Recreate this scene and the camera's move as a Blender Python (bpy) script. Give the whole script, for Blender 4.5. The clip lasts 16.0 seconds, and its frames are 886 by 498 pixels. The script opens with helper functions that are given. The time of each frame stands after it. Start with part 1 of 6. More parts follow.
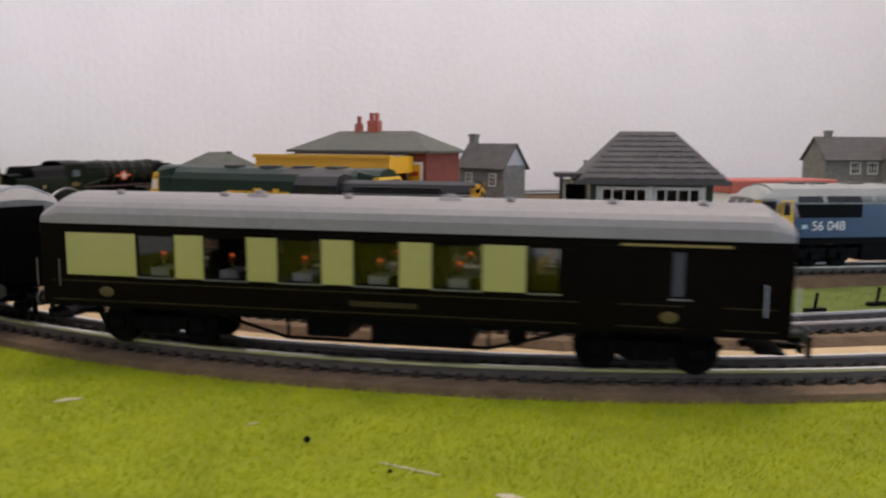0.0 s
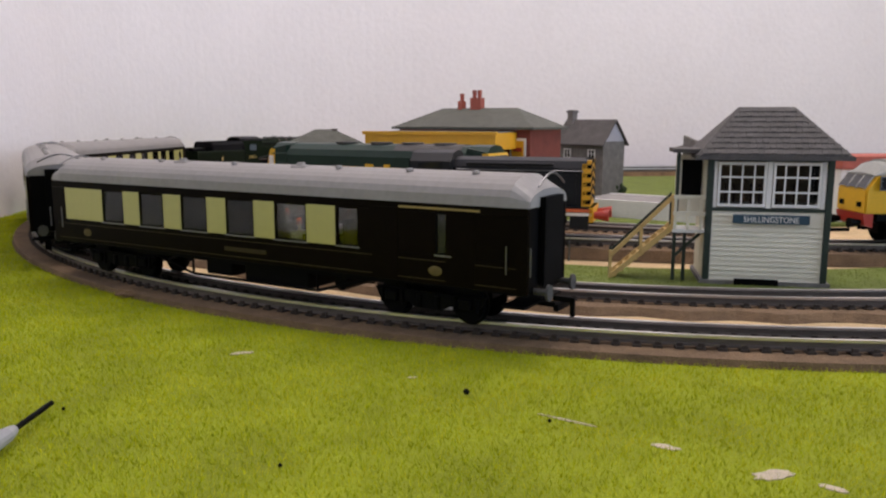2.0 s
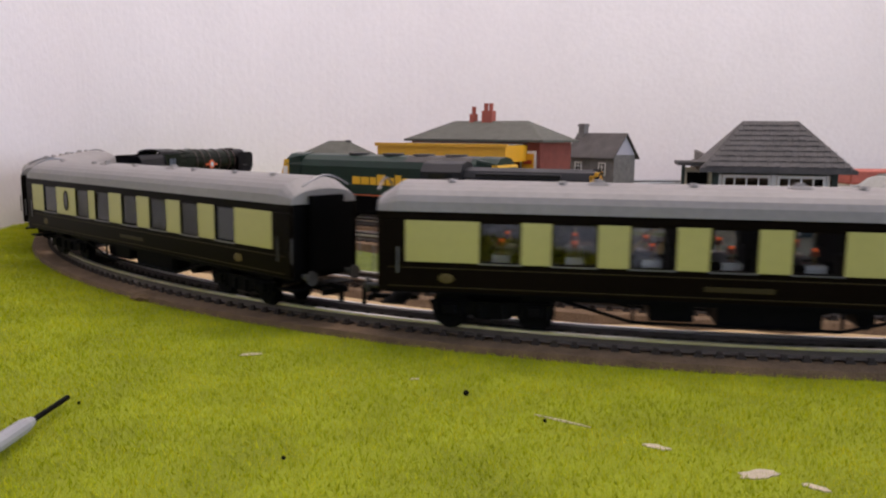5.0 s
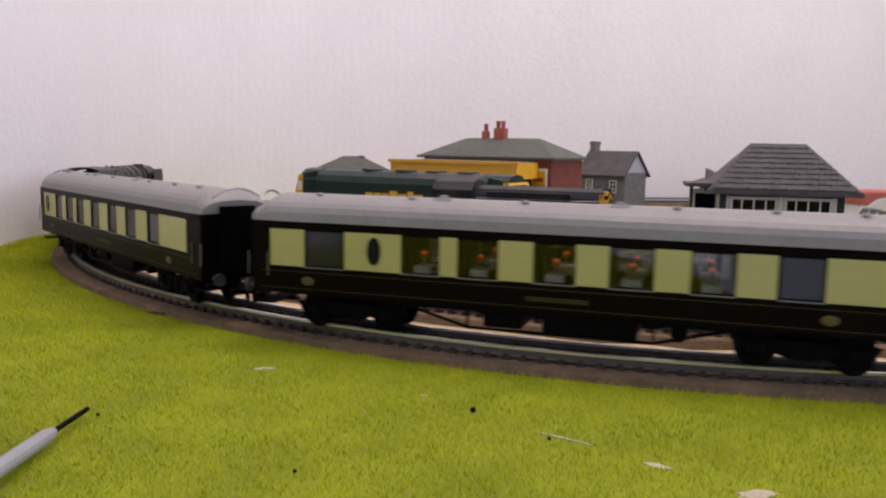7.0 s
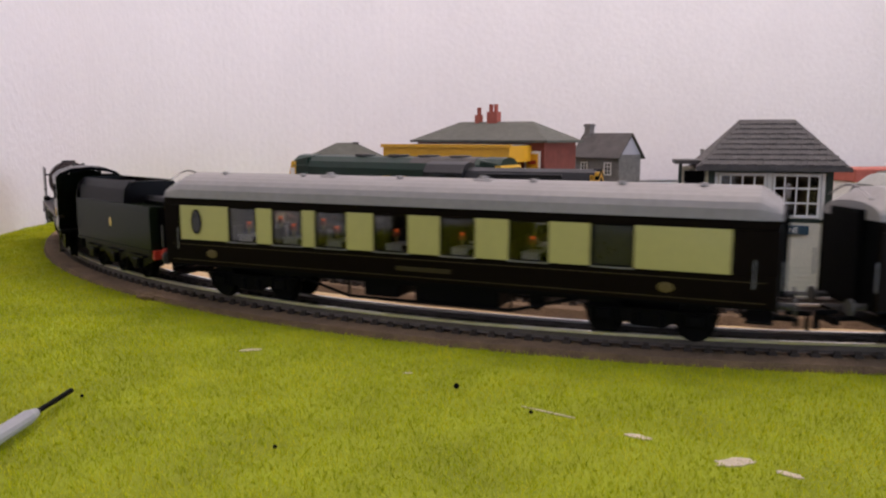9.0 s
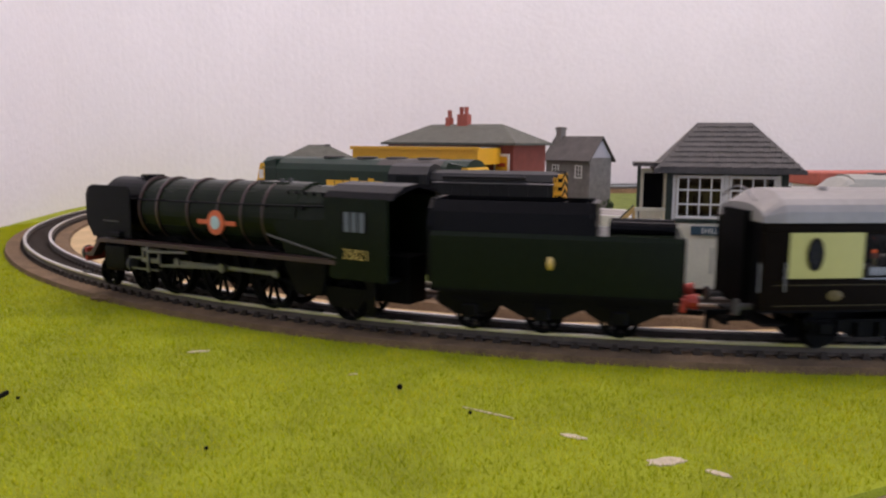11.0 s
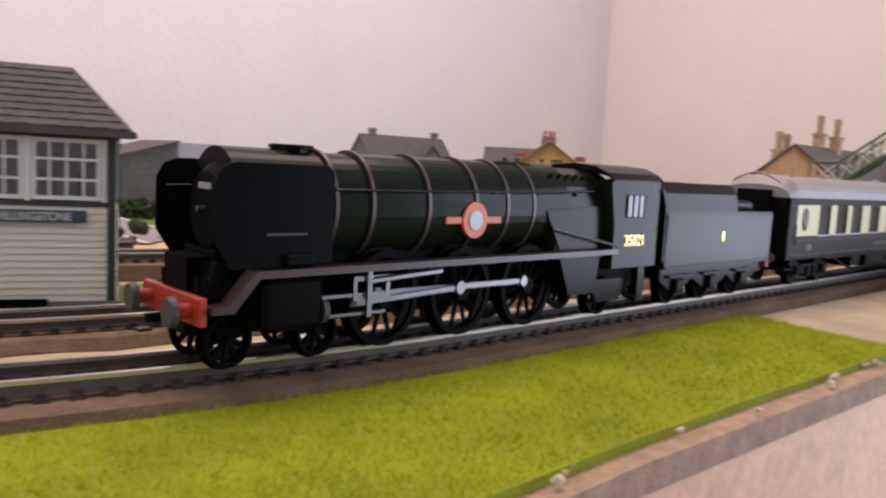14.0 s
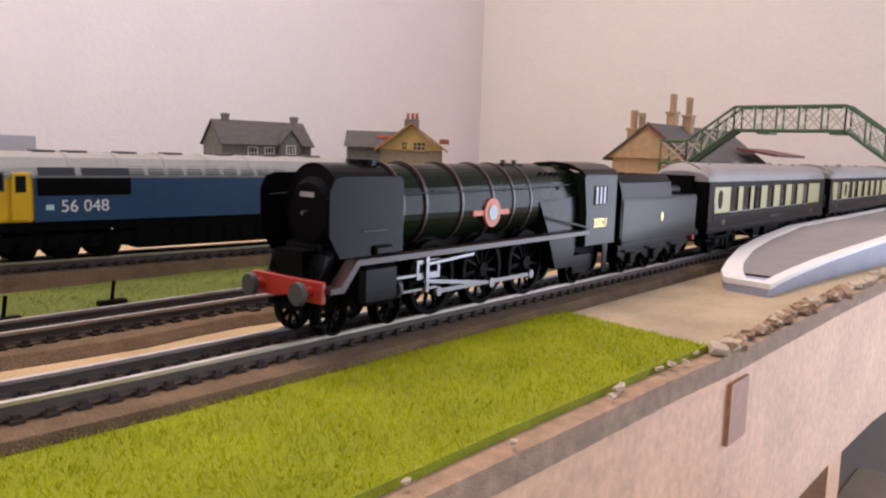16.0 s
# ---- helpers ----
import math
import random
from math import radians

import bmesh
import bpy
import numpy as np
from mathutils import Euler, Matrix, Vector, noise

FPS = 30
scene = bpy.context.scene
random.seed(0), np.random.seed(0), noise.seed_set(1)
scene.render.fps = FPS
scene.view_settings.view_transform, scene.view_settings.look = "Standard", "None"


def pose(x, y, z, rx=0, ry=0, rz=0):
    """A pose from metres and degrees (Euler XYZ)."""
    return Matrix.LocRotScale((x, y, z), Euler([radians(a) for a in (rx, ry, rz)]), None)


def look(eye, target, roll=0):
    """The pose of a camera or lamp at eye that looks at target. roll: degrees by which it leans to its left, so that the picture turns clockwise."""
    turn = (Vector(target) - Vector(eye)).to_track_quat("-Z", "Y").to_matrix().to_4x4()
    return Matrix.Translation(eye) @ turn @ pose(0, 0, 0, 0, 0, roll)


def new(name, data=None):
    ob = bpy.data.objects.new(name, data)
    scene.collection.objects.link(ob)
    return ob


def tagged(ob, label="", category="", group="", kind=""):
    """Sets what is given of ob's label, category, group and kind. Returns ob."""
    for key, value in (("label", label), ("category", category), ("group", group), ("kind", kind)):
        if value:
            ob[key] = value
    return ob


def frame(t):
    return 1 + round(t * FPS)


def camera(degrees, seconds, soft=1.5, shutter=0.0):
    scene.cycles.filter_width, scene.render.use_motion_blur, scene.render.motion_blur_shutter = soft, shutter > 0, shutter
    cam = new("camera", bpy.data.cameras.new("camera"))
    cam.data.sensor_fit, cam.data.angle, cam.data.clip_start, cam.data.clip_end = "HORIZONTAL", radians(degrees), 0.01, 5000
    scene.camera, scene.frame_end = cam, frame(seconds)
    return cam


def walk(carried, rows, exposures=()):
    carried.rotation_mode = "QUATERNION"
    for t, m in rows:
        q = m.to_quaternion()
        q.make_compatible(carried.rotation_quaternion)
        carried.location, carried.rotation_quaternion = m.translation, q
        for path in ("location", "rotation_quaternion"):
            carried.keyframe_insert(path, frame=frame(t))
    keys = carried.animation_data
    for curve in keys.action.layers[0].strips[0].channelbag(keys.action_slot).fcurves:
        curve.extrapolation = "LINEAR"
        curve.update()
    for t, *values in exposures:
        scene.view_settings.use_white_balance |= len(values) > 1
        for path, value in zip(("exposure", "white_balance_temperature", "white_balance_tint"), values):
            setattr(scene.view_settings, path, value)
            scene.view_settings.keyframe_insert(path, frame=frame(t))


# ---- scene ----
cam = camera(59.48, 16.0, 2.2, 0.5)
PATH = [
    (0, (0.0360, 0.0721, 0.0848), (0.5489, 1.9874, -0.1772), 0.40),
    (0.5, (0.0183, 0.0641, 0.0860), (0.4288, 1.9984, -0.2138), 0.12),
    (1, (0.0145, 0.0580, 0.0888), (0.3357, 2.0068, -0.2261), -0.53),
    (1.5, (0.0125, 0.0566, 0.0868), (0.3314, 2.0038, -0.2402), -0.06),
    (2, (0.0103, 0.0588, 0.0851), (0.3259, 2.0073, -0.2370), 0.09),
    (2.5, (0.0097, 0.0523, 0.0882), (0.3330, 1.9988, -0.2383), -0.22),
    (3, (0.0138, 0.0586, 0.0825), (0.2879, 2.0118, -0.2491), -0.23),
    (5.5, (0.0120, 0.0478, 0.0843), (0.2873, 2.0083, -0.1995), 0.75),
    (6, (0.0113, 0.0465, 0.0849), (0.2723, 2.0084, -0.2029), 0.98),
    (6.5, (0.0117, 0.0441, 0.0872), (0.2631, 2.0095, -0.1848), 1.10),
    (7, (0.0128, 0.0432, 0.0873), (0.2613, 2.0112, -0.1686), 1.05),
    (7.5, (0.0124, 0.0430, 0.0861), (0.2601, 2.0108, -0.1714), 1.13),
    (8, (0.0136, 0.0425, 0.0851), (0.2561, 2.0108, -0.1736), 0.70),
    (8.5, (0.0164, 0.0428, 0.0851), (0.2600, 2.0084, -0.1921), 0.05),
    (9, (0.0192, 0.0420, 0.0836), (0.2639, 2.0064, -0.2016), 0.10),
    (9.5, (0.0216, 0.0407, 0.0847), (0.2731, 2.0048, -0.1959), 0.36),
    (10, (0.0238, 0.0375, 0.0851), (0.2853, 2.0008, -0.1930), 0.36),
    (12.5, (0.0737, 0.0568, 0.0747), (0.6430, 1.9563, -0.1851), 1.09),
    (13, (0.1060, 0.0685, 0.0720), (0.9492, 1.8675, -0.1573), 2.48),
    (13.5, (0.1494, 0.0931, 0.0676), (1.2733, 1.7341, -0.1421), 3.19),
    (14, (0.1560, 0.1085, 0.0620), (1.5170, 1.5590, -0.1480), 3.05),
    (14.5, (0.1740, 0.1065, 0.0661), (1.6437, 1.4442, -0.1594), 2.36),
    (15, (0.1909, 0.1043, 0.0674), (1.7101, 1.3860, -0.1542), 2.33),
    (15.5, (0.2037, 0.1013, 0.0691), (1.7391, 1.3608, -0.1680), 2.04),
    (16, (0.2094, 0.1002, 0.0689), (1.7468, 1.3549, -0.1798), 1.77),
]
walk(cam, [(t, look(eye, target, roll)) for t, eye, target, roll in PATH],
     exposures=[(0, -0.06, 6950, 17), (5, -0.02, 7000, 22), (12.4, -0.02, 7050, 25), (13.2, 0.02, 7250, 26), (14.2, 0.06, 7550, 28), (16, 0.06, 7550, 28)])

LAMP_W, WINDOW_W = 18.5, 50.0

# ---------- world and light ----------
world = bpy.data.worlds.new("room_air")
scene.world = world
world.use_nodes = True
world.node_tree.nodes["Background"].inputs[0].default_value = (0.75, 0.8, 0.9, 1)
world.node_tree.nodes["Background"].inputs[1].default_value = 0.05


def area_lamp(name, eye, target, w, h, watts, color):
    data = bpy.data.lights.new(name, "AREA")
    data.shape, data.size, data.size_y = "RECTANGLE", w, h
    data.energy, data.color = watts, color
    ob = new(name, data)
    ob.matrix_world = look(eye, target)
    return ob


area_lamp("ceiling_lamp", (0.6, 0.72, 1.42), (0.6, 0.72, 0), 1.5, 0.7, LAMP_W, (1.0, 0.94, 0.90))
area_lamp("window_light", (1.924, -0.90, 0.10), (0.5, -0.90, 0.10), 1.2, 1.5, WINDOW_W, (0.58, 0.77, 1.0))


# ---------- materials ----------
def mat(name, color, rough=0.6, metal=0.0, scale=60.0, var=0.25, bump=0.0, fine=None, color2=None, spec=0.5, coat=0.0):
    """Principled material with variation at two scales and a fine relief; scale is in cycles per metre."""
    m = bpy.data.materials.new(name)
    m.use_nodes = True
    nt = m.node_tree
    bsdf = nt.nodes["Principled BSDF"]
    tex = nt.nodes.new("ShaderNodeTexCoord")
    n1 = nt.nodes.new("ShaderNodeTexNoise")
    n1.inputs["Scale"].default_value, n1.inputs["Detail"].default_value = scale, 4
    n2 = nt.nodes.new("ShaderNodeTexNoise")
    n2.inputs["Scale"].default_value, n2.inputs["Detail"].default_value = fine or scale * 14, 3
    nt.links.new(tex.outputs["Object"], n1.inputs["Vector"])
    nt.links.new(tex.outputs["Object"], n2.inputs["Vector"])
    add = nt.nodes.new("ShaderNodeMath")
    add.operation = "ADD"
    nt.links.new(n1.outputs["Fac"], add.inputs[0])
    nt.links.new(n2.outputs["Fac"], add.inputs[1])
    ramp = nt.nodes.new("ShaderNodeMapRange")
    ramp.inputs["From Min"].default_value, ramp.inputs["From Max"].default_value = 0.65, 1.35
    nt.links.new(add.outputs[0], ramp.inputs["Value"])
    mix = nt.nodes.new("ShaderNodeMix")
    mix.data_type = "RGBA"
    c = Vector(color)
    a = c * (1 - var)
    b = Vector(color2) if color2 else c * (1 + var * 0.6)
    mix.inputs[6].default_value = (*a, 1)
    mix.inputs[7].default_value = (*[min(v, 0.95) for v in b], 1)
    nt.links.new(ramp.outputs[0], mix.inputs[0])
    nt.links.new(mix.outputs[2], bsdf.inputs["Base Color"])
    bsdf.inputs["Roughness"].default_value = rough
    bsdf.inputs["Metallic"].default_value = metal
    bsdf.inputs["Specular IOR Level"].default_value = spec
    bsdf.inputs["Coat Weight"].default_value = coat
    if bump:
        bp = nt.nodes.new("ShaderNodeBump")
        bp.inputs["Strength"].default_value, bp.inputs["Distance"].default_value = bump, 0.001
        nt.links.new(add.outputs[0], bp.inputs["Height"])
        nt.links.new(bp.outputs[0], bsdf.inputs["Normal"])
    return m


def glow(name, color, strength):
    m = mat(name, color, 0.5)
    b = m.node_tree.nodes["Principled BSDF"]
    b.inputs["Emission Color"].default_value = (*color, 1)
    b.inputs["Emission Strength"].default_value = strength
    return m


def glass(name, tint=(0.9, 0.95, 0.95)):
    m = bpy.data.materials.new(name)
    m.use_nodes = True
    nt = m.node_tree
    out = nt.nodes["Material Output"]
    nt.nodes.remove(nt.nodes["Principled BSDF"])
    tr, gl = nt.nodes.new("ShaderNodeBsdfTransparent"), nt.nodes.new("ShaderNodeBsdfGlossy")
    tr.inputs[0].default_value = (*tint, 1)
    gl.inputs["Roughness"].default_value = 0.05
    fr, mx = nt.nodes.new("ShaderNodeFresnel"), nt.nodes.new("ShaderNodeMixShader")
    nt.links.new(fr.outputs[0], mx.inputs[0])
    nt.links.new(tr.outputs[0], mx.inputs[1])
    nt.links.new(gl.outputs[0], mx.inputs[2])
    nt.links.new(mx.outputs[0], out.inputs["Surface"])
    return m


M = dict(
    # near-black brown stands in for the unlit side of the room
    unlit_wall=mat("unlit_wall", (0.05, 0.045, 0.04), 0.9, scale=6, var=0.2),
    plaster=mat("plaster", (0.78, 0.75, 0.765), 0.85, scale=9, var=0.04, bump=0.55, fine=130),
    plaster_warm=mat("plaster_warm", (0.76, 0.725, 0.69), 0.85, scale=9, var=0.04, bump=0.55, fine=130),
    board=mat("board", (0.42, 0.33, 0.22), 0.9, scale=40, var=0.3, bump=0.4),
    sand=mat("sand", (0.58, 0.42, 0.23), 0.95, scale=35, var=0.28, bump=0.8, fine=1600),
    earth=mat("earth", (0.50, 0.39, 0.25), 0.95, scale=30, var=0.35, bump=0.9, fine=1500),
    underlay=mat("underlay", (0.195, 0.122, 0.066), 0.95, scale=90, var=0.5, bump=1.0, fine=1700),
    grass_mat=mat("grass_mat", (0.28, 0.33, 0.005), 0.9, scale=35, var=0.35, bump=0.8, fine=1800),
    grass_far=mat("grass_far", (0.13, 0.17, 0.025), 0.95, scale=45, var=0.35, bump=0.8, fine=1700),
    hedge=mat("hedge", (0.035, 0.06, 0.02), 0.95, scale=300, var=0.5, bump=1.0),
    # shade below the carriages is put into this dark rail colour
    rail_side_shaded=mat("rail_side_shaded", (0.10, 0.082, 0.070), 0.6, 0.2, scale=150, var=0.3),
    crest_gold=mat("crest_gold", (0.11, 0.08, 0.025), 0.5, scale=100, var=0.3, spec=0.2),
    rail=mat("rail", (0.74, 0.72, 0.70), 0.33, 0.95, scale=120, var=0.2),
    sleeper=mat("sleeper", (0.042, 0.030, 0.022), 0.9, scale=200, var=0.35, bump=0.3),
    timber=mat("timber", (0.78, 0.44, 0.25), 0.65, scale=18, var=0.25, bump=0.25, fine=240),
    timber_dark=mat("timber_dark", (0.42, 0.19, 0.09), 0.65, scale=18, var=0.3, bump=0.2),
    ply_edge=mat("ply_edge", (0.42, 0.27, 0.17), 0.85, scale=200, var=0.4, bump=0.6),
    chip=mat("chip", (0.64, 0.54, 0.40), 0.95, scale=400, var=0.25, bump=0.6),
    coach_brown=mat("coach_brown", (0.0050, 0.0030, 0.0016), 0.35, scale=25, var=0.25, spec=0.035),
    coach_cream=mat("coach_cream", (0.42, 0.395, 0.125), 0.35, scale=25, var=0.06, coat=0.15),
    coach_roof=mat("coach_roof", (0.24, 0.225, 0.215), 0.5, scale=30, var=0.14),
    roof_white=mat("roof_white", (0.62, 0.62, 0.62), 0.4, scale=30, var=0.1),
    black=mat("black", (0.0030, 0.0030, 0.0034), 0.55, scale=80, var=0.4, spec=0.05),
    black_gloss=mat("black_gloss", (0.012, 0.013, 0.015), 0.28, scale=60, var=0.3),
    grey_ug=mat("grey_ug", (0.05, 0.05, 0.05), 0.55, scale=80, var=0.4),
    steel=mat("steel", (0.20, 0.20, 0.21), 0.36, 0.95, scale=100, var=0.15),
    brass=mat("brass", (0.75, 0.55, 0.22), 0.3, 0.9, scale=100, var=0.15),
    gold=mat("gold", (0.30, 0.21, 0.06), 0.45, scale=100, var=0.2),
    lining=mat("lining", (0.040, 0.030, 0.010), 0.5, scale=100, var=0.2, spec=0.15),
    cab_glass=mat("cab_glass", (0.13, 0.16, 0.19), 0.15, scale=60, var=0.2),
    shunter_grey=mat("shunter_grey", (0.014, 0.015, 0.018), 0.45, scale=40, var=0.25, spec=0.2),
    hut_pink=mat("hut_pink", (0.20, 0.045, 0.055), 0.6, scale=60, var=0.2),
    loco_green=mat("loco_green", (0.008, 0.013, 0.007), 0.22, scale=25, var=0.2, spec=0.09),
    loco_black=mat("loco_black", (0.004, 0.004, 0.005), 0.27, scale=30, var=0.25, spec=0.08),
    plate_brown=mat("plate_brown", (0.050, 0.024, 0.022), 0.4, scale=40, var=0.25),
    red=mat("red", (0.42, 0.035, 0.02), 0.4, scale=60, var=0.15),
    orange=mat("orange", (0.72, 0.14, 0.05), 0.45, scale=60, var=0.1),
    pale_blue=mat("pale_blue", (0.45, 0.62, 0.66), 0.45, scale=60, var=0.15),
    white=mat("white", (0.78, 0.77, 0.74), 0.5, scale=40, var=0.08),
    cloth=mat("cloth", (0.90, 0.89, 0.87), 0.9, scale=90, var=0.08),
    seat=mat("seat", (0.022, 0.013, 0.012), 0.9, scale=200, var=0.3),
    lamp_glow=glow("lamp_glow", (1.0, 0.16, 0.03), 0.7),
    lamp_shade=mat("lamp_shade", (0.55, 0.14, 0.06), 0.6, scale=100),
    window_glass=glass("window_glass", (0.72, 0.72, 0.72)),
    dark_glass=mat("dark_glass", (0.015, 0.016, 0.018), 0.1, scale=50, var=0.2),
    yellow=mat("yellow", (0.74, 0.42, 0.02), 0.4, scale=40, var=0.1),
    canopy_yellow=mat("canopy_yellow", (0.80, 0.40, 0.02), 0.45, scale=60, var=0.12),
    rail_blue=mat("rail_blue", (0.018, 0.062, 0.13), 0.35, scale=30, var=0.18, coat=0.2),
    roof_grey=mat("roof_grey", (0.27, 0.275, 0.25), 0.5, scale=40, var=0.15),
    fl_green=mat("fl_green", (0.008, 0.028, 0.019), 0.4, scale=30, var=0.2, spec=0.3),
    slate=mat("slate", (0.075, 0.068, 0.065), 0.75, scale=120, var=0.35, bump=0.4),
    slate_green=mat("slate_green", (0.085, 0.088, 0.072), 0.75, scale=120, var=0.3, bump=0.4),
    brick_red=mat("brick_red", (0.22, 0.05, 0.035), 0.8, scale=150, var=0.3, bump=0.3),
    stone_grey=mat("stone_grey", (0.20, 0.185, 0.175), 0.85, scale=180, var=0.4, bump=0.6),
    wall_lilac=mat("wall_lilac", (0.44, 0.42, 0.46), 0.7, scale=80, var=0.12),
    stone_buff=mat("stone_buff", (0.30, 0.235, 0.17), 0.85, scale=180, var=0.35, bump=0.5),
    buff=mat("buff", (0.45, 0.30, 0.17), 0.8, scale=150, var=0.25, bump=0.3),
    box_cream=mat("box_cream", (0.72, 0.68, 0.55), 0.6, scale=50, var=0.08),
    box_green=mat("box_green", (0.014, 0.028, 0.020), 0.5, scale=60, var=0.2),
    bridge_green=mat("bridge_green", (0.05, 0.12, 0.055), 0.5, scale=120, var=0.3),
    bridge_cream=mat("bridge_cream", (0.46, 0.47, 0.36), 0.6, scale=120, var=0.2),
    tarmac=mat("tarmac", (0.26, 0.245, 0.235), 0.9, scale=60, var=0.15, bump=0.5, fine=2000),
    platform_side=mat("platform_side", (0.35, 0.38, 0.46), 0.7, scale=60, var=0.15),
    sign_blue=mat("sign_blue", (0.02, 0.06, 0.09), 0.5, scale=60),
    clay_red=mat("clay_red", (0.40, 0.10, 0.07), 0.8, scale=150, var=0.25),
    wood_yellow=mat("wood_yellow", (0.62, 0.42, 0.16), 0.7, scale=100, var=0.2, bump=0.2),
    maroon=mat("maroon", (0.13, 0.04, 0.035), 0.6, scale=60, var=0.2),
    coal=mat("coal", (0.015, 0.015, 0.015), 0.5, scale=600, var=0.5, bump=1.0),
    floor=mat("floor", (0.12, 0.10, 0.09), 0.8, scale=10, var=0.3),
    carton=mat("carton", (0.32, 0.24, 0.17), 0.8, scale=20, var=0.2),
    stop_grey=mat("tool_grey", (0.30, 0.30, 0.31), 0.4, scale=80, var=0.1),
)


# ---------- mesh helpers ----------
def part(name, bm, material, parent=None, label="", smooth=False, at=None):
    """Links a bmesh as one mesh object under a thing, a part, or nothing."""
    me = bpy.data.meshes.new(name)
    if smooth:
        for f in bm.faces:
            f.smooth = True
    bm.to_mesh(me)
    bm.free()
    me.materials.append(material)
    ob = new(name, me)
    if at is not None:
        ob.matrix_basis = at
    if parent is not None:
        ob.parent = parent
    if label:
        ob["label"] = label
    return ob


def thing(name, m, label, category, group=""):
    ob = new(name)
    ob.empty_display_size = 0.01
    ob.matrix_basis = m
    return tagged(ob, label, category, group)


def placed(px, py, x, y, rz, sx, sy, sz, z=0.0):
    """A pose that turns and sizes a building about its own point (px, py) and sets it down at (x, y)."""
    return Matrix.Translation((x, y, z)) @ Matrix.Rotation(math.radians(rz), 4, "Z") @ Matrix.Diagonal((sx, sy, sz, 1)) @ Matrix.Translation((-px, -py, 0))


def box(bm, x0, x1, y0, y1, z0, z1, bevel=0.0):
    r = bmesh.ops.create_cube(bm, size=1)
    vs = r["verts"]
    for v in vs:
        v.co = Vector((x0 + (v.co.x + 0.5) * (x1 - x0), y0 + (v.co.y + 0.5) * (y1 - y0), z0 + (v.co.z + 0.5) * (z1 - z0)))
    if bevel:
        es = list({e for v in vs for e in v.link_edges})
        bmesh.ops.bevel(bm, geom=es, offset=bevel, segments=1, affect="EDGES")
    return bm


def B(*a, bevel=0.0):
    return box(bmesh.new(), *a, bevel=bevel)


def cyl(bm, p, q, r0, r1=None, n=16, caps=True):
    """A tapered round bar from p to q."""
    p, q = Vector(p), Vector(q)
    d = q - p
    r = bmesh.ops.create_cone(bm, cap_ends=caps, segments=n, radius1=r0, radius2=r0 if r1 is None else r1, depth=d.length)
    m = Matrix.Translation((p + q) / 2) @ d.to_track_quat("Z", "Y").to_matrix().to_4x4()
    bmesh.ops.transform(bm, matrix=m, verts=r["verts"])
    return bm


def C(p, q, r0, r1=None, n=16):
    return cyl(bmesh.new(), p, q, r0, r1, n)


def prism(bm, pts, axis, a, b):
    """A polygon in the plane across axis, drawn out from a to b. pts: (x, z) for axis y, (y, z) for x, (x, y) for z."""
    def at(u, v, w):
        return (w, u, v) if axis == "x" else (u, w, v) if axis == "y" else (u, v, w)
    lo = [bm.verts.new(at(u, v, a)) for u, v in pts]
    hi = [bm.verts.new(at(u, v, b)) for u, v in pts]
    bm.faces.new(lo)
    bm.faces.new(hi[::-1])
    n = len(pts)
    for i in range(n):
        bm.faces.new((lo[i], hi[i], hi[(i + 1) % n], lo[(i + 1) % n]))
    bmesh.ops.recalc_face_normals(bm, faces=bm.faces)
    return bm


def P(pts, axis, a, b):
    return prism(bmesh.new(), pts, axis, a, b)


def sweep(line, profile, closed_profile=True):
    """Sweeps a profile of (side, height) along a flat line of (x, y, z)."""
    bm = bmesh.new()
    rings = []
    for i, p in enumerate(line):
        a, b = Vector(line[max(i - 1, 0)]), Vector(line[min(i + 1, len(line) - 1)])
        d = (b - a).normalized()
        s = Vector((-d.y, d.x, 0))
        rings.append([bm.verts.new(Vector(p) + s * u + Vector((0, 0, v))) for u, v in profile])
    n = len(profile)
    for r0, r1 in zip(rings, rings[1:]):
        for k in range(n if closed_profile else n - 1):
            bm.faces.new((r0[k], r1[k], r1[(k + 1) % n], r0[(k + 1) % n]))
    if closed_profile:
        bm.faces.new(rings[0][::-1])
        bm.faces.new(rings[-1])
    bmesh.ops.recalc_face_normals(bm, faces=bm.faces)
    return bm


# ---------- the plan ----------
CX, CY, R1 = 0.3167, 0.8113, 0.5253
RAIL_Z = 0.011


def on_track(s, radius=R1, cx=CX, cy=CY):
    """Place and heading on the running line, s metres past the start of the curve, the way the engine faces."""
    if s <= 0:
        return Vector((cx - s, cy - radius, 0)), Vector((-1, 0, 0))
    a = s / radius
    if a >= math.pi:
        return Vector((cx + (s - math.pi * radius), cy + radius, 0)), Vector((1, 0, 0))
    return (Vector((cx - radius * math.sin(a), cy - radius * math.cos(a), 0)),
            Vector((-math.cos(a), math.sin(a), 0)))


def line_of(radius, right, far, step=0.012, z=0.0):
    out, s = [], -right
    while s < math.pi * radius + far:
        p = on_track(s, radius)[0]
        out.append((p.x, p.y, z))
        s += step
    return out


def smooth_line(pts, n=24, z=0.0):
    """A Catmull-Rom curve through the given places."""
    ps = [Vector((*p, z)) for p in pts]
    ps = [ps[0] * 2 - ps[1]] + ps + [ps[-1] * 2 - ps[-2]]
    out = []
    for i in range(1, len(ps) - 2):
        for k in range(n):
            t = k / n
            a, b, c, d = ps[i - 1:i + 3]
            out.append(tuple(0.5 * ((2 * b) + (c - a) * t + (2 * a - 5 * b + 4 * c - d) * t * t + (3 * b - a - 3 * c + d) * t ** 3)))
    out.append(tuple(ps[-2]))
    return out


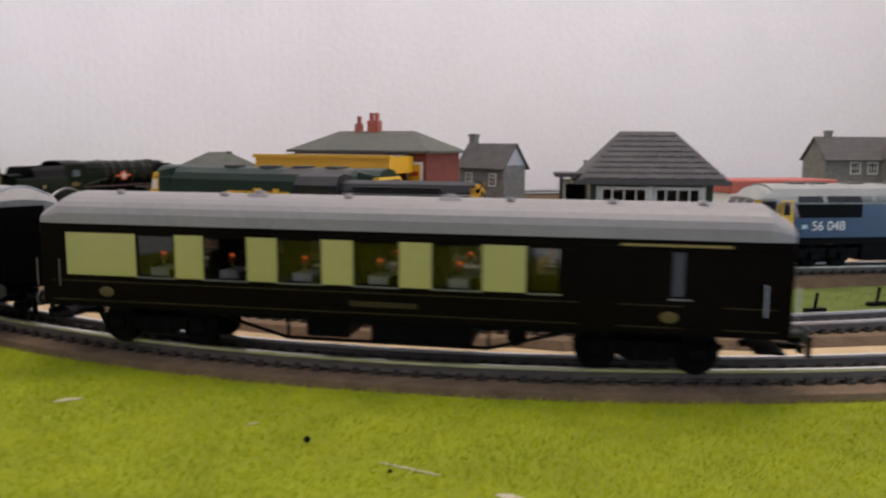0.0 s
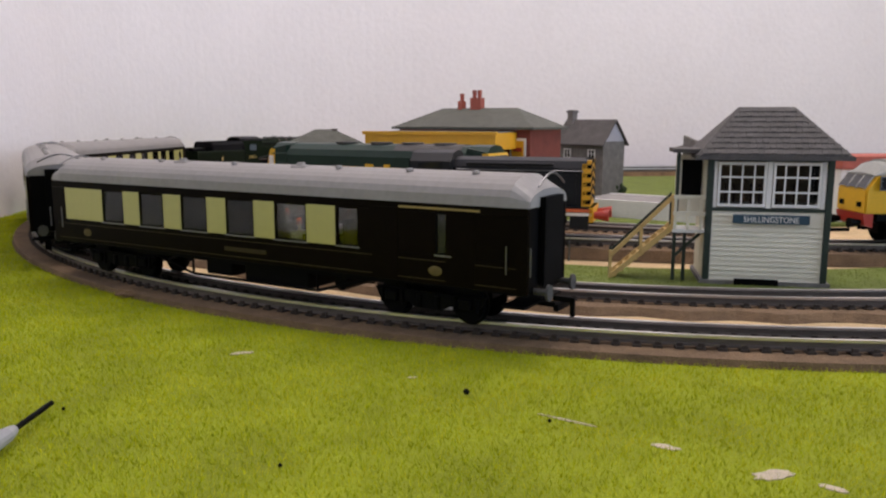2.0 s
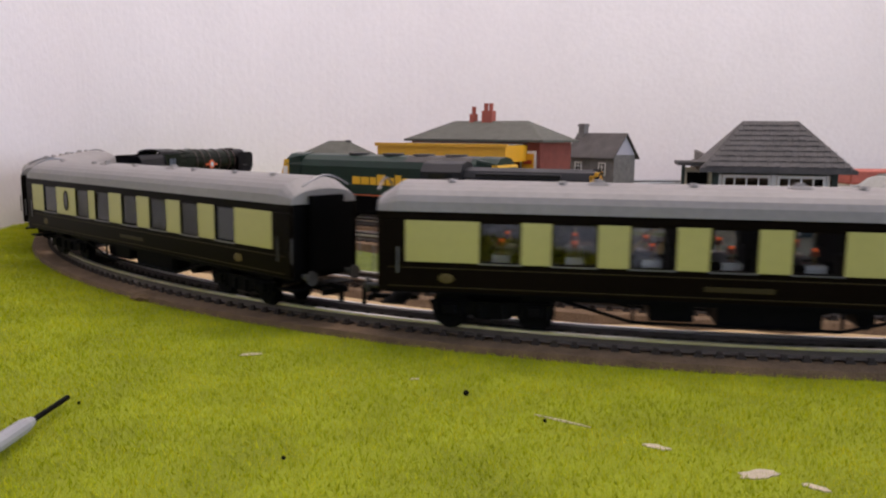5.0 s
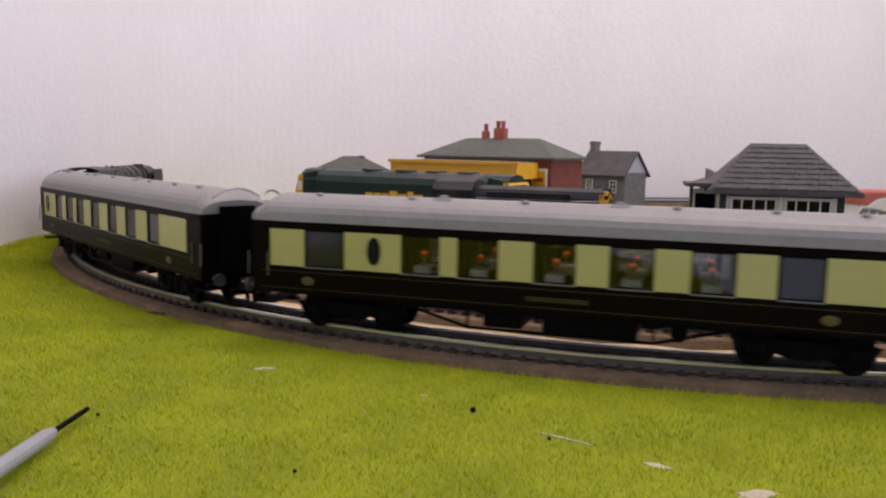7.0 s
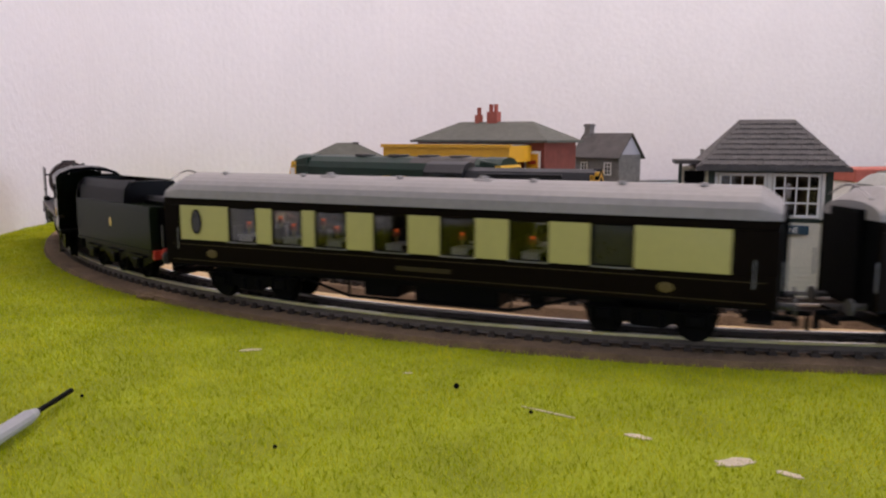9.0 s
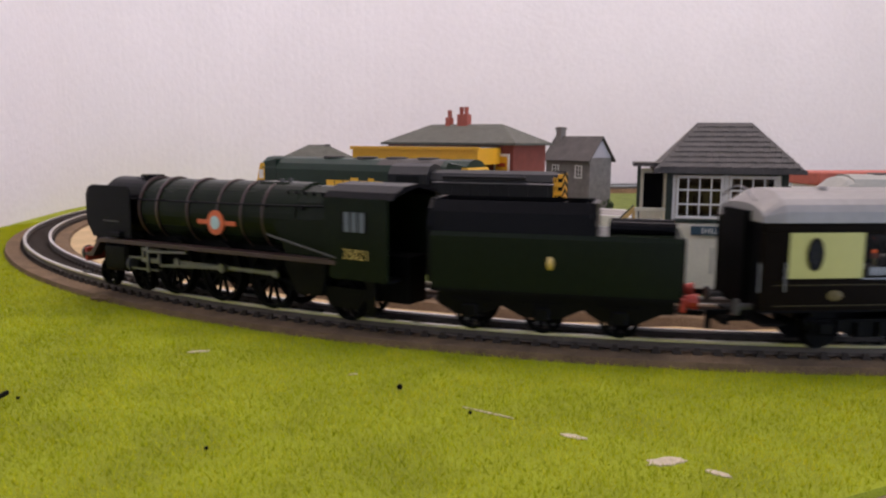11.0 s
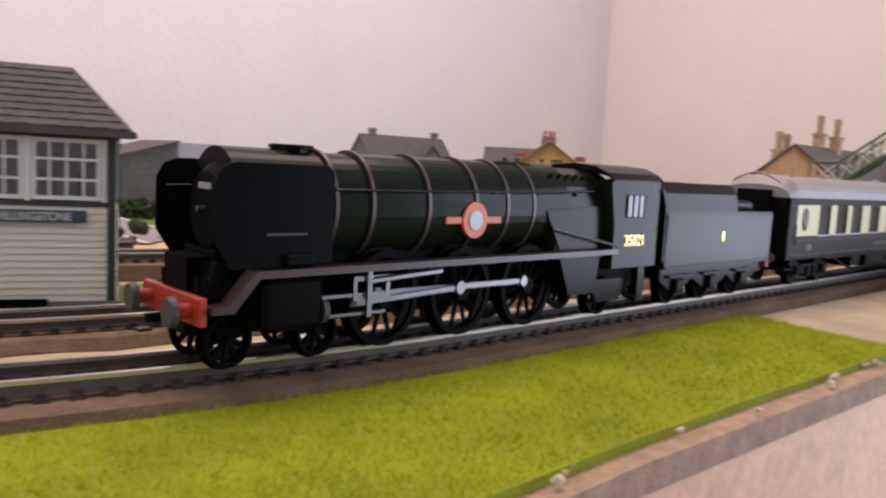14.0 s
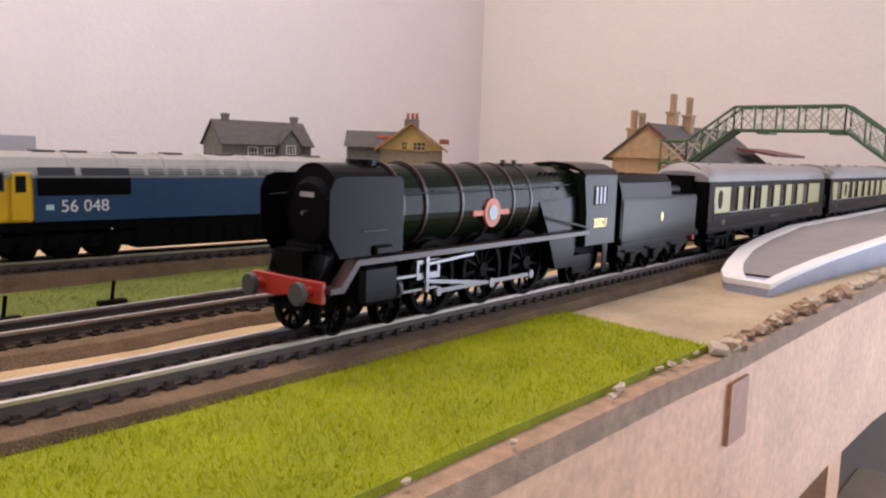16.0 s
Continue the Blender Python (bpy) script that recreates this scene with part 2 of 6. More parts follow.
# ---------- room ----------
def wall(name, x0, x1, y0, y1, z0, z1, material, label):
    ob = part(name, B(x0, x1, y0, y1, z0, z1), material)
    return tagged(ob, label, "wall", kind="structure")


LEFT_X, BACK_Y, RIGHT_X = -0.262, 1.39, 1.935
wall("wall_west", LEFT_X - 0.1, LEFT_X, -1.6, BACK_Y + 0.1, -0.9, 1.5, M["plaster"], "white rough-plastered wall close behind the curve")
wall("wall_north", LEFT_X, RIGHT_X + 0.1, BACK_Y, BACK_Y + 0.1, -0.9, 1.5, M["plaster"], "white rough-plastered wall behind the layout")
wall("wall_east", RIGHT_X, RIGHT_X + 0.1, -1.6, BACK_Y, -0.9, 1.5, M["plaster_warm"], "cream-white textured wall at the end of the layout")
# unseen closing wall, coloured dark so little light bounces onto the train
wall("wall_south", LEFT_X, RIGHT_X + 0.1, -1.7, -1.6, -0.9, 1.5, M["unlit_wall"], "unseen wall behind the camera, darkened to cut bounced light")
# added cove: its curve blends the tones of the west and north walls
cove = [(LEFT_X - 0.001, BACK_Y + 0.001)]
for k in range(46):
    a = math.radians(180 - 2 * k)
    cove.append((LEFT_X + 0.45 + 0.45 * math.cos(a), BACK_Y - 0.45 + 0.45 * math.sin(a)))
cove_ob = part("added_cove", P(cove, "z", -0.9, 1.5), M["plaster"], smooth=False)
tagged(cove_ob, "white plaster cove added behind the curve to soften corner shading", "wall", kind="structure")
# floor colour kept dark to hold back light bounced from below
tagged(part("floor", B(-0.5, 2.8, -1.8, 1.5, -1.0, -0.9), M["floor"]), "floor of the room, darkened to cut bounced light", "floor", kind="structure")
tagged(part("ceiling", B(-0.5, 2.8, -1.8, 1.5, 1.5, 1.6), M["plaster"]), "white ceiling", "ceiling", kind="structure")


# ---------- baseboard and ground ----------
EDGE = [(-0.31, -0.05), (-0.12, -0.02), (0.04, 0.065), (0.12, 0.178), (0.166, 0.1925), (0.23, 0.1940), (0.30, 0.1965), (0.44, 0.1935), (0.484, 0.191), (0.643, 0.1895), (0.74, 0.1865), (1.81, 0.10)]
top = bmesh.new()
prism(top, EDGE + [(1.81, 1.355), (-0.31, 1.355)], "z", -0.012, -0.0015)
tagged(part("ground", top, M["sand"]), "sandy earth-covered plywood baseboard top", "baseboard", kind="structure")


def strip_under_edge(name, off, z0, z1, material, label, i0=0, i1=None):
    pts = EDGE[i0:i1]
    bm = bmesh.new()
    rows = []
    for i, (x, y) in enumerate(pts):
        a, b = Vector(pts[max(i - 1, 0)]), Vector(pts[min(i + 1, len(pts) - 1)])
        d = (b - a).normalized()
        n = Vector((d.y, -d.x))
        rows.append([bm.verts.new((x + n.x * o, y + n.y * o, z)) for o, z in ((off, z1), (off, z0), (off - 0.018, z0), (off - 0.018, z1))])
    for r0, r1 in zip(rows, rows[1:]):
        for k in range(4):
            bm.faces.new((r0[k], r1[k], r1[(k + 1) % 4], r0[(k + 1) % 4]))
    bm.faces.new(rows[0][::-1])
    bm.faces.new(rows[-1])
    bmesh.ops.recalc_face_normals(bm, faces=bm.faces)
    return tagged(part(name, bm, material), label, "baseboard", kind="structure")


strip_under_edge("trim_1", 0.001, -0.089, -0.0065, M["timber"], "pale planed timber side of the baseboard")


# ---------- track ----------
RAIL_PROFILE = [(-0.0013, 0.0), (0.0013, 0.0), (0.0013, 0.0005), (0.0004, 0.001), (0.0004, 0.0027), (0.0009, 0.003),
                (0.0009, 0.0039), (-0.0009, 0.0039), (-0.0009, 0.003), (-0.0004, 0.0027), (-0.0004, 0.001), (-0.0013, 0.0005)]
PITCH = 0.0072


def lengths(line):
    out = [0.0]
    for a, b in zip(line, line[1:]):
        out.append(out[-1] + (Vector(b) - Vector(a)).length)
    return out


def place_on(line, acc, d):
    i = max(1, next((k for k, v in enumerate(acc) if v >= d), len(acc) - 1))
    f = (d - acc[i - 1]) / max(acc[i] - acc[i - 1], 1e-9)
    a, b = Vector(line[i - 1]), Vector(line[i])
    return a.lerp(b, f), (b - a).normalized()


def track(name, line, label, bed_material, bed_half=0.0205, single=None, bed_top=0.0062):
    """A bed of underlay, sleepers and two rails. single: a stretch of the line whose sleepers are parts."""
    th = thing(name, pose(0, 0, 0), label, "railway track", "tracks on the layout")
    part("underlay", sweep([(x, y, 0) for x, y, _ in line], [(-bed_half - 0.002, -0.001), (bed_half + 0.002, -0.001), (bed_half, bed_top), (-bed_half, bed_top)]), bed_material, th, "brown speckled foam underlay")
    for side in (-1, 1):
        off = [(side * 0.00825 + u, v + 0.0071) for u, v in RAIL_PROFILE]
        # web takes the dark shade colour; only the head stays bright metal
        rl = part("rail", sweep([(x, y, 0) for x, y, _ in line], off), M["rail_side_shaded"], th, "brown-grey rail web, darkened for shade under the train")
        head = [(side * 0.00825 + u, v + 0.0071) for u, v in ((-0.00095, 0.0030), (0.00095, 0.0030), (0.00095, 0.0040), (-0.00095, 0.0040))]
        part("rail_head", sweep([(x, y, 0) for x, y, _ in line], head), M["rail"], rl, "bright nickel-silver rail head")
    acc = lengths(line)
    rest = bmesh.new()
    mesh = None
    n, d = 0, 0.003
    while d < acc[-1]:
        p, h = place_on(line, acc, d)
        m = Matrix.Translation((p.x, p.y, 0.0050)) @ Matrix.Rotation(math.atan2(h.y, h.x), 4, "Z")
        if single and single[0] < d < single[1]:
            if mesh is None:
                bm = B(-0.0016, 0.0016, -0.0114, 0.0114, 0, 0.0021)
                for sy in (-1, 1):
                    for o in (-0.0018, 0.0018):
                        box(bm, -0.001, 0.001, sy * 0.00825 + o - 0.0006, sy * 0.00825 + o + 0.0006, 0.002, 0.0034)
                mesh = part("sleeper", bm, M["sleeper"], th, at=m).data
            else:
                ob = new("sleeper", mesh)
                ob.matrix_basis, ob.parent = m, th
        else:
            vs = [rest.verts.new(m @ Vector(c)) for c in ((-0.0016, -0.0114, 0), (0.0016, -0.0114, 0), (0.0016, 0.0114, 0), (-0.0016, 0.0114, 0),
                                                          (-0.0016, -0.0114, 0.0021), (0.0016, -0.0114, 0.0021), (0.0016, 0.0114, 0.0021), (-0.0016, 0.0114, 0.0021))]
            for f in ((4, 5, 6, 7), (0, 1, 5, 4), (1, 2, 6, 5), (2, 3, 7, 6), (3, 0, 4, 7)):
                rest.faces.new([vs[k] for k in f])
        d += PITCH
    tagged(part("sleepers", rest, M["sleeper"], th), kind="stuff")
    return th


LINE1 = line_of(R1, 1.42, 1.2)
track("running_track", LINE1, "nickel-silver flexible track curving on brown foam underlay", M["underlay"], single=(0.75, 2.35))
track("loop_track", line_of(R1 - 0.067, 1.42, 1.2), "weathered inner loop track on brown foam underlay", M["underlay"], single=(1.0, 2.0))
track("siding_track", smooth_line([(1.75, 0.43), (1.0, 0.445), (0.75, 0.455), (0.6, 0.467), (0.5, 0.4775), (0.43, 0.485), (0.355, 0.494), (0.28, 0.512), (0.2, 0.538), (0.133, 0.569), (0.08, 0.599), (0.02, 0.647), (-0.04, 0.712), (-0.08, 0.79), (-0.085, 0.90), (-0.02, 1.03), (0.12, 1.12)], 10), "weathered siding track on brown ballast", M["underlay"], single=(0.9, 1.7))
track("yard_track", smooth_line([(0.33, 0.555), (0.24, 0.592), (0.15, 0.648), (0.064, 0.713), (-0.005, 0.79), (-0.02, 0.89), (0.04, 1.0), (0.15, 1.06)], 10), "weathered yard track ending beside the signal box", M["underlay"])


# ---------- rolling stock ----------
def wheelset(parent, x, r, material, half=0.0082):
    for sy in (-1, 1):
        bm = C((x, sy * half, r), (x, sy * (half + 0.0024), r), r, r * 0.98, 24)
        cyl(bm, (x, sy * half, r), (x, sy * (half - 0.0009), r), r + 0.0009, n=24)
        cyl(bm, (x, sy * (half + 0.002), r), (x, sy * (half + 0.0032), r), r * 0.25, n=10)
        part("wheel", bm, material, parent, smooth=False)
    part("axle", C((x, -half, r), (x, half, r), 0.001, n=8), M["steel"], parent)


def bogie(parent, x, wheelbase=0.0325, r=0.0066):
    b = part("bogie", B(x - wheelbase / 2 - 0.007, x + wheelbase / 2 + 0.007, -0.0045, 0.0045, 0.008, 0.0105), M["black"], parent, "black coach bogie")
    for sy in (-1, 1):
        pts = [(x - wheelbase / 2 - 0.008, 0.0095), (x - wheelbase / 2 - 0.006, 0.0058), (x - 0.009, 0.0052), (x - 0.006, 0.0036), (x + 0.006, 0.0036),
               (x + 0.009, 0.0052), (x + wheelbase / 2 + 0.006, 0.0058), (x + wheelbase / 2 + 0.008, 0.0095)]
        y = sy * 0.0114
        fr = P(pts, "y", y - 0.0009, y + 0.0009)
        for dx in (-wheelbase / 2, wheelbase / 2):
            box(fr, x + dx - 0.0028, x + dx + 0.0028, y - 0.0016 + sy * 0.001, y + 0.0016 + sy * 0.001, 0.0048, 0.0088, 0.0005)
            for o in (-0.0045, 0.0045):
                cyl(fr, (x + dx + o, y + sy * 0.001, 0.0042), (x + dx + o, y + sy * 0.001, 0.0092), 0.0009, n=8)
        for o in (-0.004, 0.004):
            cyl(fr, (x + o, y + sy * 0.0008, 0.004), (x + o, y + sy * 0.0008, 0.0085), 0.0013, n=8)
        part("side_frame", fr, M["black"], b)
    for dx in (-wheelbase / 2, wheelbase / 2):
        wheelset(b, x + dx, r, M["black"])
    return b


L2 = 0.131
ZL, ZB, ZT, ZC = 0.0135, 0.0235, 0.0375, 0.0405
HALF_W = 0.0178


def roof_section(n=14, h=0.0098, w=HALF_W + 0.0006):
    """Half-elliptical roof, as (y, z)."""
    out = []
    for i in range(n + 1):
        a = math.pi * i / n
        out.append((-w * math.cos(a), ZC + h * math.sin(a) ** 0.72))
    return out


def coach(name, label, windows, ovals, cream, plain=(), tables=(), brake=False):
    """windows, cream, plain: stretches along the side as fractions from the front; ovals: their centres."""
    th = thing(name, pose(0, 0, 0), label, "railway carriage", "carriages of the train")

    def X(u):
        return L2 - u * 2 * L2

    body = part("lower_body", B(-L2, L2, -HALF_W + 0.0004, HALF_W - 0.0004, ZL - 0.0006, ZL + 0.0012), M["black"], th, "black underframe floor")
    openings = sorted(list(windows) + list(plain))
    for sy in (-1, 1):
        def Y(a, b):
            return (sy * b, sy * a) if sy < 0 else (a, b)
        y0, y1 = HALF_W - 0.0012, HALF_W
        part("side_panel", B(-L2, L2, *Y(y0, y1), ZL, ZB, bevel=0.0002), M["coach_brown"], th, "dark umber lower side panel")
        part("side_panel", B(-L2, L2, *Y(y0, y1), ZT, ZC, bevel=0.0002), M["coach_brown"], th, "dark umber fascia above the windows")
        # band between the windows: cream or umber piers, cut by the openings
        cuts = [0.0] + [v for o in openings for v in o] + [1.0]
        for a, b in zip(cuts[0::2], cuts[1::2]):
            edges = sorted({a, b, *[v for c in cream for v in c if a < v < b]})
            for e0, e1 in zip(edges, edges[1:]):
                mid = (e0 + e1) / 2
                is_cream = any(c0 <= mid <= c1 for c0, c1 in cream)
                part("pier", B(X(e1), X(e0), *Y(y0, y1), ZB, ZT), M["coach_cream"] if is_cream else M["coach_brown"], th,
                     "pale cream-yellow window pier" if is_cream else "")
                part("inner_panel", B(X(e1), X(e0), *Y(y0 - 0.0006, y0 - 0.0001), ZB, ZT), M["seat"], th)
        part("panel_lining", B(-L2 + 0.004, L2 - 0.004, *Y(y1 - 0.0004, y1 + 0.00012), ZL + 0.0078, ZL + 0.0081), M["lining"], th)
        part("panel_lining", B(-L2 + 0.004, L2 - 0.004, *Y(y1 - 0.0004, y1 + 0.00012), ZL + 0.0014, ZL + 0.0017), M["lining"], th)
        part("name_panel", B(-0.012, 0.012, *Y(y1 - 0.0004, y1 + 0.00014), ZL + 0.0036, ZL + 0.0052), M["lining"], th, "dim gold bar of lettering")
        for u in (0.10, 0.86):
            bm = bmesh.new()
            bmesh.ops.create_uvsphere(bm, u_segments=14, v_segments=8, radius=1)
            bmesh.ops.transform(bm, matrix=Matrix.Translation((X(u), sy * y1, ZL + 0.0046)) @ Matrix.Diagonal((0.0030, 0.0003, 0.0017, 1)), verts=bm.verts)
            part("crest", bm, M["crest_gold"], th, "small dim gold coat of arms")
        for a, b in openings:
            part("window_frame", _ring(X(b), X(a), sy * (y1 - 0.0004), ZB, ZT, 0.0006, 0.0005), M["black"] if (a, b) in plain else M["coach_brown"], th)
            g = part("pane", B(X(b), X(a), *Y(y0 + 0.0003, y0 + 0.0005), ZB, ZT), M["window_glass"] if (a, b) in windows else M["dark_glass"], th)
            g.visible_shadow = False
            part("window_sill", B(X(b) - 0.0003, X(a) + 0.0003, *Y(y1 - 0.0003, y1 + 0.0004), ZB - 0.0004, ZB + 0.0001), M["steel"], th)
        for u in ovals:
            bm = C((X(u), sy * (y1 - 0.0006), (ZB + ZT) / 2 + 0.0004), (X(u), sy * (y1 + 0.0003), (ZB + ZT) / 2 + 0.0004), 0.0042, n=24)
            bmesh.ops.scale(bm, vec=(0.62, 1, 1.15), verts=bm.verts, space=Matrix.Translation((-X(u), 0, -(ZB + ZT) / 2 - 0.0004)))
            part("oval_window", bm, M["dark_glass"], th, "dark oval lavatory window")
            bm = _ellipse_ring(X(u), sy * (y1 + 0.0002), (ZB + ZT) / 2 + 0.0004, 0.0026, 0.0048, 0.0004)
            part("oval_frame", bm, M["coach_brown"], th)
        for u in (0.012, 0.988):
            d = part("door", B(X(u) - 0.0034, X(u) + 0.0034, *Y(y1 - 0.0018, y1 - 0.0004), ZL, ZC - 0.001, bevel=0.0003), M["coach_brown"], th, "dark umber vestibule door")
            part("door_window", B(X(u) - 0.0018, X(u) + 0.0018, *Y(y1 - 0.0006, y1 - 0.0002), 0.0265, 0.0365), M["dark_glass"], d)
            for o in (-0.0046, 0.0046):
                part("handrail", C((X(u) + o, sy * (y1 + 0.0006), 0.0195), (X(u) + o, sy * (y1 + 0.0006), 0.0285), 0.00028, n=6), M["steel"], th, "thin bright handrail")
        # underframe truss
        bm = B(-0.075, 0.075, *Y(0.0135, 0.0145), ZL - 0.0022, ZL - 0.0004)
        for x0, z0, x1, z1 in ((-0.066, ZL - 0.001, -0.036, 0.0052), (-0.036, 0.0052, 0.036, 0.0052), (0.036, 0.0052, 0.066, ZL - 0.001)):
            cyl(bm, (x0, sy * 0.014, z0), (x1, sy * 0.014, z1), 0.0006, n=6)
        for x0 in (-0.036, 0.036):
            cyl(bm, (x0, sy * 0.014, 0.0052), (x0, sy * 0.014, ZL), 0.0006, n=6)
        part("truss", bm, M["black"], th, "black underframe truss rod")
    # roof, ends, gangways
    rs = roof_section()
    part("roof", P(rs, "x", -L2 + 0.007, L2 - 0.007), M["coach_roof"], th, "smooth mid-grey carriage roof", smooth=False)
    for sx in (-1, 1):
        bm = bmesh.new()
        low = [(y * 0.93, ZC + (z - ZC) * 0.55) for y, z in rs]
        ra = [bm.verts.new((sx * (L2 - 0.007), y, z)) for y, z in rs]
        rb = [bm.verts.new((sx * (L2 + 0.0004), y, z)) for y, z in low]
        for i in range(len(rs) - 1):
            bm.faces.new((ra[i], ra[i + 1], rb[i + 1], rb[i]))
        bm.faces.new(rb)
        bm.faces.new((ra[0], rb[0], rb[-1], ra[-1]))
        bmesh.ops.recalc_face_normals(bm, faces=bm.faces)
        part("roof_end", bm, M["coach_roof"], th, "grey roof end sloping down")
        part("end_wall", B(min(sx * L2, sx * (L2 - 0.0012)), max(sx * L2, sx * (L2 - 0.0012)), -HALF_W + 0.0016, HALF_W - 0.0016, ZL, ZC), M["black"], th, "black carriage end")
        bellows = part("gangway", B(*sorted((sx * L2, sx * (L2 + 0.0026))), -0.0078, 0.0078, 0.0160, 0.0425), M["black"], th, "black corridor connection")
        for k in range(2):
            o = 0.0006 + k * 0.0012
            part("gangway_pleat", B(*sorted((sx * (L2 + o), sx * (L2 + o + 0.0007))), -0.0086, 0.0086, 0.0153, 0.0435), M["black"], bellows)
        rail_arc = bmesh.new()
        pts = [(sx * (L2 + 0.0012), -0.012 + 0.024 * k / 10, 0.0470 + 0.0038 * math.sin(math.pi * k / 10)) for k in range(11)]
        for a, b in zip(pts, pts[1:]):
            cyl(rail_arc, a, b, 0.0004, n=6)
        part("roof_rail", rail_arc, M["steel"], th, "thin wire roof handrail")
        for sy in (-1, 1):
            bm = C((sx * L2, sy * 0.0115, 0.0138), (sx * (L2 + 0.0052), sy * 0.0115, 0.0138), 0.0011, n=10)
            cyl(bm, (sx * (L2 + 0.0052), sy * 0.0115, 0.0138), (sx * (L2 + 0.0062), sy * 0.0115, 0.0138), 0.0027, n=14)
            part("buffer", bm, M["grey_ug"], th, "dark round buffer")
        bm = B(*sorted((sx * (L2 - 0.012), sx * (L2 + 0.007))), -0.0016, 0.0016, 0.0072, 0.0086)
        box(bm, *sorted((sx * (L2 + 0.0055), sx * (L2 + 0.0072))), -0.0065, 0.0065, 0.0070, 0.0092)
        box(bm, *sorted((sx * (L2 + 0.003), sx * (L2 + 0.011))), -0.0008, 0.0008, 0.0092, 0.0108)
        box(bm, *sorted((sx * (L2 + 0.0095), sx * (L2 + 0.011))), -0.0008, 0.0008, 0.0045, 0.0100)
        part("coupling", bm, M["black"], th, "black tension-lock coupling")
        part("bogie_step", B(*sorted((sx * (L2 - 0.010), sx * (L2 - 0.001))), -0.0172, 0.0172, 0.0085, 0.0092), M["black"], th)
    for u, big in ((0.10, 0), (0.26, 0), (0.31, 1), (0.44, 0), (0.58, 1), (0.66, 0), (0.79, 0), (0.90, 0)):
        bm = bmesh.new()
        if big:
            box(bm, X(u) - 0.0042, X(u) + 0.0042, 0.0015, 0.0075, 0.0486, 0.0506, 0.0008)
            cyl(bm, (X(u), 0.0045, 0.050), (X(u), 0.0045, 0.0516), 0.0023, 0.0016, 12)
        else:
            cyl(bm, (X(u), 0.006, 0.0475), (X(u), 0.006, 0.0505), 0.0012, n=10)
            cyl(bm, (X(u), 0.006, 0.0502), (X(u), 0.006, 0.0510), 0.0018, 0.0012, 10)
        part("roof_vent", bm, M["coach_roof"], th, "small grey roof ventilator")
    # underfloor gear
    part("battery_box", B(-0.030, 0.006, -0.0125, 0.0125, 0.0045, ZL - 0.0005, bevel=0.0006), M["black"], th, "black battery box under the floor")
    part("battery_box", B(0.014, 0.030, -0.012, 0.012, 0.0055, ZL - 0.0005, bevel=0.0006), M["black"], th, "black battery box under the floor")
    part("vacuum_cylinder", C((-0.045, -0.010, 0.0085), (-0.045, 0.010, 0.0085), 0.0032, n=14), M["black"], th)
    for x in (-0.088, 0.088):
        bogie(th, x)
    # interior
    part("interior_floor", B(-L2 + 0.003, L2 - 0.003, -HALF_W + 0.0016, HALF_W - 0.0016, ZL + 0.0014, ZL + 0.0034), M["seat"], th)
    part("partition", B(X(0.82) - 0.0006, X(0.82) + 0.0006, -HALF_W + 0.0016, HALF_W - 0.0016, ZL + 0.0035, ZC - 0.0005), M["plate_brown"], th)
    for u in tables:
        for sy in (-1, 1):
            x, y = X(u), sy * 0.0100
            t = part("table", B(x - 0.0032, x + 0.0032, y - 0.0052, y + 0.0052, 0.0256, 0.0262), M["cloth"], th, "small table with a white cloth")
            part("table_cloth", B(x - 0.0034, x + 0.0034, *Y2(sy, 0.0146, 0.0154), 0.0225, 0.0264), M["cloth"], t, "white cloth hanging at the window")
            part("lamp_stand", C((x, sy * 0.0122, 0.0262), (x, sy * 0.0122, 0.0295), 0.0004, n=6), M["brass"], t)
            part("lamp_bulb", C((x, sy * 0.0122, 0.0305), (x, sy * 0.0122, 0.0314), 0.0007, 0.0009, 8), M["lamp_glow"], t, "glowing orange lamp tip")
            part("lamp_shade", C((x, sy * 0.0122, 0.0290), (x, sy * 0.0122, 0.0306), 0.0016, 0.0011, 8), M["lamp_shade"], t)
            for sx in (-1, 1):
                bm = B(x + sx * 0.0066 - 0.0024, x + sx * 0.0066 + 0.0024, y - 0.004, y + 0.004, 0.0168, 0.0205, bevel=0.0006)
                box(bm, *sorted((x + sx * 0.0082, x + sx * 0.0094)), y - 0.004, y + 0.004, 0.0180, 0.0295, 0.0004)
                part("armchair", bm, M["seat"], th, "dark upholstered armchair")
    if brake:
        part("brake_board", B(X(0.93), X(0.80), HALF_W - 0.0006, HALF_W + 0.0003, 0.0385, 0.0392), M["gold"], th, "thin gold bar of lettering on the fascia")
        for u in (0.775, 0.90):
            part("guard_door", B(X(u) - 0.006, X(u) + 0.006, HALF_W - 0.0004, HALF_W + 0.0002, ZL + 0.001, ZC - 0.002), M["coach_brown"], th, "dark umber luggage door")
    return th


def Y2(sy, a, b):
    return (a, b) if sy > 0 else (-b, -a)


def _ring(x0, x1, y, z0, z1, w, d):
    bm = bmesh.new()
    for a in ((x0, x0 + w, z0, z1), (x1 - w, x1, z0, z1), (x0 + w, x1 - w, z0, z0 + w), (x0 + w, x1 - w, z1 - w, z1)):
        box(bm, a[0], a[1], y - d / 2, y + d / 2, a[2], a[3])
    return bm


def _ellipse_ring(x, y, z, rx, rz, r, n=20):
    bm = bmesh.new()
    pts = [(x + rx * math.cos(2 * math.pi * k / n), y, z + rz * math.sin(2 * math.pi * k / n)) for k in range(n)]
    for a, b in zip(pts, pts[1:] + pts[:1]):
        cyl(bm, a, b, r, n=5, caps=False)
    return bm


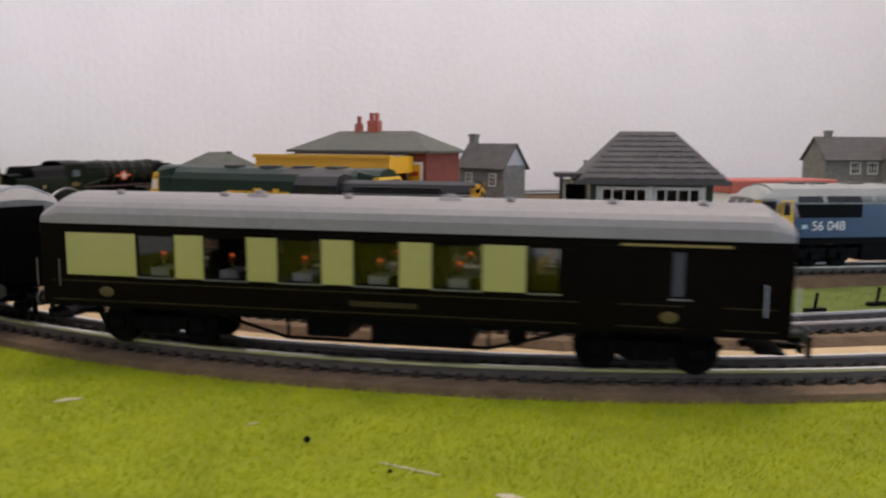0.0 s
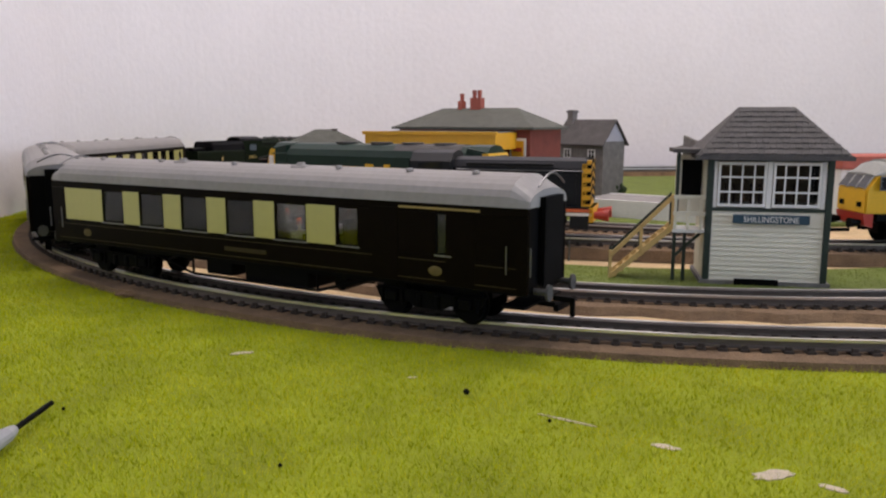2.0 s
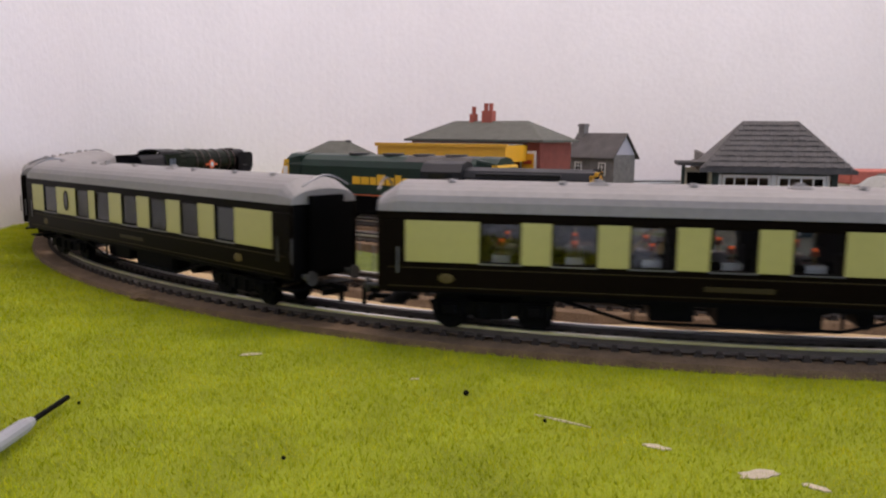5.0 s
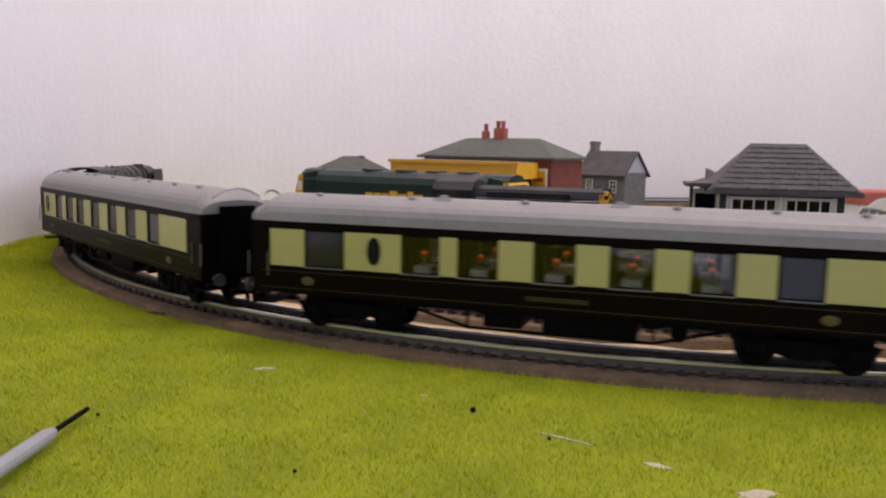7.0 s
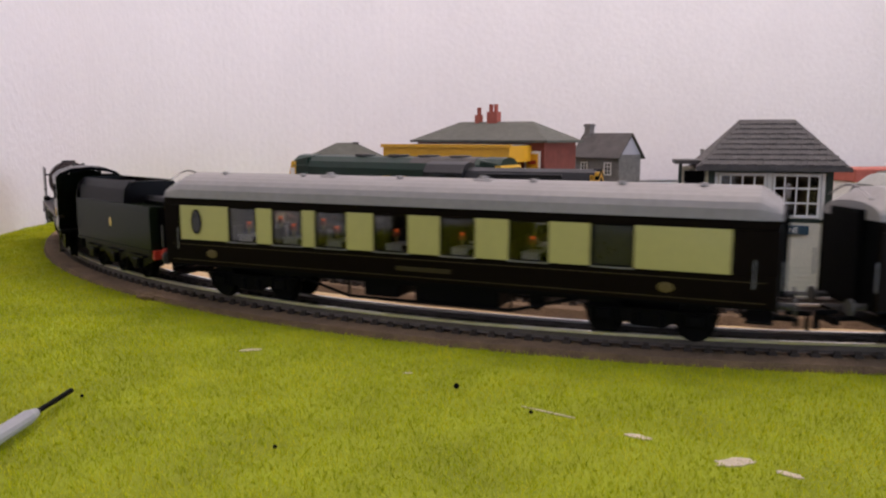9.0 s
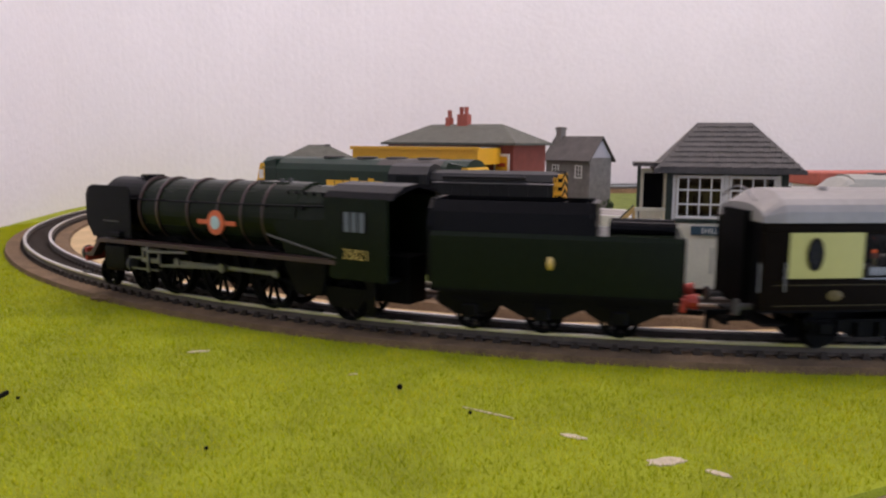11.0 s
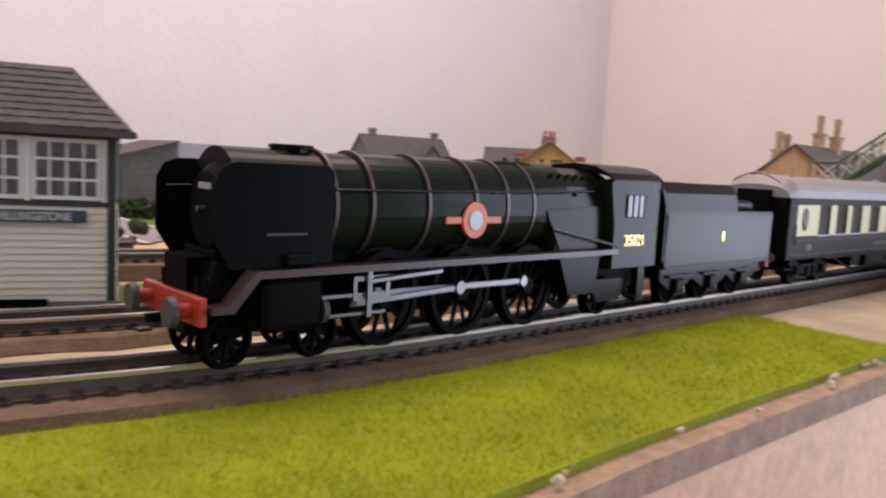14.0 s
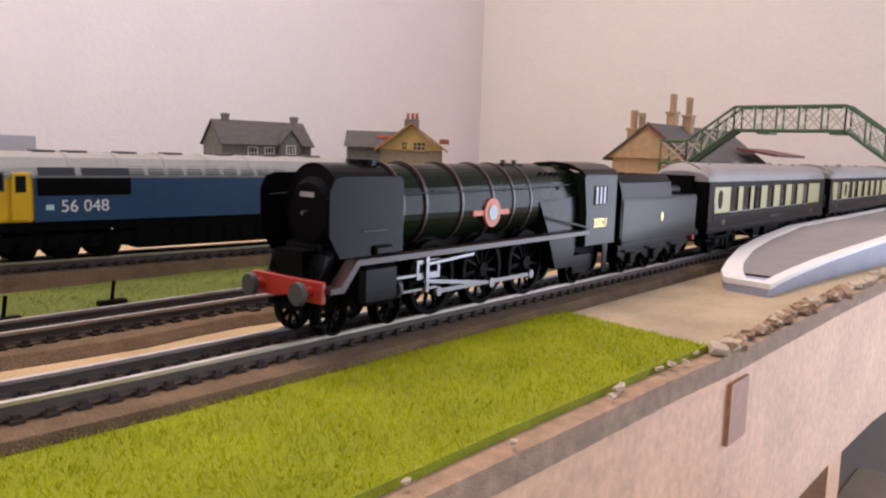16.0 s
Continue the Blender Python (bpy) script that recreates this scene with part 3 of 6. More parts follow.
coach_c = coach("parlour_carriage", "umber and cream parlour carriage with lit lamps behind the tender",
                [(0.1364, 0.1939), (0.2252, 0.2838), (0.308, 0.3665), (0.4149, 0.4745), (0.528, 0.5845), (0.6369, 0.6965)], [0.0698],
                [(0.0345, 0.756), (0.8166, 0.9417)], plain=[(0.758, 0.8156)], tables=(0.1647, 0.2545, 0.3372, 0.4452, 0.5562, 0.6672))
coach_b = coach("parlour_carriage", "umber and cream parlour carriage with an oval end window",
                [(0.259, 0.321), (0.349, 0.412), (0.464, 0.526), (0.573, 0.635), (0.683, 0.742)], [0.214],
                [(0.033, 0.793), (0.852, 0.954)], plain=[(0.094, 0.164), (0.795, 0.852)], tables=(0.29, 0.38, 0.495, 0.604, 0.712))
coach_a = coach("brake_carriage", "umber and cream brake carriage at the tail of the train",
                [(0.1471, 0.2058), (0.2481, 0.311), (0.3543, 0.4162), (0.4595, 0.5214), (0.5647, 0.6297), (0.6875, 0.7287)], [],
                [(0.0398, 0.6854)], plain=[(0.86, 0.885)], tables=(0.177, 0.2801, 0.3853, 0.4905, 0.5977), brake=True)


# ---------- steam engine ----------
def spoked_wheel(name, parent, x, sy, r, n_spokes=11, y=0.0080, label=""):
    """A driving wheel about its own centre, so that it can turn."""
    bm = bmesh.new()
    n = 36
    for ro, ri, a, b in ((r, r * 0.86, 0.0, 0.0028), (r + 0.0009, r * 0.88, -0.0009, 0.0)):
        rings = []
        for k in range(n):
            c, s = math.cos(2 * math.pi * k / n), math.sin(2 * math.pi * k / n)
            rings.append([bm.verts.new((q * c, sy * w, q * s)) for q, w in ((ro, a), (ro, b), (ri, b), (ri, a))])
        for i in range(n):
            p, q = rings[i], rings[(i + 1) % n]
            for k in range(4):
                bm.faces.new((p[k], q[k], q[(k + 1) % 4], p[(k + 1) % 4]))
    for k in range(n_spokes):
        a = 2 * math.pi * k / n_spokes
        cyl(bm, (r * 0.14 * math.cos(a), sy * 0.0014, r * 0.14 * math.sin(a)), (r * 0.88 * math.cos(a), sy * 0.0014, r * 0.88 * math.sin(a)), 0.0009, 0.0007, 5, False)
    cyl(bm, (0, sy * 0.0002, 0), (0, sy * 0.0034, 0), r * 0.2, n=14)
    if r > 0.01:
        cyl(bm, (0.0046, sy * 0.0008, 0), (0.0046, sy * 0.0036, 0), r * 0.14, n=10)
        prism(bm, [(-r * 0.82 * math.cos(t), r * 0.82 * math.sin(t)) for t in (-0.7, -0.35, 0, 0.35, 0.7)], "y", *sorted((sy * 0.0006, sy * 0.0022)))
    bmesh.ops.recalc_face_normals(bm, faces=bm.faces)
    return part(name, bm, M["black"], parent, label, at=pose(x, sy * y, r))


DR = 0.0123
DRIVERS = (0.030, 0.0, -0.030)


def engine():
    th = thing("steam_engine", pose(0, 0, 0), "black and dark green express steam engine with red buffer beam", "steam locomotive")
    g, k = M["loco_green"], M["loco_black"]
    zc, r0 = 0.0355, 0.0130
    part("boiler", C((-0.046, 0, zc + 0.0003), (0.049, 0, zc), r0 + 0.0006, r0, 40), g, th, "dark green boiler cladding", smooth=False)
    part("smokebox", C((0.049, 0, zc), (0.0765, 0, zc), r0 + 0.0003, n=40), k, th, "black smokebox")
    door = part("smokebox_door", C((0.0765, 0, zc - 0.001), (0.0787, 0, zc - 0.001), 0.0104, 0.0086, 32), M["black"], th, "matt black smokebox door")
    part("number_plate", B(0.0783, 0.0791, -0.0032, 0.0032, zc + 0.0035, zc + 0.0049), M["stop_grey"], door, "small pale plate bar")
    part("door_dart", C((0.0785, 0, zc - 0.001), (0.0810, 0, zc - 0.001), 0.0007, n=8), M["steel"], door)
    for x in (-0.0281, -0.0157, -0.0018, 0.0171, 0.0371, 0.0490):
        bm = C((x - 0.0006, 0, zc + 0.0002), (x + 0.0006, 0, zc + 0.0002), r0 + 0.00085, n=40)
        part("boiler_band", bm, M["plate_brown"], th, "thin orange-brown lining band")
    # firebox with sloping sides towards the cab
    bm = P([(-0.0132, 0.0225), (-0.0134, 0.036), (-0.0118, 0.0425), (-0.0085, 0.0462), (-0.003, 0.0482), (0.003, 0.0482), (0.0085, 0.0462), (0.0118, 0.0425), (0.0134, 0.036), (0.0132, 0.0225)], "x", -0.071, -0.040)
    part("firebox", bm, g, th, "dark green firebox casing")
    for sy in (-1, 1):
        bm = bmesh.new()
        prism(bm, [(-0.071, 0.0228), (-0.042, 0.0228), (-0.034, 0.0350), (-0.071, 0.0372)], "y", *sorted((sy * 0.0134, sy * 0.0140)))
        part("firebox_side", bm, g, th, "glossy green firebox side sheet")
        for q in range(6):
            part("washout_plug", C((-0.062 + q * 0.0045, sy * 0.0090, 0.0452), (-0.062 + q * 0.0045, sy * 0.0104, 0.0462), 0.0006, n=8), k, th)
        bm = bmesh.new()
        pts = [(-0.064, 0.0415), (-0.02, 0.0405), (0.02, 0.0400), (0.055, 0.0398), (0.083, 0.0390)]
        for (x0, z0), (x1, z1) in zip(pts, pts[1:]):
            cyl(bm, (x0, sy * 0.0131, z0), (x1, sy * 0.0131, z1), 0.00035, n=6)
        part("handrail", bm, k, th, "thin boiler handrail")
        for x in (-0.05, -0.03, -0.01, 0.012, 0.033, 0.05, 0.066):
            part("handrail_knob", C((x, sy * 0.0105, 0.0402), (x, sy * 0.0134, 0.0402), 0.0006, n=6), k, th)
        # nameplate: red disc with a pale blue middle on an orange bar
        np_ = part("nameplate", B(-0.0125, 0.0105, *Y2(sy, 0.0128, 0.0136), 0.0316, 0.0334), M["orange"], th, "orange nameplate bar with a round badge")
        part("badge", C((-0.001, sy * 0.0128, 0.0325), (-0.001, sy * 0.0140, 0.0325), 0.0050, n=28), M["orange"], np_, "round orange badge")
        part("badge_centre", C((-0.001, sy * 0.0130, 0.0325), (-0.001, sy * 0.0143, 0.0325), 0.0027, n=24), M["pale_blue"], np_, "pale blue badge centre")
        # smoke deflector
        bm = bmesh.new()
        prism(bm, [(0.0520, 0.0230), (0.0520, 0.0440), (0.0540, 0.0455), (0.0790, 0.0455), (0.0825, 0.0443), (0.0845, 0.0410), (0.0845, 0.0290), (0.0800, 0.0225)], "y", *sorted((sy * 0.0158, sy * 0.0164)))
        bmesh.ops.bevel(bm, geom=bm.edges[:], offset=0.0002, segments=1, affect="EDGES")
        d = part("smoke_deflector", bm, k, th, "large flat black smoke deflector plate")
        part("deflector_rail", C((0.060, sy * 0.0168, 0.0300), (0.071, sy * 0.0168, 0.0300), 0.00035, n=6), M["grey_ug"], d)
        part("deflector_stay", C((0.070, sy * 0.0115, 0.0400), (0.070, sy * 0.0160, 0.0400), 0.0005, n=6), k, d)
        part("sandbox", B(0.058, 0.066, *Y2(sy, 0.0135, 0.0180), 0.0228, 0.0256, bevel=0.0006), k, th)
        # running plate, raised over the cylinders, and its valance
        bm = bmesh.new()
        prism(bm, [(0.0850, 0.0135), (0.0795, 0.0135), (0.0730, 0.0205), (-0.070, 0.0212), (-0.070, 0.0228), (0.0740, 0.0222), (0.0808, 0.0152), (0.0850, 0.0150)], "y", *sorted((sy * 0.0128, sy * 0.0180)))
        part("running_plate", bm, M["plate_brown"], th, "dark maroon-brown running plate edge")
        part("injector_pipe", C((-0.070, sy * 0.0178, 0.0238), (-0.034, sy * 0.0170, 0.0300), 0.0004, n=6), M["grey_ug"], th)
        # cylinder and valve gear
        cy_ = part("cylinder", B(0.0545, 0.0715, *Y2(sy, 0.0118, 0.0176), 0.0080, 0.0205, bevel=0.0016), k, th, "black outside cylinder block")
        part("cylinder_cover", C((0.0545, sy * 0.0150, 0.0118), (0.0530, sy * 0.0150, 0.0118), 0.0030, n=14), M["grey_ug"], cy_)
        part("slide_bar", B(0.034, 0.0545, *Y2(sy, 0.0148, 0.0164), 0.0146, 0.0154), M["steel"], th, "bright steel slide bar")
        part("slide_bar", B(0.034, 0.0545, *Y2(sy, 0.0148, 0.0164), 0.0100, 0.0107), M["steel"], th, "bright steel slide bar")
        part("motion_bracket", _ring(0.033, 0.045, sy * 0.0160, 0.0135, 0.0195, 0.0012, 0.0012), M["steel"], th, "bright steel expansion link bracket")
        part("combination_lever", B(0.0395, 0.0410, *Y2(sy, 0.0166, 0.0174), 0.0095, 0.0215), M["steel"], th, "bright steel combination lever")
        part("radius_rod", C((0.0405, sy * 0.0168, 0.0182), (0.0145, sy * 0.0168, 0.0196), 0.0008, n=6), M["steel"], th, "bright steel radius rod")
        part("front_step", B(0.086, 0.0895, *Y2(sy, 0.0135, 0.0165), 0.0050, 0.0056), k, th)
        # cab side with three-light window
        cab = part("cab_side", P([(-0.0945, 0.0165), (-0.0670, 0.0165), (-0.0670, 0.0300), (-0.0640, 0.0440), (-0.0655, 0.0455), (-0.0945, 0.0455)], "y", *sorted((sy * 0.0170, sy * 0.0177))), g, th, "dark green cab side")
        w = part("cab_window", B(-0.0845, -0.0740, *Y2(sy, 0.0174, 0.0179), 0.0335, 0.0405), M["cab_glass"], cab, "grey-blue three-pane cab window")
        for x in (-0.0847, -0.0811, -0.0775, -0.0739):
            part("glazing_bar", B(x - 0.0004, x + 0.0004, *Y2(sy, 0.0177, 0.0182), 0.0332, 0.0408), k, w)
        part("cab_step", B(-0.0895, -0.0835, *Y2(sy, 0.0150, 0.0176), 0.0045, 0.0052), k, th)
        part("cab_step_plate", B(-0.0885, -0.0845, *Y2(sy, 0.0168, 0.0174), 0.0045, 0.0165), k, th)
        txt = bpy.data.curves.new("cab_number", "FONT")
        txt.body, txt.size, txt.align_x, txt.extrude = "35021", 0.0052, "CENTER", 0.0001
        me = bpy.data.meshes.new_from_object(bpy.data.objects.new("t", txt))
        me.materials.append(M["brass"])
        ob = new("cab_number", me)
        ob.parent = cab
        ob.matrix_basis = pose(-0.0800, sy * 0.01785, 0.0238, 90, 0, 180 if sy > 0 else 0)
        # bogie and trailing wheels
    part("cab_front", B(-0.0677, -0.0667, -0.0172, 0.0172, 0.0165, 0.0455), g, th)
    part("cab_roof", P([(-0.0178, 0.0452), (-0.0150, 0.0476), (-0.0090, 0.0497), (0, 0.0504), (0.0090, 0.0497), (0.0150, 0.0476), (0.0178, 0.0452), (0.0150, 0.0464), (0, 0.0492), (-0.0150, 0.0464)], "x", -0.0970, -0.0645), k, th, "black curved cab roof")
    part("cab_floor", B(-0.0945, -0.0670, -0.0165, 0.0165, 0.0160, 0.0170), M["black"], th)
    bm = C((0.0550, 0, 0.0470), (0.0550, 0, 0.0492), 0.0046, 0.0042, 20)
    cyl(bm, (0.0550, 0, 0.0490), (0.0550, 0, 0.0500), 0.0049, 0.0046, 20)
    bmesh.ops.scale(bm, vec=(1.35, 1, 1), verts=bm.verts, space=Matrix.Translation((-0.0550, 0, 0)))
    box(bm, 0.0480, 0.0620, -0.0048, 0.0048, 0.0466, 0.0486, 0.0010)
    part("chimney", bm, k, th, "squat black oval chimney")
    part("dome_casing", B(-0.036, -0.018, -0.0055, 0.0055, 0.0462, 0.0492, bevel=0.0014), g, th, "low green dome casing")
    part("safety_valve", C((-0.030, 0.0028, 0.049), (-0.030, 0.0028, 0.0505), 0.0010, n=8), M["grey_ug"], th)
    part("safety_valve", C((-0.030, -0.0028, 0.049), (-0.030, -0.0028, 0.0505), 0.0010, n=8), M["grey_ug"], th)
    part("frame", B(-0.097, 0.086, -0.0062, 0.0062, 0.0075, 0.0245), M["black"], th, "black main frames")
    part("ashpan", P([(-0.064, 0.0225), (-0.040, 0.0225), (-0.047, 0.0085), (-0.061, 0.0085)], "y", -0.0150, 0.0150), k, th, "black ashpan below the firebox")
    part("smokebox_saddle", B(0.053, 0.080, -0.0085, 0.0085, 0.0140, 0.0260), k, th)
    part("front_apron", P([(0.0785, 0.0155), (0.0845, 0.0148), (0.0870, 0.0150), (0.0870, 0.0160), (0.0840, 0.0175), (0.0820, 0.0235), (0.0785, 0.0235)], "y", -0.0125, 0.0125), k, th, "black curved apron below the smokebox")
    bb = part("buffer_beam", B(0.0855, 0.0873, -0.0165, 0.0165, 0.0108, 0.0170, bevel=0.0003), M["red"], th, "bright red buffer beam")
    for sy in (-1, 1):
        bm = C((0.0873, sy * 0.0113, 0.0138), (0.0912, sy * 0.0113, 0.0138), 0.0017, n=12)
        part("buffer_stock", bm, M["red"], bb, "red buffer stock")
        part("buffer_head", C((0.0912, sy * 0.0113, 0.0138), (0.0929, sy * 0.0113, 0.0138), 0.0034, 0.0031, 18), M["grey_ug"], bb, "dark steel buffer head")
        part("lamp_iron", B(0.0845, 0.0852, sy * 0.0095 - 0.0007, sy * 0.0095 + 0.0007, 0.0165, 0.0205), k, th)
    part("coupling", B(0.0870, 0.0930, -0.0010, 0.0010, 0.0100, 0.0118), M["black"], bb)
    b = part("bogie", B(0.047, 0.082, -0.0048, 0.0048, 0.0062, 0.0090), M["black"], th, "black leading bogie")
    for x in (0.052, 0.077):
        for sy in (-1, 1):
            spoked_wheel("bogie_wheel", b, x, sy, 0.0061, 9)
    for sy in (-1, 1):
        spoked_wheel("trailing_wheel", th, -0.070, sy, 0.0072, 9)
        part("trailing_frame", P([(-0.083, 0.0125), (-0.060, 0.0125), (-0.064, 0.0050), (-0.078, 0.0050)], "y", *sorted((sy * 0.0125, sy * 0.0140))), k, th, "black trailing truck frame")
    wheels, rods = [], []
    for sy in (-1, 1):
        for x in DRIVERS:
            wheels.append((spoked_wheel("driving_wheel", th, x, sy, DR, 11, label="large black spoked driving wheel"), x, sy))
        bm = B(-0.032, 0.032, *Y2(sy, 0.0118, 0.0127), -0.0007, 0.0007)
        for x in DRIVERS:
            cyl(bm, (x, sy * 0.0116, 0), (x, sy * 0.0131, 0), 0.0016, n=10)
        rods.append((part("coupling_rod", bm, M["steel"], th, "bright steel coupling rod"), sy))
        bm = B(0.0, 0.040, *Y2(sy, 0.0134, 0.0143), -0.0006, 0.0006)
        cyl(bm, (0, sy * 0.0132, 0), (0, sy * 0.0147, 0), 0.0018, n=10)
        rods.append((part("connecting_rod", bm, M["steel"], th, "bright steel connecting rod"), sy))
    return th, wheels, rods


def tender():
    th = thing("tender", pose(0, 0, 0), "black and dark green engine tender with a gold crest", "tender")
    g, k = M["loco_green"], M["loco_black"]
    a, b = -0.046, 0.045
    sec = [(-0.0172, 0.0150), (-0.0175, 0.0330), (-0.0170, 0.0345), (0.0170, 0.0345), (0.0175, 0.0330), (0.0172, 0.0150)]
    bm = P(sec, "x", a, b)
    part("tank", bm, g, th, "plain dark green-black tender side")
    # raised fairing and coal space at the front, low tank top behind
    part("coal_fairing", P([(-0.0160, 0.0340), (-0.0150, 0.0410), (-0.0118, 0.0448), (-0.0118, 0.0436), (-0.0140, 0.0405), (-0.0148, 0.0340)], "x", -0.014, b), k, th, "black curved coal fairing")
    part("coal_fairing", P([(0.0160, 0.0340), (0.0150, 0.0410), (0.0118, 0.0448), (0.0118, 0.0436), (0.0140, 0.0405), (0.0148, 0.0340)], "x", -0.014, b), k, th, "black curved coal fairing")
    part("coal_bulkhead", P([(-0.0150, 0.0340), (-0.0140, 0.0410), (-0.0110, 0.0446), (0.0110, 0.0446), (0.0140, 0.0410), (0.0150, 0.0340)], "x", -0.016, -0.0142), k, th)
    part("coal_bulkhead", P([(-0.0170, 0.0170), (-0.0170, 0.0360), (-0.0150, 0.0420), (-0.0110, 0.0450), (0.0110, 0.0450), (0.0150, 0.0420), (0.0170, 0.0360), (0.0170, 0.0170)], "x", b, b + 0.0015), k, th, "black tender front bulkhead")
    bm = bmesh.new()
    rnd = random.Random(4)
    for i in range(160):
        r = bmesh.ops.create_icosphere(bm, subdivisions=1, radius=rnd.uniform(0.0010, 0.0022))
        m = pose(rnd.uniform(-0.012, 0.040), rnd.uniform(-0.011, 0.011), rnd.uniform(0.0370, 0.0425), rnd.uniform(0, 360), rnd.uniform(0, 360), 0)
        bmesh.ops.transform(bm, matrix=m @ Matrix.Diagonal((1, 0.8, 0.7, 1)), verts=r["verts"])
    part("coal", bm, M["coal"], th, "heap of black coal")
    part("water_filler", C((-0.032, 0, 0.0345), (-0.032, 0, 0.0378), 0.0042, n=16), k, th)
    part("vacuum_tank", C((-0.044, -0.006, 0.0362), (-0.020, -0.006, 0.0362), 0.0024, n=12), k, th)
    part("vacuum_tank", C((-0.044, 0.006, 0.0362), (-0.020, 0.006, 0.0362), 0.0024, n=12), k, th)
    part("rear_ladder", B(a - 0.0012, a - 0.0004, 0.009, 0.013, 0.0150, 0.0340), k, th)
    for sy in (-1, 1):
        bm = bmesh.new()
        bmesh.ops.create_uvsphere(bm, u_segments=10, v_segments=8, radius=1)
        bmesh.ops.transform(bm, matrix=Matrix.Translation((0.0, sy * 0.0175, 0.0250)) @ Matrix.Diagonal((0.0014, 0.0003, 0.0023, 1)), verts=bm.verts)
        part("crest", bm, M["brass"], th, "small gold crest")
        fr = P([(-0.044, 0.0140), (0.043, 0.0140), (0.043, 0.0095), (0.036, 0.0060), (0.026, 0.0060), (0.018, 0.0095), (0.010, 0.0060), (-0.004, 0.0060), (-0.012, 0.0095), (-0.018, 0.0060), (-0.032, 0.0060), (-0.040, 0.0095), (-0.044, 0.0095)], "y", *sorted((sy * 0.0132, sy * 0.0145)))
        for x in (0.030, 0.003, -0.025):
            box(fr, x - 0.0030, x + 0.0030, *Y2(sy, 0.0140, 0.0165), 0.0050, 0.0100, 0.0006)
            box(fr, x - 0.0080, x + 0.0080, *Y2(sy, 0.0145, 0.0160), 0.0104, 0.0114)
        part("side_frame", fr, k, th, "black outside tender frame with springs")
        part("footboard", B(-0.046, 0.045, *Y2(sy, 0.0140, 0.0178), 0.0140, 0.0150), k, th)
        part("rear_buffer", C((a, sy * 0.0113, 0.0138), (a - 0.006, sy * 0.0113, 0.0138), 0.0016, 0.0028, 12), M["red"], th, "red rear buffer")
    part("rear_beam", B(a - 0.0016, a, -0.0165, 0.0165, 0.0110, 0.0150), M["red"], th, "red rear buffer beam")
    for x in (0.030, 0.003, -0.025):
        for sy in (-1, 1):
            spoked_wheel("tender_wheel", th, x, sy, 0.0069, 9)
    part("coupling", B(a - 0.009, a, -0.0012, 0.0012, 0.0074, 0.0090), M["black"], th)
    return th


engine_th, driving_wheels, engine_rods = engine()
tender_th = tender()

# where the engine's middle driving axle stands on the running line, second by second
RUN = [(0, 1.1544), (0.4, 1.2191), (0.8, 1.2568), (1.2, 1.2724), (1.6, 1.2756), (2, 1.2762), (2.4, 1.2761), (2.8, 1.2734), (3.2, 1.2538), (3.7, 1.2105), (4.2, 1.1635), (4.7, 1.1125), (5.3, 1.0469), (5.7, 1.0048), (6.1, 0.9626), (6.5, 0.9135), (7, 0.8548), (7.5, 0.7935), (8.1, 0.7189), (8.5, 0.6758), (9, 0.6184), (9.5, 0.5543), (10.1, 0.4706), (10.8, 0.3795), (11.5, 0.2875), (12, 0.2224), (12.5, 0.1558), (13, 0.0899), (13.5, 0.0265), (14, -0.0050), (14.5, -0.0507), (15, -0.0931), (15.5, -0.1196), (16, -0.1316)]


def run_at(t):
    """Smooth place along the line at t."""
    i = max(1, next((k for k, r in enumerate(RUN) if r[0] >= t), len(RUN) - 1))
    (t0, s0), (t1, s1) = RUN[i - 1], RUN[i]

    def slope(k):
        a, b = RUN[max(k - 1, 0)], RUN[min(k + 1, len(RUN) - 1)]
        return (b[1] - a[1]) / (b[0] - a[0])
    h = t1 - t0
    u = (t - t0) / h
    m0, m1 = slope(i - 1) * h, slope(i) * h
    return (2 * u ** 3 - 3 * u ** 2 + 1) * s0 + (u ** 3 - 2 * u ** 2 + u) * m0 + (-2 * u ** 3 + 3 * u ** 2) * s1 + (u ** 3 - u ** 2) * m1


def stand(s, half):
    """Pose of a vehicle whose two pivots lie on the rails, half metres before and behind s."""
    a, b = on_track(s + half)[0], on_track(s - half)[0]
    d, m = a - b, (a + b) / 2
    return Matrix.Translation((m.x, m.y, RAIL_Z)) @ Matrix.Rotation(math.atan2(d.y, d.x), 4, "Z")


TRAIN = ((engine_th, 0.0, 0.030), (tender_th, -0.1485, 0.028), (coach_c, -0.3436, 0.088), (coach_b, -0.6275, 0.088), (coach_a, -0.9180, 0.088))
for ob, tall in ((engine_th, 1.095), (tender_th, 1.11), (coach_a, 1.114), (coach_b, 1.114), (coach_c, 1.114)):
    ob.scale = (1, 1, tall)


def motions():
    times = [0.2 * k for k in range(81)]
    for ob, off, half in TRAIN:
        walk(ob, [(t, stand(run_at(t) + off, half)) for t in times])
    fine = [k / 15 for k in range(241)]
    for ob, x, sy in driving_wheels:
        walk(ob, [(t, pose(x, sy * 0.0080, DR) @ Matrix.Rotation(run_at(t) / DR + (0 if sy > 0 else math.pi / 2), 4, "Y")) for t in fine])
    for ob, sy in engine_rods:
        rows = []
        for t in fine:
            a = run_at(t) / DR + (0 if sy > 0 else math.pi / 2)
            x, z = 0.0046 * math.cos(a), -0.0046 * math.sin(a)
            if ob.name.startswith("coupling"):
                rows.append((t, pose(x, 0, DR + z)))
            else:
                rows.append((t, pose(x, 0, DR + z, 0, math.degrees(math.asin(z / 0.040)), 0)))
        walk(ob, rows)


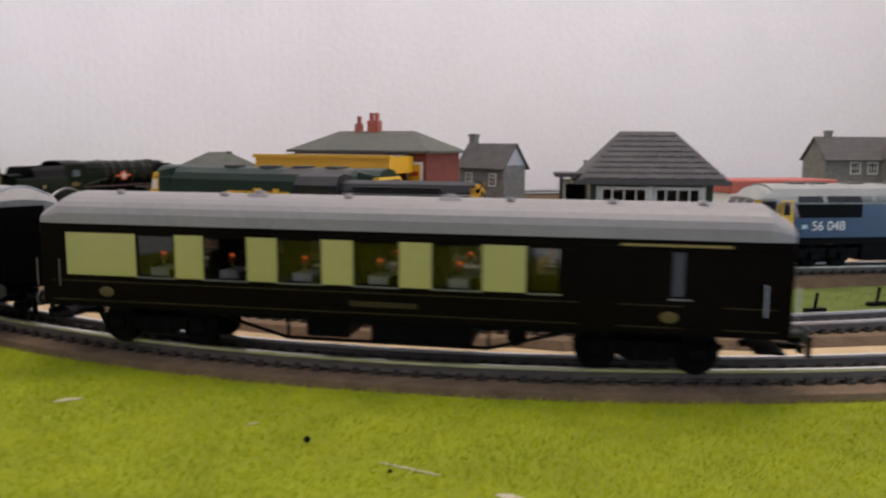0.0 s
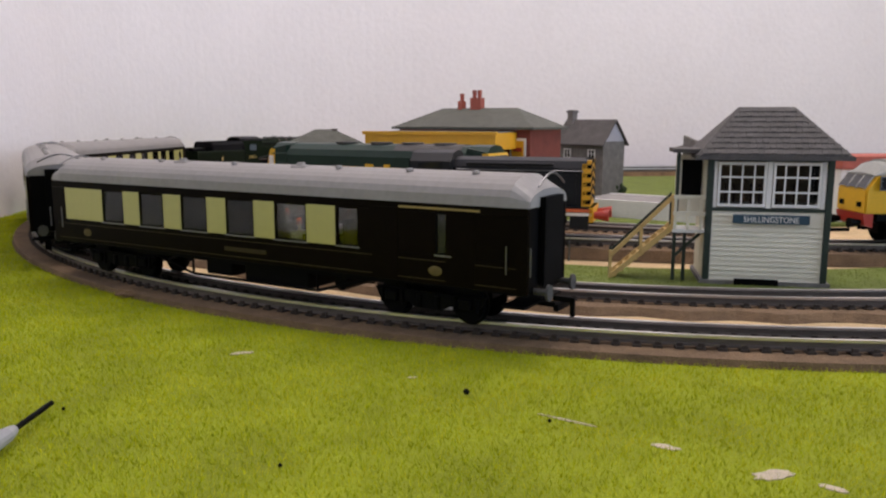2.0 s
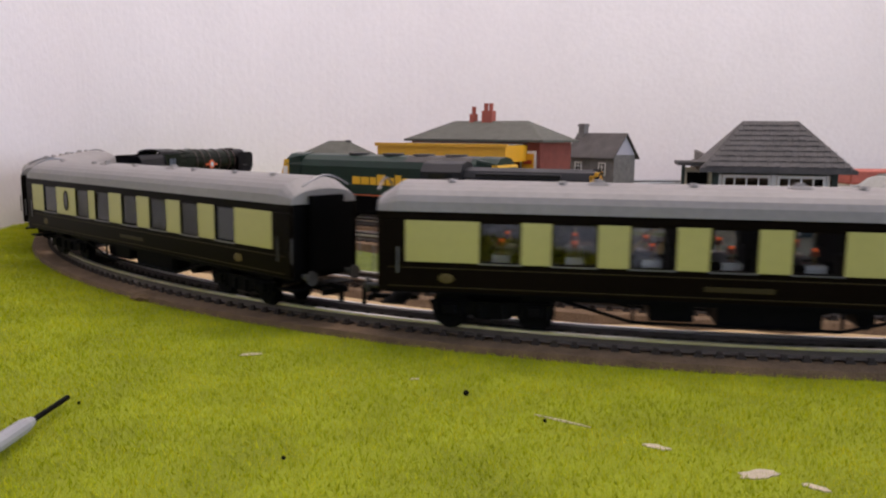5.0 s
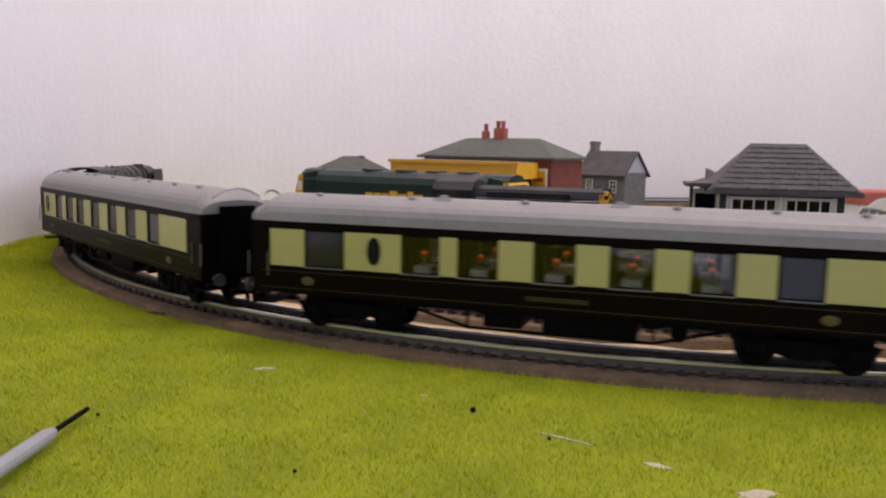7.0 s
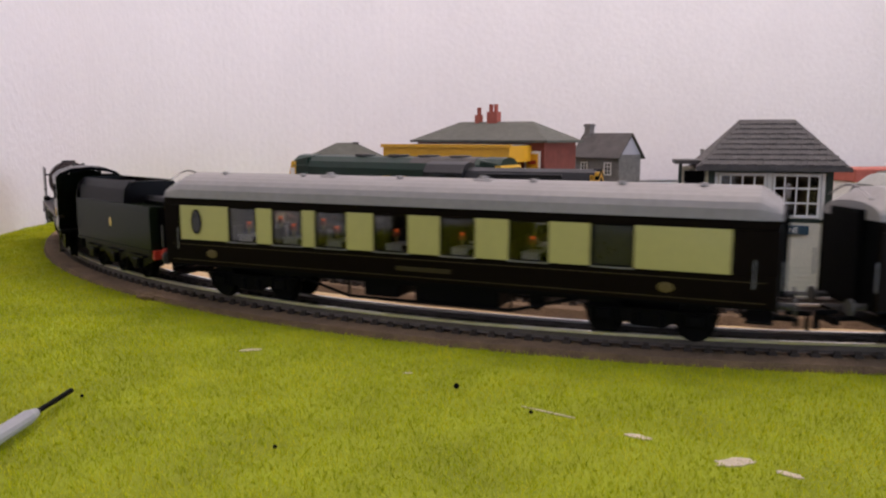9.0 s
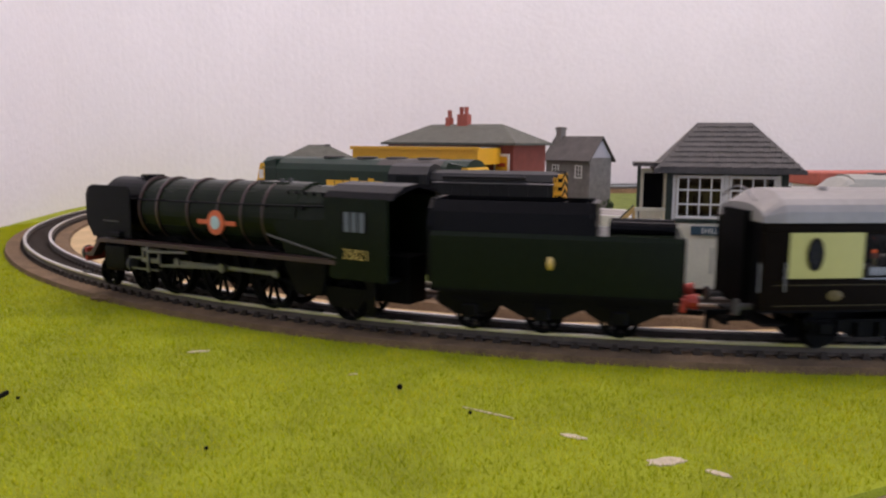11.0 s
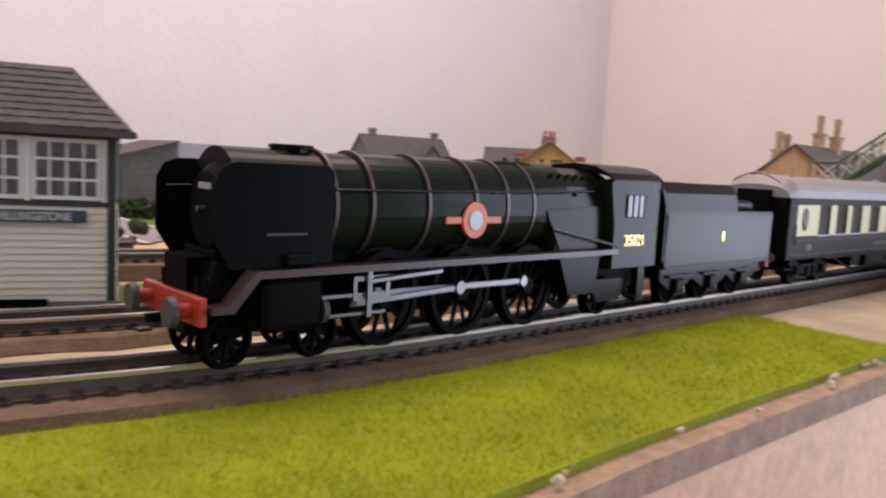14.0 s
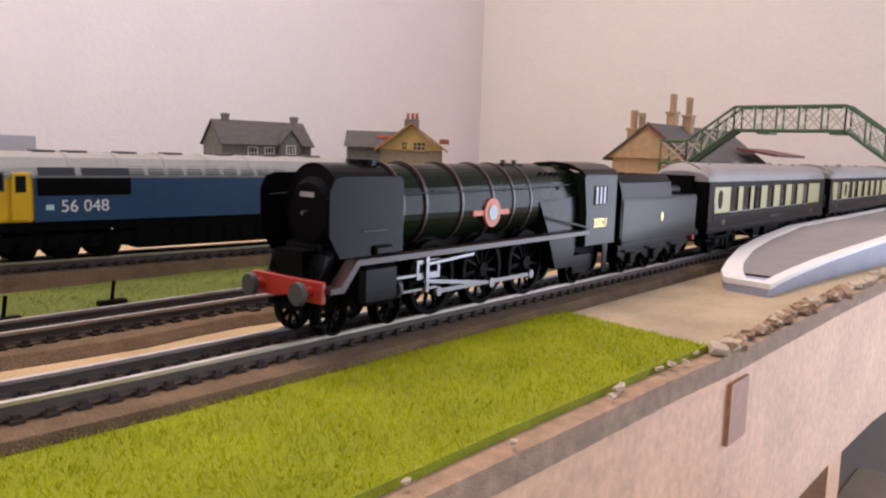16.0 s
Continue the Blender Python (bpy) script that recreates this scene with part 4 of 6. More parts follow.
# ---------- ground cover ----------
def grass_outline():
    """The near grass mat: from the underlay of the running track to the front of the board."""
    pts = [p for p in EDGE if p[0] < 0.31]
    pts = [(x - 0.003, y + 0.004) if x > 0.1 else (x + 0.004, y + 0.003) for x, y in pts]
    pts += [(0.36, 0.2005), (0.44, 0.1985), (0.478, 0.1965), (0.485, 0.235), (0.492, CY - R1 - 0.0237)]
    r = R1 + 0.0218
    x = 0.47
    while x > CX:
        pts.append((x, CY - r))
        x -= 0.03
    for k in range(0, 31):
        a = math.radians(3.1 * k)
        pts.append((CX - r * math.sin(a), CY - r * math.cos(a)))
    pts.append((LEFT_X + 0.003, CY - 0.03))
    return pts


OUT = grass_outline()
tagged(part("grass_mat", P(OUT, "z", -0.0016, 0.0036), M["grass_mat"]), "bright yellow-green scenic grass mat", "grass", kind="structure")


def inside_many(xs, ys, poly):
    hit = np.zeros(len(xs), bool)
    n = len(poly)
    for i in range(n):
        (x0, y0), (x1, y1) = poly[i], poly[(i + 1) % n]
        if y0 == y1:
            continue
        c = ((y0 > ys) != (y1 > ys)) & (xs < (x1 - x0) * (ys - y0) / (y1 - y0) + x0)
        hit ^= c
    return hit


BALD = [(-0.018, 0.337, 0.0055, 0.0022, 10), (0.039, 0.301, 0.0022, 0.0010, 0), (0.096, 0.237, 0.0050, 0.0022, -35), (0.114, 0.218, 0.0075, 0.0040, 5),
        (0.1235, 0.2095, 0.0045, 0.0022, -40), (0.077, 0.258, 0.0120, 0.0007, -42), (0.172, 0.2005, 0.006, 0.0035, 0)]


def blades(name, poly, count, h0, h1, material, label, seed, z0=0.0034):
    rng = np.random.default_rng(seed)
    xs0, ys0 = [p[0] for p in poly], [p[1] for p in poly]
    x = rng.uniform(min(xs0), max(xs0), count)
    y = rng.uniform(min(ys0), max(ys0), count)
    ok = inside_many(x, y, poly)
    for bx, by, rx, ry, ang in BALD:
        a = math.radians(ang)
        u, v = (x - bx) * math.cos(a) + (y - by + 0.003) * math.sin(a), -(x - bx) * math.sin(a) + (y - by + 0.003) * math.cos(a)
        ok &= (u / rx) ** 2 + (v / ry) ** 2 > rng.uniform(0.25, 0.75, count)
    x, y = x[ok], y[ok]
    n = len(x)
    a = rng.uniform(0, 2 * np.pi, n)
    w = rng.uniform(0.00009, 0.00017, n)
    h = rng.uniform(h0, h1, n)
    lean = rng.uniform(0.2, 0.9, n) * h
    b = rng.uniform(0, 2 * np.pi, n)
    v = np.empty((n, 3, 3))
    v[:, 0] = np.c_[x - w * np.cos(a), y - w * np.sin(a), np.full(n, z0)]
    v[:, 1] = np.c_[x + w * np.cos(a), y + w * np.sin(a), np.full(n, z0)]
    v[:, 2] = np.c_[x + lean * np.cos(b), y + lean * np.sin(b), z0 + h]
    me = bpy.data.meshes.new(name)
    me.vertices.add(3 * n)
    me.loops.add(3 * n)
    me.polygons.add(n)
    me.vertices.foreach_set("co", v.ravel())
    me.loops.foreach_set("vertex_index", np.arange(3 * n, dtype=np.int32))
    me.polygons.foreach_set("loop_start", np.arange(0, 3 * n, 3, dtype=np.int32))
    me.update(calc_edges=True)
    me.materials.append(material)
    return tagged(new(name, me), label, "grass", kind="stuff")


def blade_material(name, dark, light, dry):
    m = bpy.data.materials.new(name)
    m.use_nodes = True
    nt = m.node_tree
    bs = nt.nodes["Principled BSDF"]
    geo, ramp = nt.nodes.new("ShaderNodeNewGeometry"), nt.nodes.new("ShaderNodeValToRGB")
    tex, noi, add = nt.nodes.new("ShaderNodeTexCoord"), nt.nodes.new("ShaderNodeTexNoise"), nt.nodes.new("ShaderNodeMath")
    noi.inputs["Scale"].default_value, noi.inputs["Detail"].default_value = 45, 3
    add.operation = "MULTIPLY_ADD"
    add.inputs[1].default_value = 0.55
    mul = nt.nodes.new("ShaderNodeMath")
    mul.operation = "MULTIPLY_ADD"
    mul.inputs[1].default_value, mul.inputs[2].default_value = 0.9, -0.22
    nt.links.new(tex.outputs["Object"], noi.inputs["Vector"])
    nt.links.new(noi.outputs["Fac"], mul.inputs[0])
    nt.links.new(geo.outputs["Random Per Island"], add.inputs[0])
    nt.links.new(mul.outputs[0], add.inputs[2])
    nt.links.new(add.outputs[0], ramp.inputs[0])
    ramp.color_ramp.elements[0].color, ramp.color_ramp.elements[1].color = (*dark, 1), (*dry, 1)
    ramp.color_ramp.elements[1].position = 0.92
    e = ramp.color_ramp.elements.new(0.5)
    e.color = (*light, 1)
    nt.links.new(ramp.outputs[0], bs.inputs["Base Color"])
    bs.inputs["Roughness"].default_value = 0.75
    bs.inputs["Specular IOR Level"].default_value = 0.06
    return m


BLADE = blade_material("grass_fibre", (0.15, 0.20, 0.002), (0.39, 0.445, 0.004), (0.62, 0.55, 0.02))
FAR_BLADE = blade_material("grass_fibre_far", (0.07, 0.10, 0.010), (0.15, 0.19, 0.02), (0.24, 0.25, 0.05))
blades("grass_fibres", OUT, 1150000, 0.0009, 0.0022, BLADE, "short bright green static grass fibres", 3)


def flat_patch(name, cx, cy, rx, ry, ang, z, material, label, kind="", seed=0, category="ground patch"):
    rnd = random.Random(seed)
    bm = bmesh.new()
    n = 18
    vs = []
    for k in range(n):
        t = 2 * math.pi * k / n
        q = rnd.uniform(0.75, 1.15)
        u, v = rx * q * math.cos(t), ry * q * math.sin(t)
        a = math.radians(ang)
        vs.append((cx + u * math.cos(a) - v * math.sin(a), cy + u * math.sin(a) + v * math.cos(a)))
    prism(bm, vs, "z", z - 0.0012, z)
    return tagged(part(name, bm, material), label, category, kind=kind)


for i, (x, y, rx, ry, a) in enumerate(BALD):
    ob = flat_patch("bald_patch", x, y - 0.003, rx * 0.72, ry * 0.62, a, 0.0039, M["chip"], "worn pale patch in the grass mat", seed=i)
    tagged(ob, group="bald patches in the grass")
for i, (x, y) in enumerate(((0.053, 0.278), (-0.062, 0.282), (0.071, 0.252), (0.0, 0.235), (-0.10, 0.30))):
    bm = bmesh.new()
    bmesh.ops.create_icosphere(bm, subdivisions=1, radius=0.0011 if i == 0 else 0.0006)
    tagged(part("dark_speck", bm, M["black"], at=pose(x, y, 0.0052, 20, 30 * i, 50)), "small black crumb lying on the grass", "debris", "crumbs on the grass")

# earth and far grass
E_SAND = [(0.479, 0.193), (0.643, 0.191), (0.74, 0.188), (1.80, 0.102), (1.80, 0.2615), (0.494, 0.2615)]
tagged(part("ground_1", P(E_SAND, "z", -0.0014, 0.0030), M["earth"]), "bare gritty earth beside the platform ramp", "ground", kind="structure")


def arc_band(name, r0, r1, x_right, a1, z, material, label):
    """A flat band that follows the curve of the tracks between two radii."""
    pts = []
    for r, rev in ((r0, False), (r1, True)):
        row = [(x_right, CY - r)] + [(CX - r * math.sin(math.radians(a)), CY - r * math.cos(math.radians(a))) for a in range(0, a1, 4)]
        pts += row[::-1] if rev else row
    bm = bmesh.new()
    prism(bm, pts, "z", -0.0014, z)
    return tagged(part(name, bm, material), label, "ground", kind="structure")


arc_band("sand_strip", R1 - 0.0215, R1 - 0.042, 1.6, 96, 0.0042, M["sand"], "pale sandy strip beside the running track")
arc_band("grass_strip", 0.433, 0.350, 0.8, 70, 0.0010, M["grass_far"], "dull green grass strip between the tracks")
FAR_STRIP = [(0.8, CY - 0.433), (CX, CY - 0.433)] + [(CX - 0.433 * math.sin(k / 10), CY - 0.433 * math.cos(k / 10)) for k in range(1, 12)] + [(CX - 0.352 * math.sin(k / 10), CY - 0.352 * math.cos(k / 10)) for k in range(11, 0, -1)] + [(CX, CY - 0.352), (0.8, CY - 0.352)]
blades("grass_fibres_far", FAR_STRIP, 60000, 0.0010, 0.0022, FAR_BLADE, "dull green grass fibres between the tracks", 5, 0.0008)
tagged(part("grass_back", P([(0.18, 0.66), (1.7, 0.58), (1.7, 1.25), (0.12, 1.22), (0.10, 0.9)], "z", -0.0014, 0.0012), M["grass_far"]), "dull green grass behind the buildings", "ground", kind="structure")
tagged(part("grass_corner", P([(-0.19, 0.92), (-0.05, 1.02), (0.12, 1.13), (-0.02, 1.14), (-0.16, 1.06)], "z", -0.0014, 0.0015), M["grass_mat"]), "bright grass inside the far curve", "ground", kind="structure")
YARD_AT = pose(0.392, 0.651, 0, 0, 0, -44)
RAMP = [(-0.165, 0.0), (0.0, 0.0), (-0.075, 0.016), (-0.165, 0.016)]
tagged(part("yard_platform", P(RAMP, "y", -0.0310, 0.0310), M["tarmac"], at=YARD_AT), "grey platform with a ramped end beside the siding", "platform", kind="structure")
for y_ in (-0.0345, 0.0312):
    tagged(part("trim_4", P([(u, v + 0.0005 if v else v) for u, v in RAMP], "y", y_, y_ + 0.0033), M["white"], at=YARD_AT), "white platform edging", "platform", kind="structure")
outer = [(LEFT_X + 0.003, 0.80)] + [(CX - (R1 + 0.026) * math.sin(math.radians(a)), CY - (R1 + 0.026) * math.cos(math.radians(a))) for a in range(94, 152, 4)]
outer += [(0.135 + 0.446 * math.cos(math.radians(a)), 0.91 + 0.446 * math.sin(math.radians(a))) for a in range(118, 181, 6)]
tagged(part("grass_outer", P(outer, "z", -0.0014, 0.0030), M["grass_mat"]), "bright grass between the far curve and the wall", "ground", kind="structure")
# grass curled up against the left wall
bm = bmesh.new()
rnd = random.Random(8)
for k in range(26):
    r = bmesh.ops.create_icosphere(bm, subdivisions=2, radius=rnd.uniform(0.004, 0.008))
    bmesh.ops.transform(bm, matrix=Matrix.Translation((LEFT_X + 0.006, 0.45 + 0.012 * k, 0.0)) @ Matrix.Diagonal((1, 1.5, rnd.uniform(0.4, 0.9), 1)), verts=r["verts"])
tagged(part("grass_curl", bm, M["grass_mat"]), "grass mat edge curled against the wall", "grass", kind="stuff")

# low cutting edge of packed earth between running track and loop
bm = bmesh.new()
rows = []
rnd = random.Random(2)
for p in line_of(R1 - 0.036, 1.2, -0.5, 0.02):
    c = Vector((p[0] - CX, p[1] - CY, 0)) if p[0] < CX else Vector((0, -1, 0))
    c.normalize()
    w = rnd.uniform(-0.0035, 0.0035)
    rows.append([bm.verts.new((p[0] + c.x * o, p[1] + c.y * o, z)) for o, z in ((-0.013, -0.001), (-0.012, 0.0082), (-0.008 + w, 0.0076), (-0.005 + w, 0.0045), (-0.005 + w, -0.001))])
for a, b in zip(rows, rows[1:]):
    for k in range(4):
        bm.faces.new((a[k], b[k], b[k + 1], a[k + 1]))
bmesh.ops.recalc_face_normals(bm, faces=bm.faces)
tagged(part("earth_bank", bm, M["underlay"]), "low ragged bank of brown packed earth", "ground", kind="structure")

# crumbled edge of the board
rnd = random.Random(6)
for i in range(120):
    x = rnd.uniform(0.14, 0.85) if i % 3 else rnd.uniform(0.475, 0.66)
    y = np.interp(x, [p[0] for p in EDGE], [p[1] for p in EDGE])
    if x < 0.47 and i % 2:
        continue
    bm = bmesh.new()
    s = rnd.uniform(0.0012, 0.0030) * (1.25 if x > 0.47 else 0.5)
    box(bm, -s, s, -s * 0.7, s * 0.7, -s * 0.4, s * 0.4, s * 0.15)
    for v in bm.verts:
        v.co += Vector((rnd.uniform(-1, 1), rnd.uniform(-1, 1), rnd.uniform(-1, 1))) * s * 0.25
    ob = part("edge_chip", bm, M["chip"] if i % 3 else M["ply_edge"], at=pose(x, y + rnd.uniform(-0.001, 0.005), 0.0032, rnd.uniform(-25, 25), rnd.uniform(-25, 25), rnd.uniform(0, 180)))
    tagged(ob, "pale broken chip along the board edge", "debris", "chips along the board edge")
strip_under_edge("trim_2", 0.0022, -0.0062, 0.0012, M["ply_edge"], "rough brown plywood edge of the board")
bm = B(0.4825, 0.5010, 0.1860, 0.1885, -0.033, -0.010)
tagged(part("wood_block", bm, M["timber_dark"], at=pose(0.0, 0.0026, 0)), "dark stained wooden patch on the baseboard side", "timber")
tagged(part("board_leg", B(0.95, 1.0, 0.25, 0.30, -0.9, -0.0125), M["timber"]), "timber leg under the baseboard", "timber")
tagged(part("carton", B(0.95, 1.25, 0.0, 0.28, -0.9, -0.30, bevel=0.004), M["carton"]), "brown carton stored under the board", "box")
tagged(part("carton", B(0.72, 0.93, 0.05, 0.30, -0.9, -0.42, bevel=0.004), M["platform_side"]), "grey-blue box stored under the board", "box")


# ---------- tools on the grass ----------
def screwdriver():
    th = thing("screwdriver", look((-0.0656, 0.2836, 0.0065), (-0.0706, 0.2356, 0.0085)), "small screwdriver with grey handle lying on the grass", "tool")
    part("shaft", C((0, 0, 0), (0, 0, -0.022), 0.0008, n=10), M["black"], th, "thin black shaft")
    bm = C((0, 0, -0.022), (0, 0, -0.026), 0.0014, 0.0021, 12)
    cyl(bm, (0, 0, -0.026), (0, 0, -0.075), 0.0021, 0.0024, 12)
    part("handle", bm, M["stop_grey"], th, "ribbed grey plastic handle")


screwdriver()


def hand_controller():
    th = thing("hand_controller", pose(-0.0965, 0.2500, 0.0, 0, 0, 12), "black hand controller with a red button standing on the grass", "controller")
    bm = B(-0.016, 0.016, -0.011, 0.011, 0.0036, 0.062, bevel=0.004)
    for v in bm.verts:
        v.co.x *= 1 - 0.25 * (v.co.z / 0.062) ** 2
    part("case", bm, M["black"], th, "matt black plastic case")
    part("button", C((0.0140, -0.004, 0.032), (0.0162, -0.004, 0.032), 0.0014, 0.0011, 12), M["red"], th, "small red push button")


hand_controller()

bm = bmesh.new()
bmesh.ops.create_icosphere(bm, subdivisions=3, radius=1)
rnd = random.Random(12)
for v in bm.verts:
    v.co *= rnd.uniform(0.85, 1.1)
bmesh.ops.transform(bm, matrix=Matrix.Diagonal((0.0075, 0.0045, 0.0028, 1)), verts=bm.verts)
tagged(part("underlay_scrap", bm, M["underlay"], at=pose(-0.0790, 0.4360, 0.0052, 0, 0, -30)), "small brown lump of underlay beside the track", "debris")


# ---------- buildings ----------
def roof_hip(x0, x1, y0, y1, z0, z1, inset):
    bm = bmesh.new()
    ym = (y0 + y1) / 2
    v = [bm.verts.new(c) for c in ((x0, y0, z0), (x1, y0, z0), (x1, y1, z0), (x0, y1, z0), (x0 + inset, ym, z1), (x1 - inset, ym, z1))]
    for f in ((0, 1, 5, 4), (1, 2, 5), (2, 3, 4, 5), (3, 0, 4), (3, 2, 1, 0)):
        bm.faces.new([v[k] for k in f])
    box(bm, x0 - 0.0004, x1 + 0.0004, y0 - 0.0004, y1 + 0.0004, z0 - 0.0016, z0 + 0.0003)
    return bm


def slates(parent, x0, x1, y0, z0, z1, depth, inset, rows, material):
    """Courses of slates on the front slope, one strip a course."""
    for r in range(rows):
        f0, f1 = r / rows, (r + 1) / rows
        xa, xb = x0 + inset * f1, x1 - inset * f1
        ya, yb = y0 + depth * f0, y0 + depth * f1
        za, zb = z0 + (z1 - z0) * f0, z0 + (z1 - z0) * f1
        n = max(3, int((xb - xa) / 0.0034))
        for k in range(n):
            bm = bmesh.new()
            u0, u1 = xa + (xb - xa) * (k + 0.03) / n, xa + (xb - xa) * (k + 0.97) / n
            lift = 0.0005 + 0.0003 * ((k * 7 + r * 3) % 3) / 2
            v = [bm.verts.new(c) for c in ((u0, ya - 0.0002, za + lift), (u1, ya - 0.0002, za + lift), (u1, yb, zb + 0.0002), (u0, yb, zb + 0.0002),
                                           (u0, ya, za - 0.0004), (u1, ya, za - 0.0004))]
            bm.faces.new((v[0], v[1], v[2], v[3]))
            bm.faces.new((v[4], v[5], v[1], v[0]))
            bm.faces.new((v[4], v[0], v[3]))
            bm.faces.new((v[1], v[5], v[2]))
            part("slate", bm, material, parent)


def window(parent, x0, x1, z0, z1, y, nx, nz, frame_m, glass_m, w=0.0009, axis="y"):
    f = part("window", _ring(x0, x1, y, z0, z1, w * 1.6, 0.0012), frame_m, parent, "framed window")
    part("pane", B(x0, x1, y + 0.0003, y + 0.0006, z0, z1), glass_m, f)
    for k in range(1, nx):
        x = x0 + (x1 - x0) * k / nx
        part("glazing_bar", B(x - w / 2, x + w / 2, y - 0.0004, y + 0.0002, z0, z1), frame_m, f)
    for k in range(1, nz):
        z = z0 + (z1 - z0) * k / nz
        part("glazing_bar", B(x0, x1, y - 0.0004, y + 0.0002, z - w / 2, z + w / 2), frame_m, f)
    return f


def signal_box():
    th = thing("signal_box", placed(0.224, 0.41, 0.2401, 0.4263, -20.6, 0.8744, 0.9460, 1.0309), "cream and dark green railway signal box with slate roof", "signal box")
    x0, x1, y0, y1 = 0.189, 0.259, 0.410, 0.452
    part("plinth", B(x0 - 0.002, x1 + 0.002, y0 - 0.002, y1 + 0.002, -0.001, 0.003), M["stone_grey"], th, "grey stone plinth")
    part("locking_opening", B(x0 + 0.018, x0 + 0.043, y0 - 0.0026, y0 - 0.0018, 0.0, 0.0042), M["black"], th, "black slot for the point rods")
    part("core", B(x0 + 0.0015, x1 - 0.0015, y0 + 0.0015, y1, 0.003, 0.040), M["box_cream"], th, "cream inner wall")
    n = 14
    for k in range(n):
        z = 0.003 + 0.0355 * k / n
        bm = bmesh.new()
        prism(bm, [(y0 - 0.0006, z), (y0 + 0.0016, z), (y0 + 0.0016, z + 0.0355 / n), (y0 + 0.0001, z + 0.0355 / n)], "x", x0 + 0.003, x1 - 0.003)
        part("weatherboard", bm, M["box_cream"], th)
        bm = bmesh.new()
        prism(bm, [(x1 + 0.0006, z), (x1 - 0.0016, z), (x1 - 0.0016, z + 0.0355 / n), (x1 - 0.0001, z + 0.0355 / n)], "y", y0 + 0.003, y1)
        part("weatherboard", bm, M["box_cream"], th)
    for x in (x0, x1 - 0.0036):
        part("corner_post", B(x, x + 0.0036, y0 - 0.0012, y0 + 0.003, 0.003, 0.066, bevel=0.0003), M["box_green"], th, "dark green corner post")
    part("corner_post", B(x1 - 0.003, x1 + 0.0012, y1 - 0.004, y1, 0.003, 0.066), M["box_green"], th, "dark green corner post")
    part("sill_beam", B(x0 + 0.0036, x1 - 0.0036, y0 - 0.0008, y0 + 0.002, 0.0385, 0.0402), M["box_green"], th)
    part("head_beam", B(x0 + 0.0036, x1 - 0.0036, y0 - 0.0008, y0 + 0.002, 0.0635, 0.0662), M["box_green"], th)
    xm = (x0 + x1) / 2
    for a, b in ((x0 + 0.006, xm - 0.0018), (xm + 0.0018, x1 - 0.0065)):
        window(th, a, b, 0.0408, 0.0632, y0 - 0.0004, 4, 3, M["white"], M["window_glass"])
    part("mullion", B(xm - 0.0014, xm + 0.0014, y0 - 0.0008, y0 + 0.002, 0.0402, 0.0635), M["white"], th)
    part("mullion", B(x0 + 0.0038, x0 + 0.0056, y0 - 0.0006, y0 + 0.002, 0.0402, 0.0635), M["white"], th)
    part("mullion", B(x1 - 0.0060, x1 - 0.0040, y0 - 0.0006, y0 + 0.002, 0.0402, 0.0635), M["white"], th)
    window(th, y0 + 0.005, y1 - 0.004, 0.0408, 0.0632, 0, 5, 3, M["white"], M["dark_glass"]).matrix_basis = pose(x1, 0, 0, 0, 0, 90)
    part("back_wall", B(x0, x1, y1 - 0.0015, y1, 0.003, 0.066), M["buff"], th, "brown back wall seen through the windows")
    part("box_floor", B(x0, x1 - 0.001, y0 + 0.002, y1 - 0.002, 0.0385, 0.0395), M["timber_dark"], th)
    part("side_wall", B(x0, x0 + 0.0015, y0 + 0.003, y1, 0.003, 0.066), M["box_cream"], th, "cream side wall")
    for k in range(9):
        part("lever", C((x0 + 0.014 + k * 0.005, y0 + 0.02, 0.0395), (x0 + 0.014 + k * 0.005, y0 + 0.022, 0.051), 0.0005, n=6), M["maroon"], th)
    ev = 0.0075
    r = part("roof", roof_hip(x0 - ev, x1 + ev, y0 - ev, y1 + ev, 0.0665, 0.0905, 0.026), M["slate"], th, "grey slate hipped roof")
    slates(r, x0 - ev, x1 + ev, y0 - ev, 0.0672, 0.0905, (y1 - y0) / 2 + ev, 0.026, 9, M["slate"])
    part("gutter", B(x0 - ev - 0.0008, x1 + ev + 0.0008, y0 - ev - 0.0010, y0 - ev + 0.0006, 0.0645, 0.0662), M["slate"], th)
    sg = part("name_board", B(x0 + 0.0155, x0 + 0.058, y0 - 0.0024, y0 - 0.0010, 0.0325, 0.0370), M["sign_blue"], th, "dark blue name board")
    txt = bpy.data.curves.new("lettering", "FONT")
    txt.body, txt.size, txt.align_x, txt.extrude = "SHILLINGSTONE", 0.0042, "CENTER", 0.0001
    me = bpy.data.meshes.new_from_object(bpy.data.objects.new("t", txt))
    me.materials.append(M["white"])
    ob = new("lettering", me)
    ob.parent = sg
    ob.matrix_basis = pose(x0 + 0.0368, y0 - 0.0026, 0.0333, 90, 0, 0)
    # porch and landing
    part("porch_wall", B(x0 - 0.0165, x0, y0 + 0.018, y0 + 0.0195, 0.036, 0.066), M["box_cream"], th, "cream porch wall")
    part("porch_post", B(x0 - 0.0175, x0 - 0.0155, y0 + 0.004, y0 + 0.006, 0.036, 0.068), M["box_green"], th)
    part("porch_roof", B(x0 - 0.020, x0, y0 + 0.001, y0 + 0.032, 0.0675, 0.0695), M["slate"], th, "flat dark porch roof")
    part("porch_door", B(x0 - 0.0130, x0 - 0.001, y0 + 0.0168, y0 + 0.0178, 0.043, 0.0635), M["black"], th, "dark open porch doorway")
